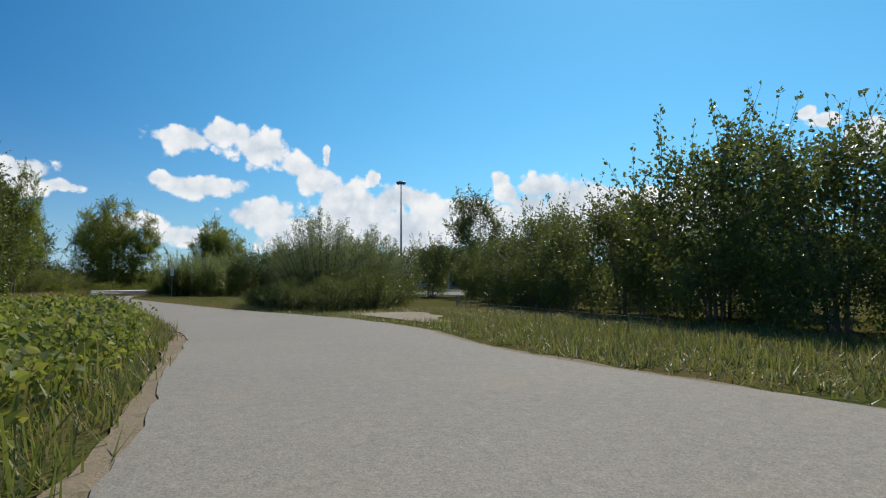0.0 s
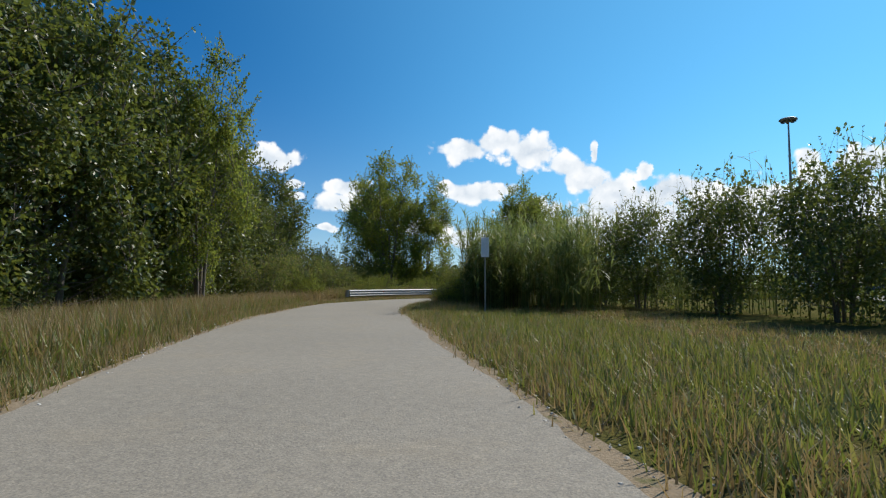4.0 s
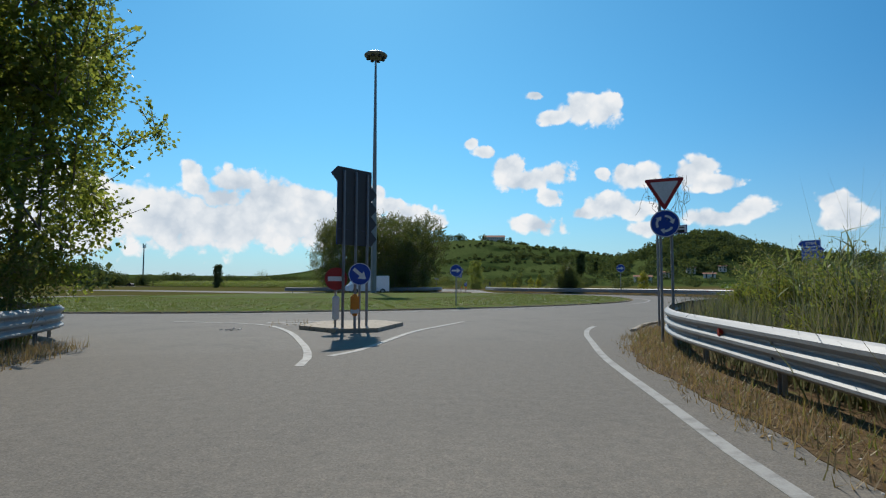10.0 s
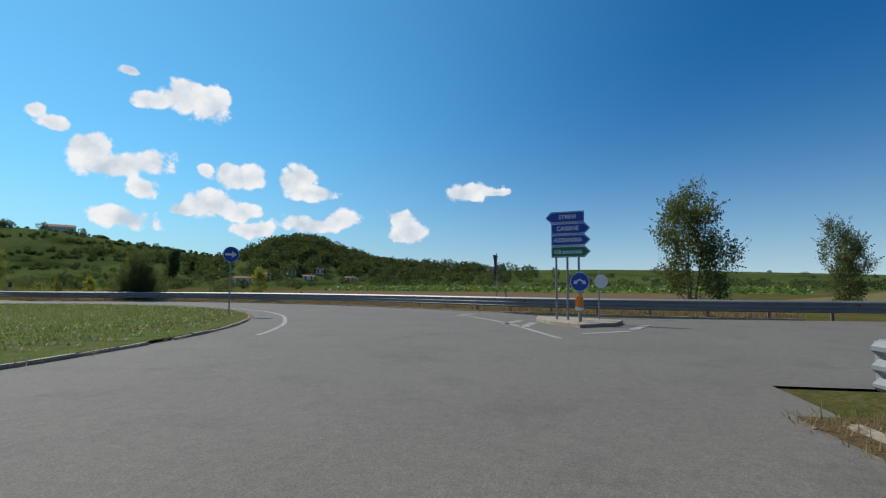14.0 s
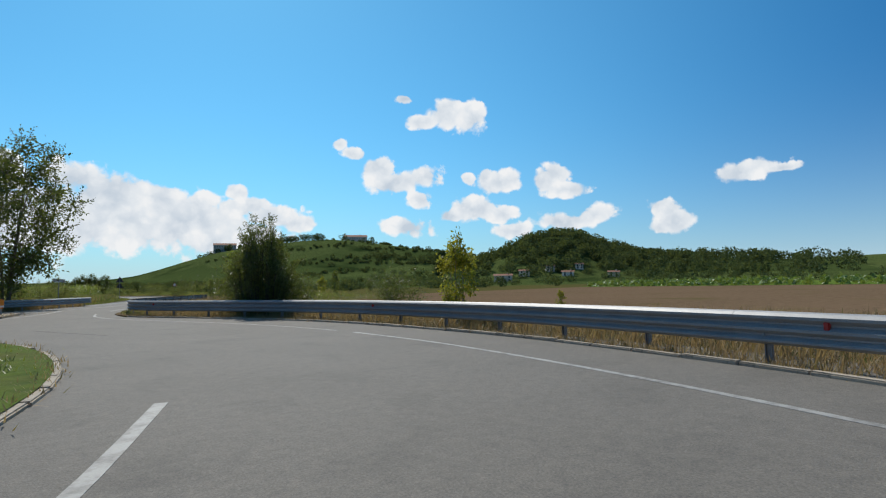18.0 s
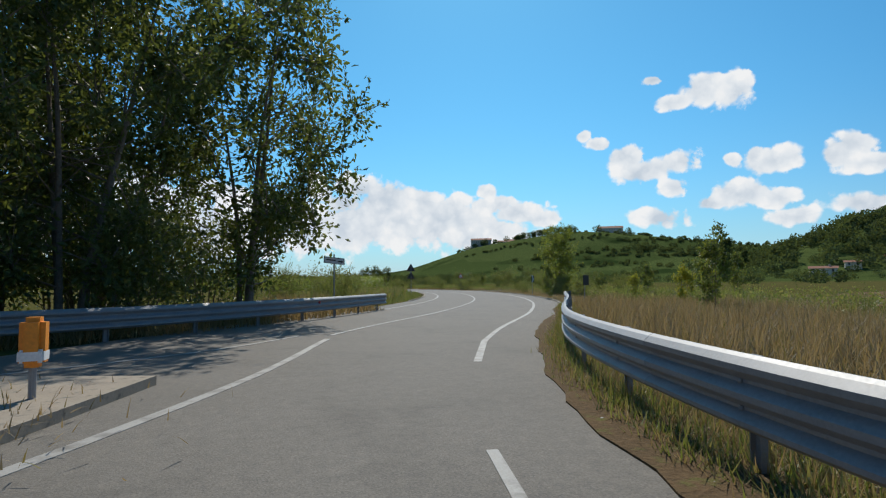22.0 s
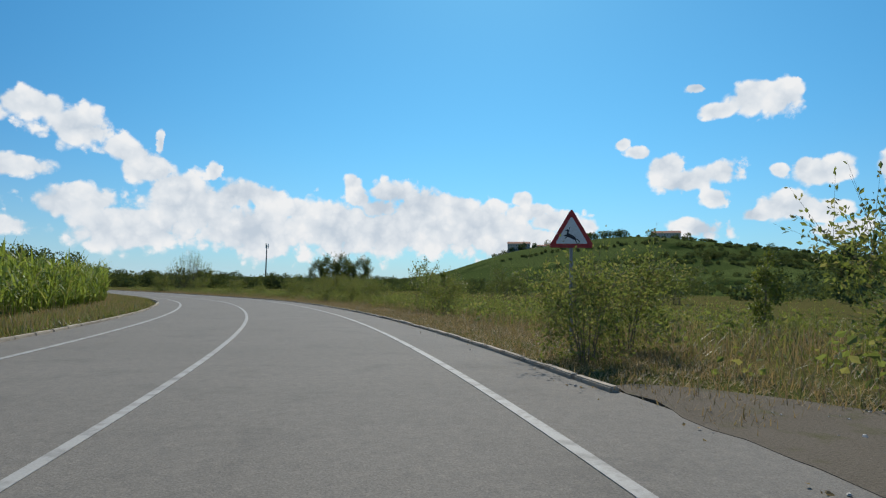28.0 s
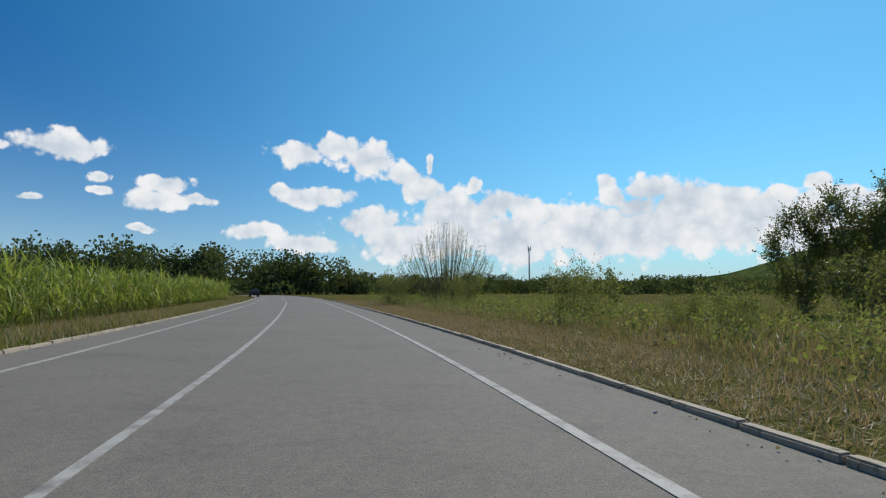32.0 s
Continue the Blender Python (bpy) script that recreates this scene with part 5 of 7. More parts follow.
def leaf_cards(rng, pos, size, out=None, slim=0.55, droop=0.25, rise=0.0):
    """A bent four-cornered leaf at each place."""
    n = len(pos)
    axis = rng.normal(size=(n, 3))
    if out is not None:
        axis = axis + out * 1.1
    axis[:, 2] += rise - droop
    axis /= np.linalg.norm(axis, axis=1)[:, None]
    side = np.cross(axis, rng.normal(size=(n, 3)))
    side /= np.linalg.norm(side, axis=1)[:, None] + 1e-9
    size = np.broadcast_to(size, n)[:, None] * rng.uniform(0.65, 1.3, (n, 1))
    bend = np.cross(axis, side) * size * 0.12
    v = np.stack([pos, pos + axis * size * 0.5 + side * size * slim * 0.5 + bend, pos + axis * size, pos + axis * size * 0.5 - side * size * slim * 0.5 + bend], 1).reshape(-1, 3)
    return v, np.arange(4 * n).reshape(n, 4)


def crown_points(rng, blobs, n, shoots=0.22):
    """Places for leaves: clumps, and leafy shoots that stick out of them."""
    b = np.array(blobs, float)
    w = b[:, 3] ** 2 * b[:, 4] ** 0.5
    pick = rng.choice(len(b), n, p=w / w.sum())
    d = rng.normal(size=(n, 3))
    d /= np.linalg.norm(d, axis=1)[:, None]
    r = np.abs(rng.normal(0.62, 0.27, n))
    p = b[pick, :3] + d * r[:, None] * np.column_stack([b[pick, 3], b[pick, 3], b[pick, 4]])
    m = int(n * shoots)
    q = rng.normal(size=(len(b) * 3, 3))
    q /= np.linalg.norm(q, axis=1)[:, None]
    q[:, 2] = np.abs(q[:, 2]) + 0.35
    s = rng.integers(0, len(q), m)
    f = rng.uniform(0.6, 1.75, m)
    p[:m] = b[s // 3, :3] + q[s] * (f * b[s // 3, 3])[:, None] + rng.normal(0, 0.05, (m, 3)) * (2.2 - f)[:, None]
    d[:m] = q[s]
    return p, d, [(b[j // 3, :3], b[j // 3, :3] + q[j] * b[j // 3, 3] * 1.7) for j in range(len(q))]


def crown_radius(shape, f, low):
    """Reach of the branches at a share f of the height."""
    u = min(1, max(0.0, (f - low) / (1 - low)))
    if shape == "oval":
        return math.sin(math.pi * max(0.03, u) ** 0.75) ** 0.7 + 0.12
    if shape == "cone":
        return (1.05 - f) ** 0.7
    if shape == "flame":
        return 0.8 + 0.2 * u / 0.4 if u < 0.4 else max(0.10, ((1.04 - u) / 0.64)) ** 0.62
    return 0.75 + 0.35 * math.sin(3 * f)


def make_tree(name, seed, h, spread, stems, leaves, size, material, low=0.12, shape="oval", clumps=46, clump=0.20, trunk_r=0.11, slim=0.6, droop=0.25, base_spread=0.25, rise=0.5, tall=1.0):
    """Trunk with limbs and a crown of leaf clumps; 1 unit is a metre; stands at the origin."""
    rng = np.random.default_rng(seed)
    wood, blobs = [], []
    for s in range(stems):
        a = 2 * np.pi * (s + rng.uniform(-.3, .3)) / max(1, stems)
        foot = np.array([math.cos(a), math.sin(a), 0]) * base_spread * (0 if stems == 1 else 1)
        top_h = h * rng.uniform(0.74, 0.97) if s else h * 0.96
        tip = np.array([math.cos(a), math.sin(a), 0]) * spread * (0.12 if stems == 1 else 0.5) * rng.uniform(0.6, 1.2) + [0, 0, top_h]
        q = np.linspace(0, 1, 9)[:, None]
        bend = np.column_stack([np.sin(q[:, 0] * 5 + s), np.cos(q[:, 0] * 4 + s), 0 * q[:, 0]]) * 0.02 * h * q
        line = foot + (tip - foot) * q * np.column_stack([q[:, 0] ** 0.5, q[:, 0] ** 0.5, np.ones(9)]) + bend
        line[0, 2] = -0.3
        r0 = trunk_r * h / 10 * rng.uniform(0.75, 1.1)
        wood.append(tube(line, np.linspace(r0, r0 * 0.12, 9), 7))
        for c in range(clumps // stems):
            f = low + (1 - low) * ((c + rng.uniform(0, 1)) / (clumps // stems))
            rad = spread * crown_radius(shape, f, low)
            at = np.array([np.interp(f, q[:, 0], line[:, i]) for i in range(3)])
            b = rng.uniform(0, 2 * np.pi)
            reach = rad * rng.uniform(0.12, 1.0) ** 0.6 * (0.8 if stems > 1 else 1.0)
            end = at + [math.cos(b) * reach, math.sin(b) * reach, reach * rise * rng.uniform(0.3, 1.5)]
            end[2] = min(end[2], h * rng.uniform(0.93, 1.0))
            k = clump * spread * rng.uniform(0.55, 1.4)
            blobs.append((*end, k, k * tall * rng.uniform(0.8, 1.3)))
            if rng.uniform() < 0.65:
                wood.append(tube([at, (at + end) / 2 + [0, 0, -0.05 * reach], end], [r0 * 0.28 * (1.15 - f), r0 * 0.18 * (1.15 - f), 0.006], 4))
    p, d, shoots = crown_points(rng, blobs, leaves)
    wood += [tube([u, v], [0.0022 * h, 0.0006 * h], 3) for u, v in shoots]
    p[:, 2] = np.maximum(p[:, 2], 0.05)
    tw = joined("trunk", wood, True)
    tw.materials.append(BARK)
    cr = mesh_of("crown", *leaf_cards(rng, p, size, d, slim, droop))
    cr.materials.append(material)
    return tw, cr


def plant(meshes, name, x, y, label, category, scale=1.0, turn=0.0, tall=1.0, group="", z=0.0):
    """A tree or bush from a ready trunk and crown."""
    ob = thing(name, pose(x, y, z, 0, 0, turn), label, category, group)
    ob.scale = (scale, scale, scale * tall)
    part("trunk", meshes[0], None, ob)
    part("crown", meshes[1], None, ob)
    return ob


rt = random.Random(11)
POPLARS = [make_tree("poplar", 21 + i, 15.0, 5.4, 4, 30000, 0.18, LEAF_POPLAR, 0.05, "flame", 104, 0.155, 0.12, 0.75, rise=0.7, tall=1.25) for i in range(2)]
WOODS = [make_tree("wood_tree", 31 + i, 10.0, 3.4, 3, 15500, 0.18, LEAF_DARK, 0.02, "flame", 84, 0.22, 0.10, 0.7, rise=0.55, tall=1.2) for i in range(3)]
LOCUSTS = [make_tree("locust", 41 + i, 12.0, 4.4, 3, 17000, 0.21, LEAF_LOCUST, 0.10, "oval", 75, 0.18, 0.11, 0.5, rise=0.5, tall=1.0) for i in range(3)]
HEDGES = [make_tree("hedge_tree", 51 + i, 6.0, 2.9, 5, 10500, 0.16, LEAF_DARK, 0.02, "flame", 75, 0.24, 0.12, 0.65, rise=0.3, tall=1.0) for i in range(2)]
BUSHES = [make_tree("bush", 61 + i, 3.0, 2.0, 7, 4200, 0.15, WEEDS, 0.03, "column", 42, 0.32, 0.10, 0.5) for i, WEEDS in enumerate((WEED, LEAF_DARK))]
SAPLINGS = [make_tree("sapling", 71 + i, 4.0, 0.95, 2, 2200, 0.15, LEAF_SAP, 0.10, "flame", 40, 0.24, 0.07, 0.55, rise=0.9) for i in range(2)]
YELLOWS = [make_tree("yellow_tree", 81, 3.0, 0.62, 3, 2200, 0.13, LEAF_YELLOW, 0.08, "column", 36, 0.3, 0.08, 0.5, rise=0.9)]
POPLAR_YOUNG = make_tree("young_poplar", 91, 6.2, 1.9, 2, 7600, 0.15, LEAF_POPLAR, 0.01, "flame", 72, 0.22, 0.08, 0.75, rise=0.35, tall=1.3)

# dense wood on the outside of the first bends
for i, (x, y, h) in enumerate([(5.2, -43.8, 8.3), (3.8, -39.6, 8.6), (0.6, -36.2, 10.2), (-1.6, -31.4, 10.8), (-3.6, -27.0, 12.0), (-5.6, -22.6, 11.6), (-1.5, -45.5, 9.6), (-3.5, -40, 10.4), (-6, -34, 11), (-8.5, -27, 12.8), (-9.5, -20, 12.6),
                               (9.5, -49.8, 7.2), (6.0, -53, 8.4), (12.6, -57.5, 6.4), (13.5, -64, 7.4), (8.5, -60, 9), (17.5, -73, 7.6), (10, -72, 9)]):
    plant(WOODS[i % 3], "tree", x, y, "dense dark-green broadleaf tree, leafy to the ground", "tree", h / 9.0, rt.uniform(0, 360), 1.0, "trees of the roadside wood")
for i, (x, y, h) in enumerate([(-9.4, -15.8, 12.4), (-11.6, -10.8, 11.0), (-13.6, -5.4, 11.0), (-15.5, -12, 12.6), (-17.6, -1.4, 10.0), (-19, -7, 12), (-22, 3, 11.5), (-24, -4, 12)]):
    plant(WOODS[(i + 1) % 3], "tree", x, y, "tall green broadleaf tree behind dry grass", "tree", h / 10.6, rt.uniform(0, 360), 1.0, "trees of the roadside wood")
plant(POPLARS[1], "poplar", -4.4, -19.6, "slim tall poplar at the edge of the wood", "tree", 0.62, 40, 1.4, "poplars")
for x, y, h, t, v in ((-12.4, 11.2, 14.6, 0, 0), (-9.2, 13.9, 12.6, 70, 1), (1.0, 20.4, 12.8, 200, 1), (-0.9, 21.2, 11.6, 120, 0), (3.0, 21.9, 9.8, 60, 1), (-16.5, 14.5, 13.5, 250, 1)):
    plant(POPLARS[v], "poplar", x, y, "broad poplar with several stems behind the guard rail", "tree", h / 15, t, 1.0, "poplars")
for x, y, h in ((-15.4, 6.4, 3.6), (-18.4, 3.2, 4.4), (-13.4, 9.6, 2.6), (-9.8, 13.4, 2.4), (-7.2, 15.8, 2.6), (-4.4, 17.2, 2.2), (-12.6, 3.6, 2.4), (-10.6, -1.2, 2.6), (-9.4, -6.6, 3.0), (-8.0, -11.2, 2.8), (-20, 8, 4.2), (-16, 16, 3.4), (-8, 20, 3.2), (-1.6, 21.6, 2.0), (2.6, 19.6, 1.8), (3.2, 20.8, 1.6), (1.2, 16.6, 1.6), (-0.8, 12.6, 1.4), (-3.0, 17.8, 1.8)):
    plant(BUSHES[int(h * 10) % 2], "undergrowth", x, y, "bushy undergrowth behind the guard rail", "bush", h / 3, rt.uniform(0, 360), 1.0, "undergrowth by the poplars")
for i, (x, y, h) in enumerate(((6.6, -46.6, 2.6), (2.4, -38.2, 2.6), (-0.6, -33.6, 2.4), (-2.8, -29.0, 2.6), (-4.6, -24.6, 2.6), (-6.2, -19.4, 2.4), (10.2, -52.4, 2.2), (12.2, -60.4, 2.4), (14.6, -68.4, 2.4))):
    plant(BUSHES[1], "undergrowth", x, y, "dark bush at the foot of the wood", "bush", h / 3, rt.uniform(0, 360), 1.0, "undergrowth of the wood")
# hedge on the inside of the first bend
for i, (x, y, h) in enumerate([(47.4, -64.5, 4.3), (47.0, -60.6, 5.3), (46.4, -56, 6.8), (41.4, -34.4, 4.4), (40.6, -27.6, 4.2), (42.4, -38.8, 4.4), (43.6, -30.4, 5.0), (44.6, -51.8, 4.9), (43.2, -47.4, 4.4), (43.2, -43, 5.0), (45, -37.2, 6.6), (51.0, -60, 4.9), (50, -53, 6.0), (48.5, -46, 5.4), (51.6, -68.5, 4.0), (55, -66, 4.4),
                               (50, -40, 6.2), (47, -31, 5.4), (53, -34, 6)]):
    plant(HEDGES[i % 2], "hedge_tree", x, y, "dark green overgrown hedge tree, leafy to the ground", "tree", h / 6, rt.uniform(0, 360), 1.0, "overgrown hedge")
plant(WOODS[0], "tree", 41.9, -16.4, "dark rounded tree beyond the hedge", "tree", 1.06, 10, 1.0)
plant(HEDGES[0], "tree", 37.0, -17.0, "dark rounded tree beyond the hedge", "tree", 1.0, 80, 1.0)
for x, y, h in ((45.6, -62.4, 2.2), (45.0, -58.2, 2.6), (44.6, -54.0, 2.4), (43.0, -49.8, 2.2), (42.0, -45.6, 2.2), (48.0, -66.6, 2.2), (41.8, -41.4, 2.4)):
    plant(BUSHES[1], "undergrowth", x, y, "low dark bush at the foot of the hedge", "bush", h / 3, rt.uniform(0, 360), 1.0, "undergrowth of the hedge")
# low bushes and canes along the inside of the second bend
for i, (x, y, h) in enumerate([(9.4, -3.5, 2.2), (13.2, -6.2, 4.2), (15.6, -9.6, 5.0), (19.2, -13.2, 5.4), (22.6, -17.2, 5.2), (26.2, -21.6, 5.0), (29.4, -26.6, 4.8), (32.4, -31.4, 4.4), (34.6, -36, 3.8), (9.2, -10.6, 3.6), (9.0, -14.4, 2.8)]):
    plant(HEDGES[(i + 1) % 2], "hedge_bush", x, y, "dense green bush behind rough grass", "bush", h / 6, rt.uniform(0, 360), 1.0, "bushes inside the bend")


def shoots_bush(seed, h, rx, ry, shoots, leaves, size, material, spray=0.5, foot=0.4, low=0.12, arch=1.08):
    """A wide bush whose long leafy shoots stand out of the top."""
    rng = np.random.default_rng(seed)
    wood, pos, out = [], [], []
    for i in range(shoots):
        a, q = rng.uniform(0, 2 * np.pi), rng.uniform(0, 1) ** 0.5
        x, y = rx * q * math.cos(a), ry * q * math.sin(a)
        top = h * (1 - 0.55 * q ** 2) * rng.uniform(0.72, 1.0)
        l = np.array([[x * foot, y * foot, -0.2], [x * (foot + 1.1) / 2, y * (foot + 1.1) / 2, top * 0.45], [x, y, top * 0.8], [x * arch + rng.normal(0, .12), y * arch + rng.normal(0, .12), top]])
        wood.append(tube(l, [0.022, 0.016, 0.010, 0.003], 4))
        m = leaves // shoots
        f = rng.uniform(low, 1, m) ** (0.8 if low > 0.1 else 1.3) * 3
        c = np.column_stack([np.interp(f, range(4), l[:, k]) for k in range(3)])
        d = rng.normal(size=(m, 3))
        d /= np.linalg.norm(d, axis=1)[:, None]
        pos.append(c + d * (spray * (1.15 - f / 3) * rng.uniform(0.1, 1, m))[:, None])
        out.append(d + [0, 0, 0.5])
    p = np.vstack(pos)
    p[:, 2] = np.maximum(p[:, 2], 0.04)
    tw = joined("trunk", wood)
    tw.materials.append(TWIG)
    cr = mesh_of("crown", *leaf_cards(rng, p, size, np.vstack(out), 0.32, 0.05))
    cr.materials.append(material)
    return tw, cr


# brambles and rusty weeds where the right-hand rail begins
RUSTY_BUSH = shoots_bush(12, 1.3, 0.9, 0.9, 60, 4200, 0.08, RUSTY, 0.5, 0.4, 0.0, 1.25)
EDGE_BUSH = shoots_bush(13, 2.4, 1.5, 1.5, 90, 13000, 0.10, WEED_BRIGHT, 0.55, 0.4, 0.0, 1.3)
for x, y, k in ((3.7, -7.4, 1.05), (4.2, -8.8, 0.85), (4.4, -6.0, 1.1), (4.6, -10.2, 0.7), (5.4, -4.2, 1.0), (6.2, -5.4, 1.1), (5.6, -2.6, 0.9)):
    plant(RUSTY_BUSH, "rusty_weed_bush", x, y, "low bush of rusty withering weeds at the rail end", "bush", k, 70 * x, 1.0, "withering weed bushes")
for x, y, k in ((5.6, -8.4, 0.75), (6.4, -7.0, 0.95), (6.0, -10.4, 0.8), (7.4, -9.2, 1.05), (6.6, -12.6, 0.75)):
    plant(EDGE_BUSH, "roadside_bush", x, y, "leafy green bush below the giant reeds", "bush", k, 50 * y, 1.0, "bushes below the reeds")
for x, y, k in ((-5.6, -3.4, 0.8), (-6.4, 0.6, 0.95), (-4.8, 3.4, 0.7), (-5.2, 6.2, 0.9), (-3.6, 8.4, 0.65), (-2.6, 11.6, 0.7), (-1.2, 14.8, 0.65), (0.8, 17.6, 0.6), (-7.6, -8.0, 0.9)):
    plant(EDGE_BUSH, "roadside_bush", x, y, "bright green bush among dry weeds behind the guard rail", "bush", k, 60 * y, 1.0, "bushes behind the left rail")
for x, y, k in ((-4.8, -1.6, 0.9), (-4.0, 1.6, 0.8), (-2.6, 6.0, 0.8), (-1.0, 10.4, 0.75), (0.4, 14.0, 0.8), (2.0, 18.0, 0.8)):
    plant(RUSTY_BUSH, "rusty_weed_bush", x, y, "rusty withering weeds behind the guard rail", "bush", k, 35 * y, 1.0, "withering weed bushes")
for x, y, k in ((6.6, 0.8, 0.6), (8.4, 3.4, 0.65), (10.6, 6.4, 0.6), (12.8, 8.8, 0.7), (16.2, 11.6, 0.7), (20.4, 13.6, 0.75), (24.6, 14.6, 0.8)):
    plant(EDGE_BUSH, "roadside_bush", x, y, "weedy green bush among faded grass behind the guard rail", "bush", k, 80 * x, 1.0, "bushes behind the right rail")
WILLOW = shoots_bush(5, 5.6, 2.8, 2.5, 110, 46000, 0.105, LEAF_WILLOW, 0.9, 0.45, 0.0, 1.2)
for x, y, k, turn in ((30.0, -41.4, 1.12, -20), (32.4, -38.8, 0.98, 110), (29.0, -38.8, 0.82, 220)):
    plant(WILLOW, "willow_bush", x, y, "wide grey-green willow bush with long upright shoots", "bush", k, turn, 1.0, "willow bushes")
BRAMBLE = shoots_bush(6, 2.0, 1.6, 1.5, 60, 12000, 0.085, LEAF_DARK, 0.7, 0.4, 0.0, 1.3)
for i, (x, y, k) in enumerate(((27.6, -43.4, 0.85), (26.2, -41.6, 0.6), (29.4, -46.8, 0.85), (31.6, -48.2, 0.9), (33.4, -46.4, 1.1), (29.6, -43.8, 1.1), (31.6, -44.6, 1.2), (33.6, -42.4, 1.2), (27.4, -41.2, 0.9))):
    plant(BRAMBLE, "bramble_bush", x, y, "low dark bramble bush at the road edge", "bush", k, 40 + 75 * i, 1.0, "brambles")
DARK_SHRUB = shoots_bush(7, 4.6, 1.25, 1.25, 150, 30000, 0.115, LEAF_DARK, 0.5, 0.6, 0.0, 1.35)
plant(DARK_SHRUB, "shrub", 58.2, 56.5, "dark shrub with spraying shoots behind the guard rail", "bush", 1.07, 0)
BARE = shoots_bush(8, 8.4, 4.4, 4.2, 190, 5200, 0.14, LEAF_POPLAR, 0.4)
plant(BARE, "bare_shrub", 71.0, 249, "half-bare shrub with thin grey twigs beside the road", "bush", 1.0, 30)

# grove at the main road exit
for i, (x, y, h) in enumerate([(40.5, 81.6, 13.2), (43.6, 78.0, 11.6), (45.2, 87.2, 13.8), (49.0, 80.6, 13.0), (53.4, 85.2, 14.0), (36.6, 80.4, 11.2), (38.0, 87.5, 12.2), (48.4, 88.4, 13.4), (42, 93, 12.6), (46.0, 77.0, 9.6)]):
    plant(LOCUSTS[i % 3], "locust_tree", x, y, "tall dark locust tree in a shady roadside grove", "tree", h / 12.9, rt.uniform(0, 360), 1.0, "locust grove")
for i, (x, y, h) in enumerate([(37.5, 77.8, 3.4), (41.5, 76.2, 3.0), (46.2, 79.4, 3.2), (50.6, 81.2, 2.8), (44, 82, 4), (39, 83.5, 4), (48.5, 84.5, 4), (37.0, 85.6, 4.4), (42.4, 86.0, 4.4), (46.2, 91.0, 4.6), (52.0, 88.4, 3.6), (39.6, 79.6, 3.4)]):
    plant(BUSHES[1], "undergrowth", x, y, "dark bushy undergrowth below the grove", "bush", h / 3, rt.uniform(0, 360), 1.0, "undergrowth of the grove")
# loose trees and saplings beyond the rails and along the main road
for x, y, h, kind in ((58.6, 45.2, 2.8, 0), (77.2, 91.6, 1.7, 0), (62.5, 66.5, 2.2, 0), (73.5, 84, 2.0, 0), (67.4, 46.5, 0.9, 0), (90.1, 97.3, 2.8, 0)):
    plant(YELLOWS[0], "yellow_sapling", x, y, "small sapling with yellowing leaves", "tree", h / 3, rt.uniform(0, 360), 1.0, "yellowing saplings")
plant(WOODS[1], "tree", 61.7, 13.2, "lone dark tree beyond the guard rail", "tree", 0.84, 30, 1.0)
plant(WOODS[2], "tree", 73.1, -0.6, "lone dark tree beyond the guard rail", "tree", 0.68, 90, 1.0)
THIN_SAPLING = make_tree("thin_sapling", 78, 2.7, 0.85, 3, 420, 0.12, LEAF_SAP, 0.35, "oval", 26, 0.22, 0.05, 0.6, rise=0.8)
plant(THIN_SAPLING, "sapling", 92.3, 167.2, "thin sapling with sparse yellow-green leaves by the kerb", "tree", 1.0, 20, 1.0, "saplings by the road")
plant(POPLAR_YOUNG, "young_poplar", 84.5, 111.4, "young poplar, leafy to the ground, beside the road", "tree", 1.1, 0)
for x, y, h in ((70.4, 79.6, 3.4), (90.9, 95.3, 3.4), (74.6, 97.5, 2.4), (86, 100, 2.6), (90.5, 112, 2.2), (99.0, 151.6, 2.6), (95.0, 171.6, 2.3), (99.5, 166, 2.2), (83.6, 233.5, 2.6), (92, 122, 2.2), (98, 156, 2.6)):
    plant(SAPLINGS[rt.randrange(2)], "sapling", x, y, "young green sapling among tall weeds", "tree", h / 4, rt.uniform(0, 360), 1.0, "saplings by the road")
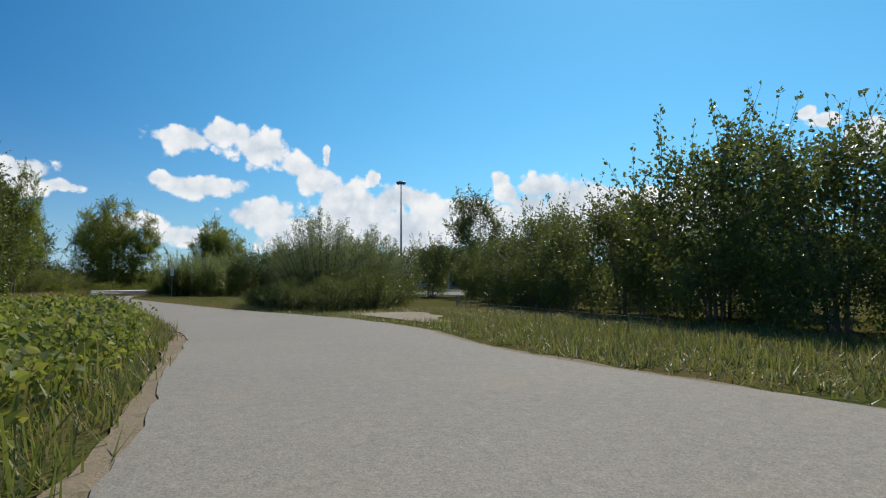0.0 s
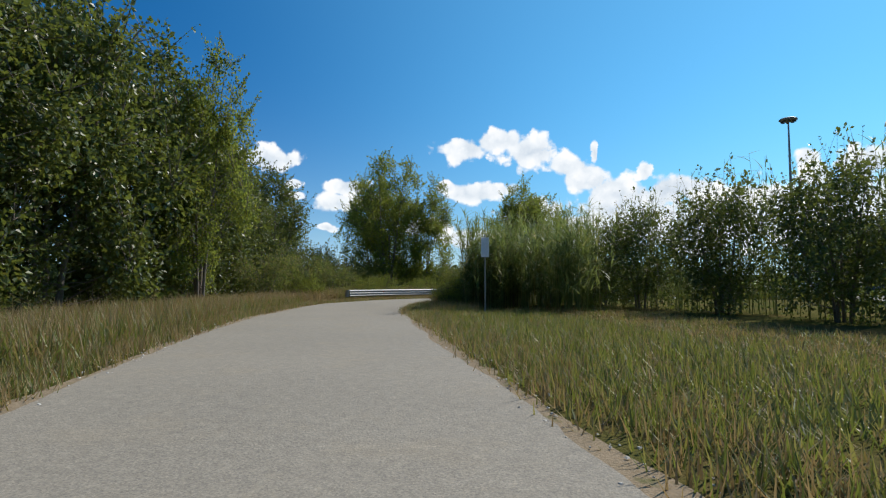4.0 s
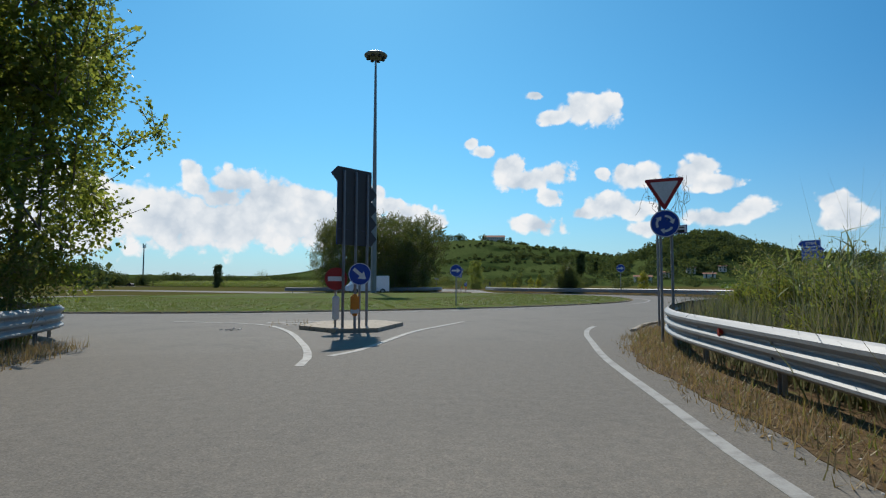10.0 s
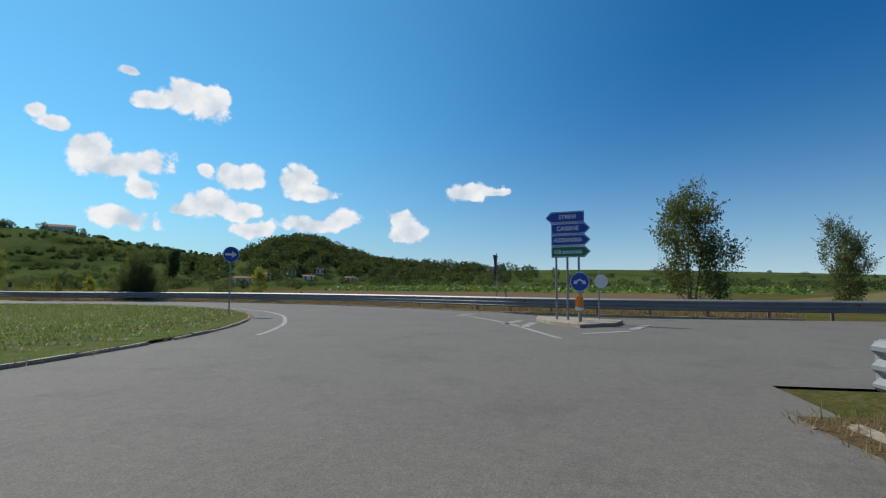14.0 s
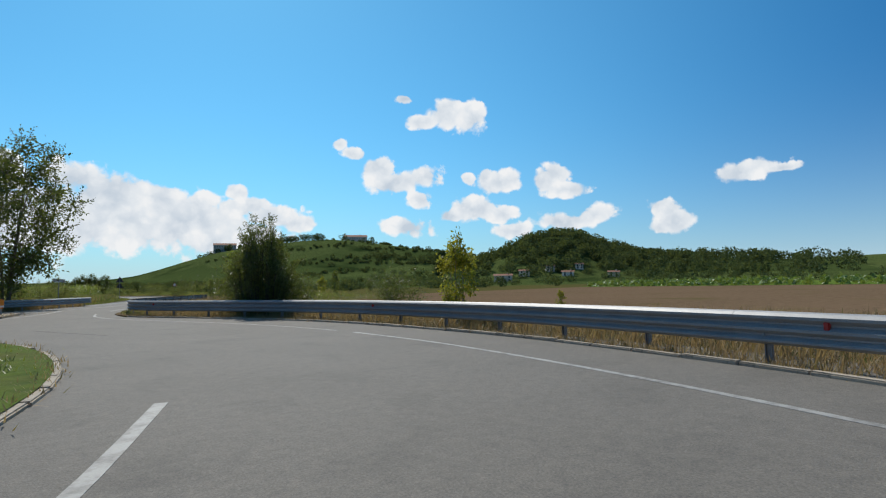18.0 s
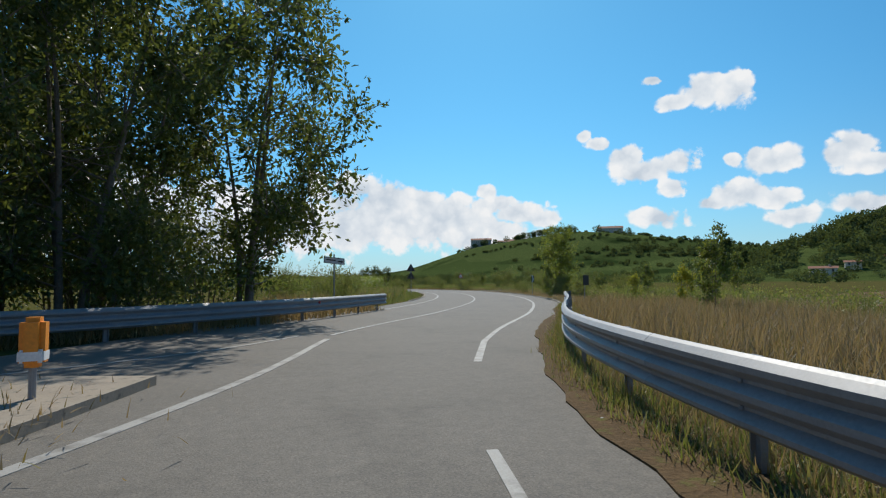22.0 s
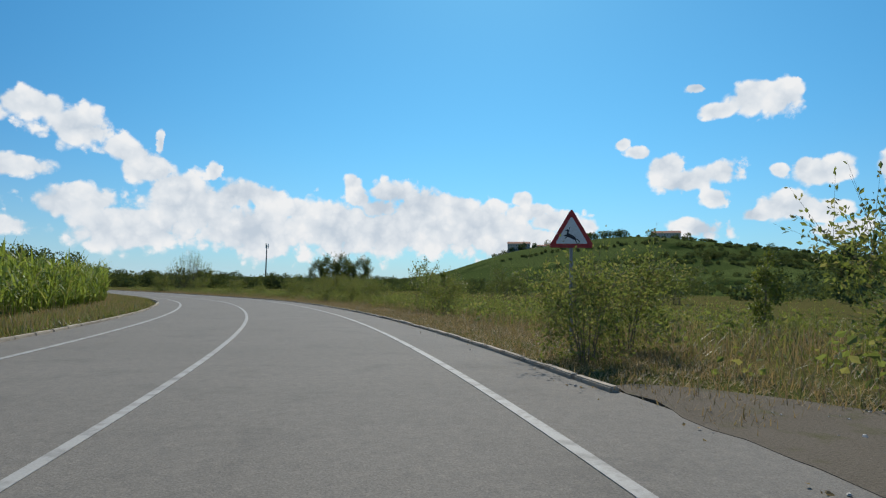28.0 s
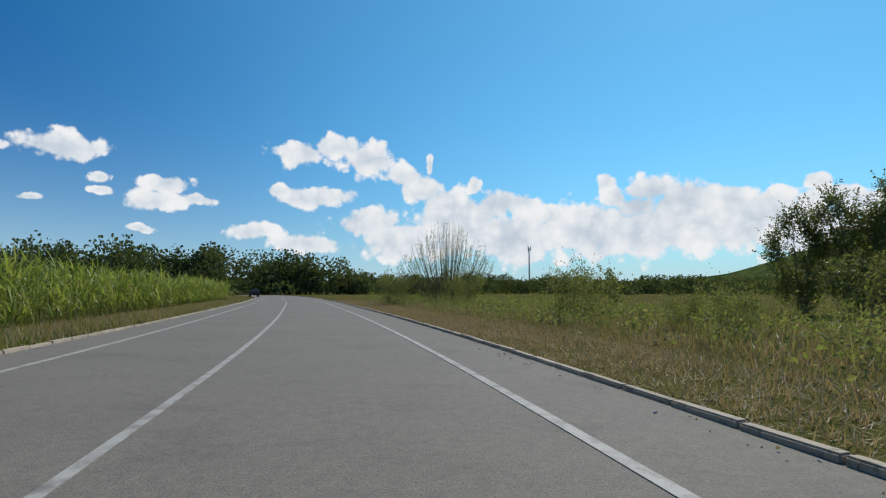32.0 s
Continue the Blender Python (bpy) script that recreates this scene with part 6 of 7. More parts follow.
for x, y, h, v in ((97.4, 145.8, 2.9, 0), (82.0, 108.0, 1.5, 1), (83.6, 109.6, 1.4, 1), (93.0, 224, 2.4, 0), (95.6, 223, 2.6, 0), (97.4, 224, 2.2, 0), (66.8, 246, 2.4, 0), (73.5, 242, 2.2, 0), (84.6, 113.2, 1.7, 0), (79.6, 100.5, 1.3, 0), (88.6, 106, 1.6, 0),
                   (101, 140.5, 2.2, 0), (96, 176, 2.0, 0), (93, 184, 1.6, 0), (92.6, 193, 1.8, 0), (88, 206, 1.6, 0), (96, 206, 2.2, 0), (99, 186, 2.4, 0), (104, 170, 2.4, 0), (108, 150, 2.4, 0), (91, 130.5, 1.1, 0), (86.6, 121, 1.2, 0), (94, 219, 2.6, 0),
                   (60.8, 50.5, 1.5, 1), (57.9, 58.2, 1.5, 1), (59.4, 55.4, 1.5, 1), (59.8, 57.4, 1.7, 1), (91.4, 185.9, 1.5, 0), (89.2, 185.6, 1.2, 0), (87.6, 203, 1.9, 0), (89.4, 199.8, 1.6, 0), (93.2, 165.4, 1.5, 0), (80.4, 221.8, 1.9, 0), (83.5, 217.7, 1.0, 0), (83.8, 214.6, 1.1, 0), (89.7, 147.2, 1.5, 0), (91.6, 148.6, 1.7, 0), (113, 234, 2.6, 1), (118, 231, 2.6, 1), (123.4, 228.4, 2.5, 1), (53.4, 92.5, 2.0, 0), (56.0, 97.0, 1.8, 0), (59.2, 100.5, 2.0, 0), (50.5, 94.5, 2.2, 0), (58.0, 90.6, 1.5, 0), (61.2, 103.5, 1.4, 0), (120, 215, 4, 1), (130, 190, 4, 1), (140, 205, 4, 1), (125, 160, 3, 1), (135, 140, 3, 1)):
    plant(BUSHES[v], "roadside_bush", x, y, "rough green bush in the roadside grass", "bush", h / 3, rt.uniform(0, 360), 1.0, "roadside bushes")
for i, (x, y, h) in enumerate(((92.6, 229.6, 5.6), (94.8, 228.6, 6.4), (97.0, 228.0, 6.5), (99.4, 227.2, 6.0))):
    plant(WOODS[i % 3], "tree", x, y, "dark tree in a clump amid the fields", "tree", h / 10, rt.uniform(0, 360), 1.0, "clump of trees in the field")
for i, (x, y) in enumerate([(10.5, 6.6), (12.6, 9.0), (15.6, 11.6), (19.4, 13.8), (23, 14.4), (27, 14.6)]):
    plant(BUSHES[0], "roadside_bush", x + 0.8, y - 0.6, "weedy bush behind the guard rail", "bush", rt.uniform(0.42, 0.62), rt.uniform(0, 360), 1.0, "roadside bushes")


# ---- tall canes, maize and grass ----
def strips(rng, base, length, width, lean, fall, z0=0.0, seg=3):
    """Long narrow blades that rise and bend over."""
    n = len(base)
    a = rng.uniform(0, 2 * np.pi, n)
    length = np.broadcast_to(length, n) * rng.uniform(0.6, 1.25, n)
    dirv = np.column_stack([np.cos(a), np.sin(a), 0 * a])
    sidev = np.column_stack([-np.sin(a), np.cos(a), 0 * a])
    lean = np.abs(rng.normal(lean, lean * 0.45 + 0.02, n))
    rows = []
    for k in range(seg + 1):
        q = k / seg
        p = base + dirv * (length * lean * (q + fall * q * q))[:, None] + np.array([0, 0, 1.0]) * (length * (q * np.sqrt(np.maximum(0.05, 1 - np.minimum(lean, .95) ** 2)) - fall * 0.5 * lean * q * q))[:, None]
        w = width * (1 - q ** 1.5 * 0.97) * 0.5
        rows.append(np.stack([p - sidev * w, p + sidev * w], 1))
    v = np.stack(rows, 1).reshape(-1, 3)
    b = np.arange(n)[:, None] * 2 * (seg + 1)
    f = np.concatenate([np.column_stack([b + 2 * k, b + 2 * k + 1, b + 2 * k + 3, b + 2 * k + 2])[:, None] for k in range(seg)], 1).reshape(-1, 4)
    return v, f


def stuff(name, pieces, material, label, category):
    ob = part(name, joined(name, pieces), material)
    return tagged(ob, label, category, kind="stuff")


def in_band(rng, line, d0, d1, n):
    """Random places beside a plan line, between two offsets to its right."""
    i = rng.uniform(0, len(line) - 1.001, n)
    k = i.astype(int)
    nr = normals(line)
    p = line[k, :2] + (line[k + 1, :2] - line[k, :2]) * (i - k)[:, None]
    return p + nr[k] * (d0 + (d1 - d0) * rng.uniform(0, 1, n))[:, None]


def canes(name, places, h, label, rng, per=20, leaf=0.62):
    pieces = []
    for x, y in places:
        hh = h * rng.uniform(0.6, 1.05)
        ln = rng.normal(0, 0.07, 2) * hh
        l = np.array([[x, y, -0.1], [x + ln[0] * 0.3, y + ln[1] * 0.3, hh * 0.5], [x + ln[0], y + ln[1], hh]])
        pieces.append(tube(l, [0.016, 0.012, 0.004], 4))
        f = rng.uniform(0.15, 1, per) ** 0.8 * 2
        base = np.column_stack([np.interp(f, range(3), l[:, k]) for k in range(3)])
        pieces.append(strips(rng, base, leaf, 0.05, 0.75, 0.55))
    return stuff(name, pieces, LEAF_REED, label, "reeds")


rng = np.random.default_rng(77)
pl = np.column_stack([rng.uniform(4.6, 15.5, 760), rng.uniform(-19, -5.0, 760)])
edge_x = np.interp(pl[:, 1], er_line[::-1, 1][np.argsort(er_line[::-1, 1])], er_line[::-1, 0][np.argsort(er_line[::-1, 1])])
pl = pl[(pl[:, 0] > edge_x + 3.4) & (pl[:, 0] < edge_x + 10)]
canes("giant_reeds", pl[(pl[:, 1] <= -11) & (pl[:, 1] > -16.5)], 4.4, "tall green giant reeds with long drooping leaves", rng, 40, 0.66)
canes("giant_reeds", pl[pl[:, 1] > -11], 5.2, "tall green giant reeds with long drooping leaves", rng, 40, 0.66)
canes("reed_fringe", in_band(rng, spline([(11.5, -6), (14, -6), (18, -10), (25, -18), (31, -27)], 1), -2.5, 1.5, 330), 6.2, "tall green giant reeds behind the bushes", rng, 14)
canes("giant_reeds", in_band(rng, spline([(8.6, -3.6), (9.6, 0.0), (11.2, 3.4), (13.4, 6.2)], 0.5), 0.0, 2.6, 70), 4.3, "giant reeds standing behind the guard rail", rng, 26, 0.6)
canes("dry_reeds", in_band(rng, spline([(3.8, -6), (5.6, 0), (8.4, 4.4), (11.4, 8.0), (15, 11.6), (20, 14.4), (27, 15)], 0.5), 0.1, 2.6, 300), 1.9, "thin dry reeds and weeds behind the guard rail", rng, 9, 0.4)

# maize beside the main road
field_line = offset(mid_line, 0)[s_at(140):s_at(275)]
pm = np.vstack([in_band(rng, field_line, -7.4, -9.6, 1300), in_band(rng, field_line, -9.6, -17, 1900)])
pieces = []
for x, y in pm:
    hh = rng.uniform(1.9, 2.5)
    pieces.append(tube([[x, y, -0.05], [x + rng.normal(0, .05), y + rng.normal(0, .05), hh]], [0.016, 0.006], 3))
    f = rng.uniform(0.1, 0.95, 9) * hh
    pieces.append(strips(rng, np.column_stack([np.full(9, x), np.full(9, y), f]), 0.75, 0.075, 0.62, 0.5))
stuff("maize_field", pieces, LEAF_MAIZE, "dense field of tall bright green maize", "crop")

# grass: near tufts along the road edges
low_green, low_dry, tall_dry, tall_green, tall_grey = [], [], [], [], []


BARE_EARTH = np.vstack([spline([(17.5, -42.6), (13.5, -39.8), (9, -37.6), (3, -37.2), (-4, -41)], 1.2), spline([(89.0, 137.5), (91.5, 136.6), (96, 135.6)], 1.2), spline([(88.4, 132), (89.4, 141)], 1.2), spline([(35.2, -51.6), (35.8, -53.6)], 1.0)])


def tufts(to, line, d0, d1, n, length, width, lean=0.35, spread=0.12, blades=6):
    short = length < 0.4
    if not short:
        n, width = int(n * 0.62), width * 1.15
    c = in_band(rng, line, d0, d1, n)
    c = c[np.min(np.hypot(c[:, None, 0] - BARE_EARTH[None, :, 0], c[:, None, 1] - BARE_EARTH[None, :, 1]), axis=1) > 1.9]
    n = len(c)
    p = np.repeat(c, blades, 0) + rng.normal(0, spread, (n * blades, 2))
    to.append(strips(rng, np.column_stack([p, np.full(len(p), -0.03)]), length, width, lean, 0.4, seg=1 if short else 2))


def between(line, y0, y1):
    return line[(line[:, 1] >= y0) & (line[:, 1] <= y1)]


tufts(low_green, between(el_line, -92, -38), -0.25, -2.6, 3200, 0.34, 0.022)
tufts(tall_green, between(el_line, -92, -44), -0.6, -4.5, 2600, 0.62, 0.03)
tufts(low_dry, between(el_line, -62, 4), -0.2, -1.6, 3200, 0.30, 0.02)
tufts(tall_dry, between(el_line, -34, -13.5), -1.0, -5.5, 3000, 0.74, 0.018, 0.32, 0.2)
tufts(tall_green, between(el_line, -34, -13.5), -0.9, -5.5, 3000, 0.62, 0.022, 0.36, 0.2)
tufts(low_green, between(el_line, -36, -12), -0.3, -1.6, 1700, 0.24, 0.018)
tufts(tall_dry, between(el_line, -13.5, -6), -2.6, -5.5, 900, 0.8, 0.022, 0.28)
tufts(low_green, between(el_line, -12, 17), -0.15, -1.4, 1500, 0.22, 0.02)
tufts(low_dry, between(er_line, -47, -8), 0.2, 1.6, 1300, 0.26, 0.02)
tufts(low_green, between(er_line, -47, -8), 0.25, 1.6, 1200, 0.24, 0.02)
tufts(low_green, between(er_line, -92, -57.5), 0.6, 5.5, 1700, 0.30, 0.025)
tufts(low_green, between(er_line, -80, -44), 0.5, 9, 7500, 0.13, 0.024, 0.55, 0.2)
tufts(low_dry, between(er_line, -80, -44), 0.9, 9, 1300, 0.2, 0.018, 0.5)
tufts(low_green, between(er_line, -46, -20), 0.6, 5.5, 2600, 0.30, 0.025)
tufts(low_dry, between(er_line, -44, -16), 0.6, 10, 3600, 0.20, 0.02, 0.45)
tufts(low_green, between(er_line, -44, -16), 0.5, 10, 3600, 0.20, 0.02, 0.45)
tufts(tall_dry, between(er_line, -20, -7), 1.1, 3.4, 700, 0.5, 0.014, 0.35)
tufts(tall_green, between(er_line, -20, -5), 0.9, 3.4, 900, 0.45, 0.016, 0.4)
tufts(low_dry, between(er_line, -22, 0), 0.3, 3.0, 1500, 0.22, 0.014, 0.5)
tufts(low_green, between(er_line, -22, 0), 0.3, 3.2, 1900, 0.24, 0.016, 0.5)
LEFT_RAIL_LINE = spline([(-4.3, -7), (-4.1, -3.6), (-3.2, 0), (-2.2, 3), (-1.1, 5.6), (-0.2, 8.2), (0.9, 11.2), (2.4, 15.2), (3.8, 19.2)], 0.5)
tufts(tall_dry, LEFT_RAIL_LINE, -0.15, -3.6, 2300, 1.0, 0.018, 0.25)
tufts(tall_green, LEFT_RAIL_LINE, -0.15, -3.6, 2300, 0.9, 0.022, 0.28)
tufts(low_dry, LEFT_RAIL_LINE, -0.3, 0.9, 1800, 0.26, 0.016, 0.5, 0.1)
tufts(tall_grey, spline([(3.6, -8), (4.6, -2), (6.2, 2.4), (9.8, 7.4), (14, 12.2), (20, 15.6), (27, 16)], 0.5), 0.2, 3.5, 4200, 0.95, 0.013, 0.25)
tufts(tall_dry, outer_line, 0.95, 3.2, 3400, 0.48, 0.020)
tufts(low_dry, outer_line, 0.12, 0.62, 2600, 0.2, 0.016, 0.5, 0.08)
tufts(low_dry, outer_line, 0.6, 1.6, 1500, 0.3, 0.018, 0.45, 0.1)
tufts(tall_dry, outer_line, 2.4, 10, 6000, 0.45, 0.022)
EXIT_RAIL = spline([(55.2, 62), (55.6, 65.2), (56.4, 68), (58, 71.4), (60.4, 75), (61.8, 76.9), (64.2, 80.3), (67.5, 85.2), (70, 88.8)], 0.5)
tufts(tall_dry, EXIT_RAIL, 0.5, 8, 6000, 0.6, 0.016, 0.35)
tufts(low_green, EXIT_RAIL, -0.3, 0.4, 900, 0.18, 0.02)
ml = mid_line[:, :2]
a, b = s_at(86), s_at(262)
tufts(low_dry, ml[a:b], 5.55, 8.6, 20000, 0.15, 0.016, 0.6, 0.14)
tufts(low_green, ml[a:b], 7.8, 11.5, 2600, 0.2, 0.018)
tufts(low_dry, ml[a:b], 7.4, 11, 6000, 0.26, 0.014, 0.5, 0.2)
tufts(tall_dry, ml[a:b], 9.0, 16, 6500, 0.55, 0.014, 0.4, 0.35)
tufts(tall_green, ml[a:b], 9.8, 24, 7000, 0.55, 0.024, 0.45, 0.35)
tufts(low_green, ml[s_at(88):s_at(262)], -4.9, -7.2, 7000, 0.26, 0.024)
tufts(tall_green, ml[s_at(90):s_at(150)], -6.2, -14, 5200, 0.8, 0.04)
tufts(tall_dry, ml[s_at(86):s_at(150)], -6.5, -12, 3600, 0.8, 0.028)
tufts(low_dry, ml[s_at(140):s_at(262)], -5.0, -7.6, 3600, 0.3, 0.024)
tufts(tall_dry, spline([(33, 78), (39, 76), (44, 75.8), (48.8, 77), (52.6, 79.8), (56.2, 83.8), (59.8, 88.8)], 0.5), -0.2, -2.4, 1800, 0.5, 0.025)
isl = oval(22.3, 48, 25.3, 19.4, 14.4, 2.1)
pi_ = isl[rng.integers(0, len(isl), 26000)] * 1.0
q_ = rng.uniform(0.55, 1.0, (26000, 1))
pi_ = np.array([22.3, 48]) + (pi_ - [22.3, 48]) * q_
zz = 0.10 + (1 - q_[:, 0]) / 0.4 * 0.19
pp = np.repeat(np.column_stack([pi_, zz]), 6, 0) + np.column_stack([rng.normal(0, .15, (156000, 2)), np.zeros(156000)])
stuff("lawn", [strips(rng, pp, 0.10, 0.026, 0.6, 0.4, seg=1)], LAWN, "mown green grass of the traffic island", "grass")
rim_ = oval(22.3, 48, 25.8, 19.9, 14.9, 2.1, 900)
rim_ = rim_[rng.integers(0, 900, 6000)] + rng.normal(0, 0.13, (6000, 2))
rim_ = rim_[(rim_[:, 1] < 42) | (rim_[:, 0] > 40)]
low_dry.append(strips(rng, np.column_stack([rim_, np.full(len(rim_), 0.03)]), 0.14, 0.02, 0.6, 0.4, seg=1))
for cx, cy, r, n in ((9.6, 21.2, 1.0, 60), (49.3, 69.3, 2.0, 2600), (39, 20.4, 1.2, 60)):
    q = rng.normal(0, r * 0.5, (n, 2)) + [cx, cy]
    low_dry.append(strips(rng, np.column_stack([q, np.full(n, 0.09)]), 0.15, 0.014, 0.6, 0.4, seg=2))
RAIL_FOOT = spline([(5.0, 2.4), (6.6, 4.6), (8.5, 7.0), (10.3, 9.2), (12.4, 11.6), (15, 13.7), (17.8, 15.2), (22, 16.7), (27.4, 17.7)], 0.5)
tufts(low_dry, RAIL_FOOT, -0.55, 0.5, 1500, 0.2, 0.016, 0.5, 0.1)
tufts(low_green, RAIL_FOOT, -0.35, 0.5, 500, 0.16, 0.018, 0.5, 0.08)
tufts(tall_grey, RAIL_FOOT, 0.6, 4.5, 3600, 0.95, 0.02, 0.25)
BEND_FOOT = spline([(3.6, -4.5), (4.0, -1.4), (5.2, 1.8), (7.2, 4.8), (9, 7), (11.4, 9.8)], 0.5)
tufts(tall_grey, BEND_FOOT, 0.55, 3.2, 1700, 1.55, 0.014, 0.22, 0.2)
tufts(tall_green, BEND_FOOT, 0.7, 3.4, 700, 1.2, 0.02, 0.3, 0.2)
tufts(tall_grey, BEND_FOOT, 0.7, 3.0, 260, 2.5, 0.009, 0.16, 0.25)
tufts(tall_green, RAIL_FOOT, 1.0, 6, 1800, 0.9, 0.03, 0.3)

tufts(low_dry, EXIT_RAIL, -0.3, 0.4, 1500, 0.17, 0.016, 0.5, 0.1)
tufts(low_green, EXIT_RAIL, -0.2, 0.6, 2400, 0.24, 0.018, 0.5, 0.1)
tufts(low_dry, EXIT_RAIL, 0.0, 1.0, 1400, 0.3, 0.014, 0.45, 0.1)
stuff("short_green_grass", low_green, GRASS_GREEN, "short green grass at the road edges", "grass")
stuff("short_dry_grass", low_dry, GRASS_DRY, "short dry straw-coloured grass along the road", "grass")
stuff("tall_dry_grass", tall_dry, GRASS_DRY, "tall dry grass and seed stalks", "grass")
stuff("tall_faded_grass", tall_grey, GRASS_FADED, "tall faded grey-green grass and reed stalks behind the rail", "grass")
stuff("tall_green_weeds", tall_green, GRASS_GREEN, "tall green weeds in the verge", "grass")
# broad-leaved weeds
pw = np.vstack([in_band(rng, between(el_line, -92, -48), -1.0, -5, 900), in_band(rng, ml[a:b], 8, 20, 1500), in_band(rng, spline([(6, 2), (10, 7), (15, 11.6), (22, 15)], 0.5), 0.6, 3, 300), in_band(rng, ml[s_at(92):s_at(140)], -7, -13, 400)])
nw = 16
pc = np.repeat(np.column_stack([pw, rng.uniform(0.1, 0.6, len(pw))]), nw, 0) + rng.normal(0, 1, (len(pw) * nw, 3)) * [0.2, 0.2, 0.16]
pc[:, 2] = np.maximum(pc[:, 2], 0.03)
stuff("broadleaf_weeds", [leaf_cards(rng, pc, 0.13, None, 0.7, -0.2)], WEED, "low broad-leaved weeds in the verge", "weeds")
pw = in_band(rng, between(el_line, -80, -46), -0.75, -5.5, 2100)
ph = rng.uniform(0.15, 0.55, len(pw)) * np.clip(np.min(np.hypot(pw[:, None, 0] - el_line[None, ::4, 0], pw[:, None, 1] - el_line[None, ::4, 1]), axis=1) / 1.6, 0.35, 1.3)
pc = np.repeat(np.column_stack([pw, ph]), 12, 0) + rng.normal(0, 1, (len(pw) * 12, 3)) * [0.16, 0.16, 0.10]
pc[:, 2] = np.maximum(pc[:, 2], 0.03)
stuff("leafy_weeds", [leaf_cards(rng, pc, 0.13, None, 0.85, -0.1)], WEED_BRIGHT, "lush bright yellow-green broad-leaved weeds beside the road", "weeds")
pt = np.vstack([in_band(rng, ml[s_at(150):b], 9.4, 13, 420), in_band(rng, ml[a:b], 11, 22, 480), in_band(rng, ml[s_at(92):s_at(140)], -9, -15, 90), in_band(rng, RAIL_FOOT, 1.6, 6, 60)])
nt_ = 80
th = 0.45 + 1.3 * rng.uniform(0, 1, len(pt)) ** 2
pc = np.repeat(np.column_stack([pt, th * 0.5]), nt_, 0) + rng.normal(0, 1, (len(pt) * nt_, 3)) * np.repeat(np.column_stack([0.28 + 0 * th, 0.28 + 0 * th, th * 0.33]), nt_, 0)
pc[:, 2] = np.maximum(pc[:, 2], 0.03)
ps = np.repeat(np.column_stack([pt, np.full(len(pt), -0.03)]), 5, 0) + rng.normal(0, 0.14, (len(pt) * 5, 3)) * [1, 1, 0]
stuff("weed_thicket", [leaf_cards(rng, pc, 0.09, None, 0.42, -0.5), strips(rng, ps, np.repeat(th * 1.15, 5), 0.014, 0.16, 0.2, seg=2)], WEED, "thicket of tall green and withering weeds", "weeds")
# fallen leaves and grit at the kerbs
pg = np.vstack([in_band(rng, EXIT_RAIL, -0.4, 0.3, 260), in_band(rng, RAIL_FOOT, -0.6, 0.4, 700), in_band(rng, between(el_line, -14, 17), -0.4, 0.4, 300), in_band(rng, ml[a:b], 4.9, 5.25, 420), in_band(rng, outer_line, -0.2, 0.8, 300)])
stuff("fallen_leaves", [leaf_cards(rng, np.column_stack([pg, np.full(len(pg), 0.012)]), 0.05, None, 0.7, 0.15)], GRASS_DRY, "brown fallen leaves and litter at the road edge", "leaves")

def pebbles(name, places, size, material, label):
    """Loose angular stones lying on the ground."""
    n = len(places)
    s = size * rng.uniform(0.5, 1.5, (n, 1, 1))
    corner = np.array([[-1, -1, 0], [1, -1, 0], [1, 1, 0], [-1, 1, 0], [-0.6, -0.5, 1], [0.5, -0.6, 1], [0.6, 0.5, 1], [-0.5, 0.6, 1]], float)
    v = (corner[None] + rng.normal(0, 0.22, (n, 8, 3))) * s * np.array([1, 1, 0.8])
    a = rng.uniform(0, 2 * np.pi, n)
    x, y = v[..., 0] * np.cos(a)[:, None] - v[..., 1] * np.sin(a)[:, None], v[..., 0] * np.sin(a)[:, None] + v[..., 1] * np.cos(a)[:, None]
    v = np.stack([x + places[:, 0:1], y + places[:, 1:2], v[..., 2] + 0.003], -1).reshape(-1, 3)
    q = np.array([[0, 1, 5, 4], [1, 2, 6, 5], [2, 3, 7, 6], [3, 0, 4, 7], [4, 5, 6, 7]])
    f = (q[None] + 8 * np.arange(n)[:, None, None]).reshape(-1, 4)
    return stuff(name, [(v, f)], material, label, "stones")


pebbles("rubble", np.vstack([rng.normal(0, 0.2, (60, 2)) * [1.6, 0.7] + [11.4, 21.5], rng.normal(0, 0.15, (30, 2)) + [7.9, 21.4], rng.normal(0, 0.2, (30, 2)) + [45.8, 68.8], rng.normal(0, 0.2, (30, 2)) + [50.4, 70.4]]), 0.022, PEBBLE, "crumbled bits of concrete at the islet edge")
pebbles("road_pebbles", np.vstack([in_band(rng, between(el_line, -40, 14), -0.45, 0.12, 420), in_band(rng, between(er_line, -48, -8), -0.12, 0.5, 300), in_band(rng, RAIL_FOOT, -0.7, 0.2, 200), in_band(rng, ml[a:b], 4.85, 5.25, 260), in_band(rng, EXIT_RAIL, -0.5, 0.1, 160), in_band(rng, spline([(88.2, 130), (89.6, 143)], 0.5), -0.6, 1.8, 420)]), 0.013, PEBBLE, "small pale stones along the road edge")

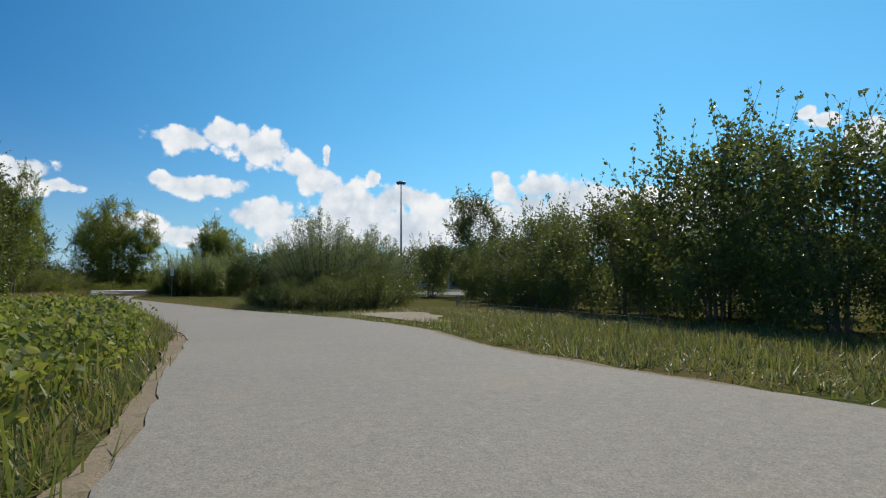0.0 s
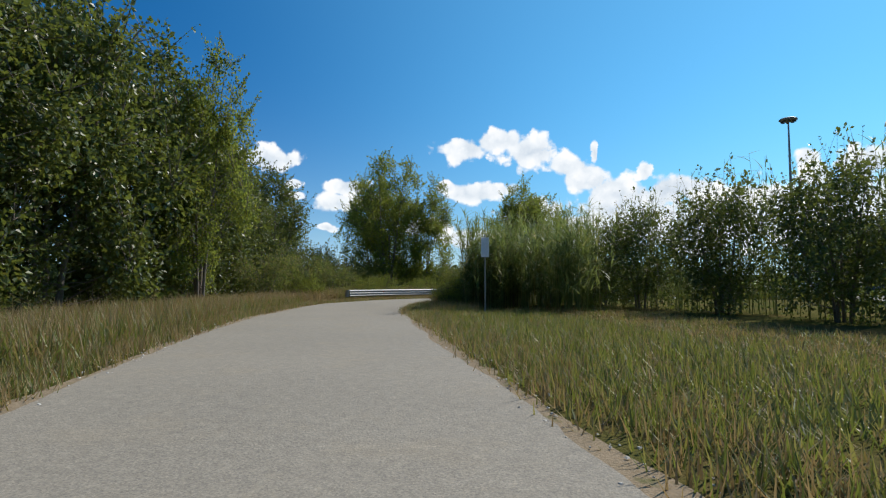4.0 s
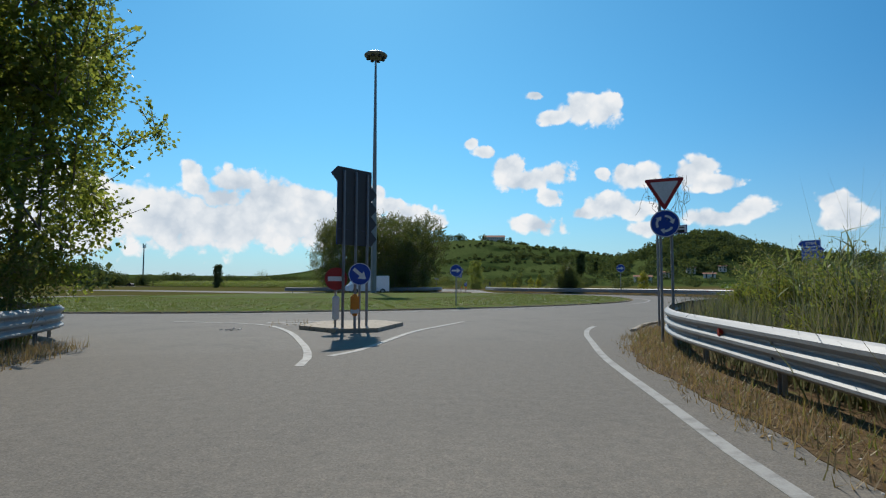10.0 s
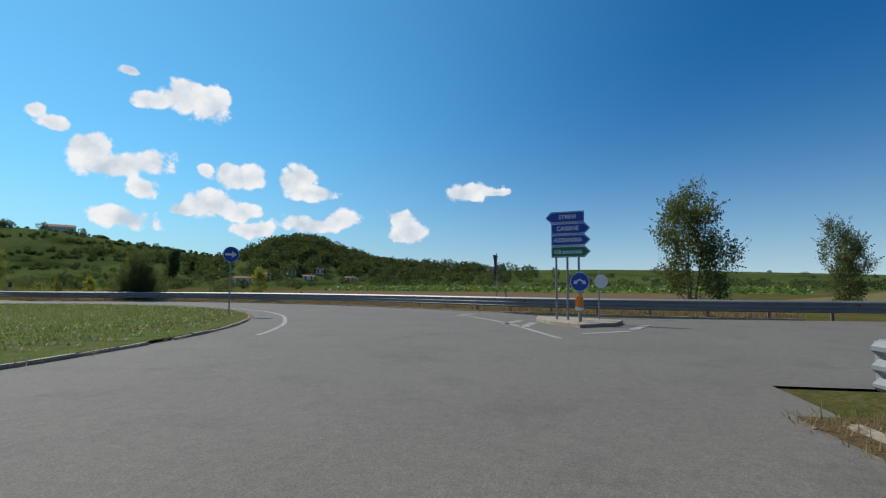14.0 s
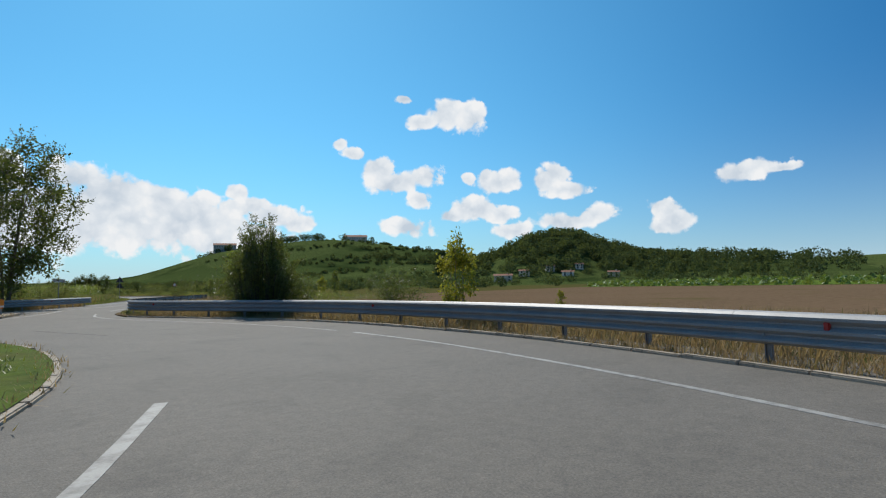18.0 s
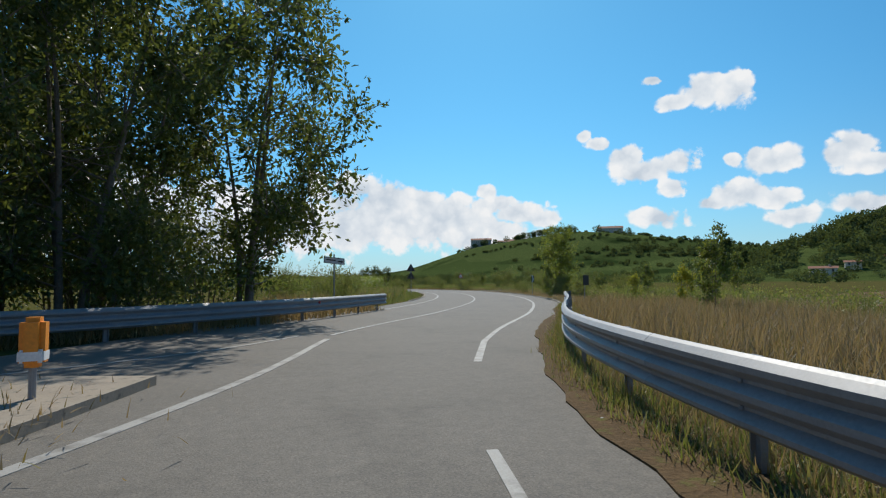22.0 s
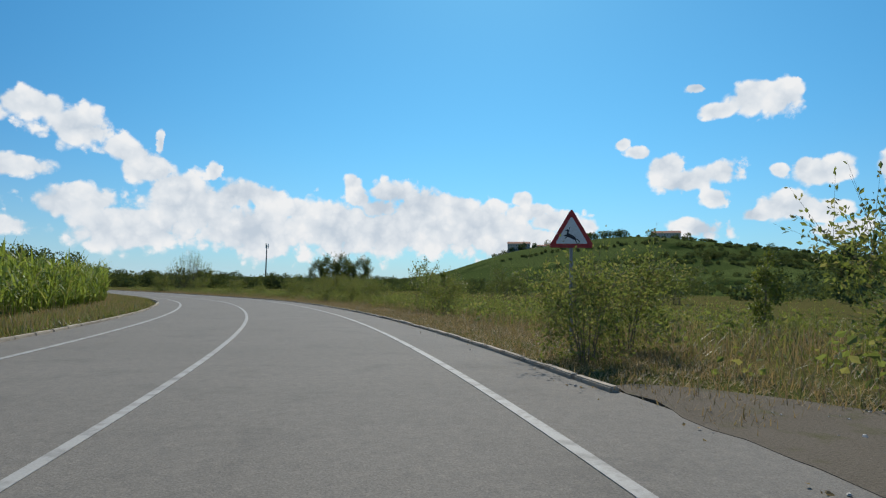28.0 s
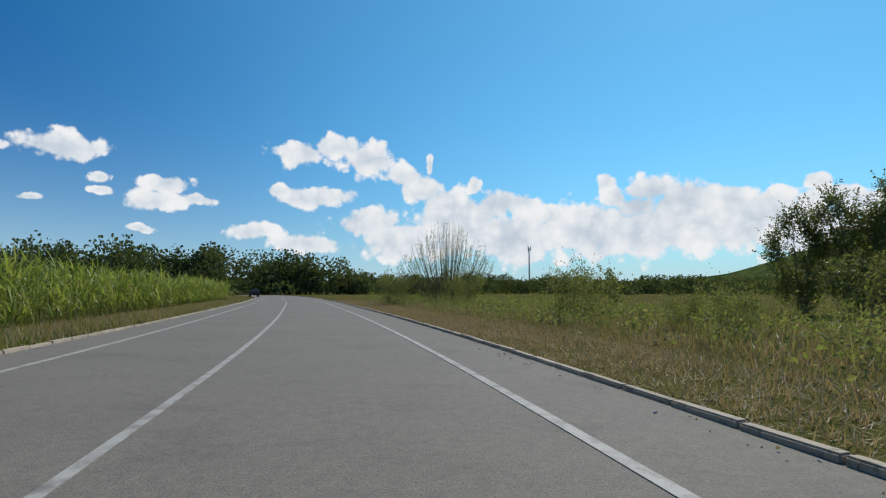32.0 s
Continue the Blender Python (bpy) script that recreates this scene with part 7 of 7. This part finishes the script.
# ---- fields and far country ----
def field(name, outline, material, label, lift=0.02):
    """A field draped over the land."""
    o = np.array(outline, float)
    n = 26
    u = np.linspace(0, 1, n)
    s_, t_ = np.meshgrid(u, u)
    p = (o[0] * ((1 - s_) * (1 - t_))[..., None] + o[1] * (s_ * (1 - t_))[..., None] + o[2] * (s_ * t_)[..., None] + o[3] * ((1 - s_) * t_)[..., None]).reshape(-1, 2)
    g_ = np.arange(n * n).reshape(n, n)
    f = np.column_stack([g_[:-1, :-1].ravel(), g_[:-1, 1:].ravel(), g_[1:, 1:].ravel(), g_[1:, :-1].ravel()])
    ob = part(name, mesh_of(name, np.column_stack([p, height(p[:, 0], p[:, 1]) + lift]), f, True), material)
    return tagged(ob, label, "field", kind="structure")


field("ploughed_field", [(62, 18), (150, -10), (190, 110), (84, 92)], SOIL, "bare brown ploughed field")
field("vineyard_field", [(151, -30), (330, -60), (400, 180), (191, 112)], VINE_GROUND, "flat field of green vine rows", 0.04)
field("stubble_field", [(64, 12), (110, -120), (330, -120), (152, -34)], STUBBLE, "pale dry stubble field", 0.03)
# rows of vines
rows = []
for i in range(46):
    q = i / 45
    a0, a1 = np.array([153, -26]) * (1 - q) + np.array([193, 110]) * q, np.array([325, -56]) * (1 - q) + np.array([390, 176]) * q
    m = 420
    t_ = rng.uniform(0, 1, (m, 1))
    p = a0 * (1 - t_) + a1 * t_ + rng.normal(0, 0.2, (m, 2))
    rows.append(leaf_cards(rng, np.column_stack([p, height(p[:, 0], p[:, 1]) + rng.uniform(0.2, 1.5, m)]), 1.0, None, 0.8, 0.3))
stuff("vine_rows", rows, VINE_LEAF, "rows of green vines in the flat field", "vineyard")


near_roads = np.vstack([el_line[::12], mid_line[:s_at(262):20, :2], ring_out[::16]])


def woods(name, centres, radius, tall, per, label, size):
    """Far trees: heaps of leaf clumps on the land."""
    c = np.asarray(centres, float)
    c = c[[np.min(np.hypot(*(near_roads - q).T)) > 62 for q in c]]
    n = len(c)
    r = radius * rng.uniform(0.6, 1.3, n)
    h = tall * rng.uniform(0.6, 1.25, n)
    d = rng.normal(size=(n * per, 3))
    d /= np.linalg.norm(d, axis=1)[:, None]
    rr_ = rng.uniform(0.5, 1.05, (n * per, 1))
    base = np.column_stack([c, height(c[:, 0], c[:, 1]) + h * 0.5])
    p = np.repeat(base, per, 0) + d * rr_ * np.repeat(np.column_stack([r, r, h * 0.5]), per, 0)
    return stuff(name, [leaf_cards(rng, p, size, d, 0.9, 0.1)], FAR_LEAF, label, "woodland")


def scatter(cx, cy, sa, sb, turn, n):
    u, v = rng.normal(0, sa, n), rng.normal(0, sb, n)
    c, s = math.cos(radians(turn)), math.sin(radians(turn))
    return np.column_stack([cx + u * c - v * s, cy + u * s + v * c])


woods("wooded_hill", np.vstack([scatter(552, 326, 52, 74, -60, 420), scatter(640, 205, 60, 60, -70, 160), scatter(600, 260, 60, 60, 0, 160)]), 5.5, 10.5, 130, "dark broadleaf wood covering a round hill", 1.7)
def hedge(x, y, length, turn, n, loose=3.0):
    u = np.linspace(-0.5, 0.5, n) * length
    c, s = math.cos(radians(turn)), math.sin(radians(turn))
    bow = 6 * np.sin(u / length * 5 + x)
    return np.column_stack([x + u * c - bow * s, y + u * s + bow * c]) + rng.normal(0, loose, (n, 2))


woods("hill_hedges", np.vstack([hedge(440, 780, 90, -30, 16, 6), hedge(520, 720, 110, -20, 22, 7), hedge(600, 790, 60, -40, 10, 5), hedge(660, 690, 150, -38, 34, 8), hedge(610, 640, 100, -22, 26, 8), hedge(470, 640, 130, -28, 34, 8), hedge(560, 560, 160, -35, 44, 9), hedge(720, 600, 150, -42, 40, 9), hedge(420, 560, 110, -25, 30, 8), hedge(640, 500, 120, -45, 34, 9), hedge(760, 520, 160, -45, 40, 9)]), 2.4, 3.0, 110, "hedge lines between the vineyards on the hill", 1.15)
woods("crest_trees", np.vstack([hedge(536, 803, 84, -33, 34, 3), scatter(455, 868, 14, 4, -30, 7), scatter(500, 838, 12, 4, -33, 9), scatter(640, 742, 30, 5, -30, 6)]), 4.6, 9.5, 200, "trees along the hill crest beside the farm", 1.2)
woods("hill_trees", np.vstack([scatter(590, 985, 34, 8, -35, 24), scatter(600, 930, 44, 9, -30, 22), scatter(476, 893, 7, 4, -30, 9), scatter(432, 890, 9, 4, -30, 7), scatter(552, 912, 18, 5, -30, 18), scatter(498, 925, 20, 5, -30, 16), scatter(650, 960, 26, 8, -35, 22), scatter(720, 720, 150, 150, 0, 18), scatter(560, 600, 26, 14, -30, 26), scatter(650, 560, 30, 16, -35, 30), scatter(800, 560, 140, 120, 0, 40), scatter(560, 520, 130, 120, 0, 20)]), 4.2, 6.2, 200, "clumps of trees on the vineyard hills", 1.15)
woods("far_hedges", np.vstack([scatter(240, 480, 130, 60, 20, 90), scatter(300, 360, 120, 40, -40, 60), scatter(450, 150, 60, 160, 0, 70), scatter(520, -60, 120, 160, 0, 90), scatter(360, -220, 120, 60, 0, 60), scatter(260, 250, 60, 30, 40, 16)]), 4.6, 4.6, 220, "hedges and trees along the far fields", 0.85)
tl = spline([(-130, 300), (-75, 315), (-30, 335), (10, 368), (48, 400), (90, 430), (150, 450), (230, 440)], 3.2)
woods("far_wood", np.vstack([tl[:52] + rng.normal(0, 4, tl[:52].shape), tl[:48] + [4, 16] + rng.normal(0, 5, tl[:48].shape), tl[:44] + [-10, -14] + rng.normal(0, 6, tl[:44].shape)]), 6.0, 13.0, 620, "dark wood edge closing the view beyond the road", 0.8)
woods("far_thicket", np.vstack([tl[50:] + rng.normal(0, 4, tl[50:].shape), tl[50:] + [4, 16] + rng.normal(0, 5, tl[50:].shape)]), 4.6, 7.0, 480, "low hazy line of bushes beyond the fields", 0.75)
woods("west_trees", np.vstack([scatter(-110, 150, 40, 20, 15, 60), scatter(-150, 60, 30, 60, 0, 40), scatter(-60, -90, 50, 60, 0, 60)]), 4.6, 7, 110, "far line of low trees", 1.6)
woods("south_trees", np.vstack([scatter(110, -170, 40, 30, 0, 60), scatter(20, -140, 50, 20, 0, 60), scatter(95, -70, 10, 14, 0, 18)]), 4.4, 6, 330, "far trees behind the fields", 0.8)
CYPRESS = make_tree("cypress", 95, 12.0, 1.7, 1, 4200, 0.6, FAR_LEAF, 0.04, "column", 44, 0.45, 0.12, 0.7)
for x, y, h in ((390, 350, 24), (437, 372, 12), (-20, 190, 8), (40, 185, 7)):
    plant(CYPRESS, "cypress", x, y, "slim dark cypress on the far slope", "tree", h / 12, 0, 1.0, "cypresses", float(height(np.array(float(x)), np.array(float(y)))))


# ---- houses ----
def house(x, y, w, d, h, turn, label, floors=2):
    z = float(height(np.array(float(x)), np.array(float(y))))
    o = thing("house", pose(x, y, z, 0, 0, turn), label, "house", "far houses")
    bm = bmesh.new()
    box(bm, -w / 2, -d / 2, -2, w / 2, d / 2, h)
    part("wall", bm, PLASTER, o)
    bm = bmesh.new()
    e, r = 0.6, h + d * 0.22
    vs = [bm.verts.new(v) for v in ((-w / 2 - e, -d / 2 - e, h), (w / 2 + e, -d / 2 - e, h), (w / 2 + e, d / 2 + e, h), (-w / 2 - e, d / 2 + e, h), (-w / 2 - e, 0, r), (w / 2 + e, 0, r))]
    for q in ((0, 1, 5, 4), (2, 3, 4, 5), (0, 4, 3), (1, 2, 5), (0, 3, 2, 1)):
        bm.faces.new([vs[i] for i in q])
    roof = part("roof", bm, TILES, o)
    bm = bmesh.new()
    box(bm, w * 0.2, -0.5, h, w * 0.2 + 0.9, 0.5, r + 0.9)
    part("chimney", bm, PLASTER, roof)
    for f in range(floors):
        for i in range(max(2, int(w / 3.6))):
            bm = bmesh.new()
            cx = -w / 2 + (i + 0.5) * w / max(2, int(w / 3.6))
            cz = h * (f + 0.5) / floors
            box(bm, cx - 0.55, -d / 2 - 0.06, cz - 0.8, cx + 0.55, -d / 2 + 0.02, cz + 0.8)
            part("window", bm, GLASS_DARK, o)
    return o


for x, y, w, d, h, t, l in ((452, 880, 26, 12, 9, -28, "large pale farmhouse on the hill crest"), (520, 905, 34, 9, 4.4, -25, "long low pale farm building on the hill"), (560, 962, 22, 12, 10, -30, "pale farmhouse on the hill crest"), (540, 935, 18, 11, 9, -30, "pale farmhouse with tiled roof on the hill"),
                            (640, 780, 30, 14, 9, -35, "pale square house on the vineyard slope"), (365, 265, 26, 12, 9, -55, "pale farmhouse below the wooded hill"), (400, 270, 16, 10, 8, -55, "pale house with tiled roof in the village"), (425, 262, 14, 10, 8, -50, "pale house with tiled roof in the village"),
                            (418, 242, 18, 10, 6, -60, "pale house with tiled roof in the village"), (440, 215, 16, 10, 7, -60, "white house below the wooded hill"), (448, 248, 12, 9, 8, -55, "pale house with tiled roof in the village"), (700, 930, 16, 10, 7, -35, "pale house on the far ridge")):
    k = 1.3 if y > 300 else 0.5 if x < 400 else 0.5
    house(x, y, w * k, d * k, h * k, t, l)


# ---- vehicles ----
def wheel(parent, x, y, r):
    bm = bmesh.new()
    rod(bm, (x, y - 0.11, r), (x, y + 0.11, r), r, seg=20)
    t = part("wheel", bm, RUBBER, parent)
    bm = bmesh.new()
    rod(bm, (x, y - 0.12, r), (x, y + 0.12, r), r * 0.6, seg=16)
    part("rim", bm, POLE, t)


def vehicle(name, m, profile, half, wheels, r, paint, label, glass):
    o = thing(name, m, label, name)
    bm = plate(profile, -half, half)
    bmesh.ops.bevel(bm, geom=list(bm.edges), offset=0.06, segments=2, affect="EDGES")
    body = part("body", bm, paint, o)
    for x in wheels:
        for y in (-half + 0.09, half - 0.09):
            wheel(o, x, y, r)
    for q in glass:
        for y in (-half - 0.006, half - 0.002):
            part("window", plate(q, y, y + 0.008), GLASS_DARK, body)
    bm = bmesh.new()
    box(bm, profile[0][0] - 0.01, -half * 0.86, 0.7, profile[0][0] + 0.06, -half * 0.6, 0.95, 0.02)
    part("tail_light", bm, RED, body)
    bm = bmesh.new()
    box(bm, profile[0][0] - 0.01, half * 0.6, 0.7, profile[0][0] + 0.06, half * 0.86, 0.95, 0.02)
    part("tail_light", bm, RED, body)
    return o


vehicle("van", pose(35.6, 70.2, 0.0, 0, 0, 170), [(-2.7, 0.35), (2.7, 0.35), (2.75, 0.95), (2.3, 1.25), (1.6, 2.25), (-2.65, 2.35)], 0.98, (-1.75, 1.85), 0.34, VAN_WHITE, "white panel van on the far side of the roundabout", [[(1.1, 1.3), (2.1, 1.3), (1.55, 2.05), (1.1, 2.05)]])
vehicle("car", pose(24.0, 301.5, 0.012, 0, 0, 122), [(-2.0, 0.3), (2.0, 0.3), (2.05, 0.75), (1.0, 0.95), (0.4, 1.5), (-1.4, 1.5), (-2.05, 0.95)], 0.86, (-1.25, 1.3), 0.32, CAR_DARK, "small dark car far down the road", [[(-1.5, 0.98), (0.7, 0.98), (0.3, 1.42), (-1.3, 1.42)]])
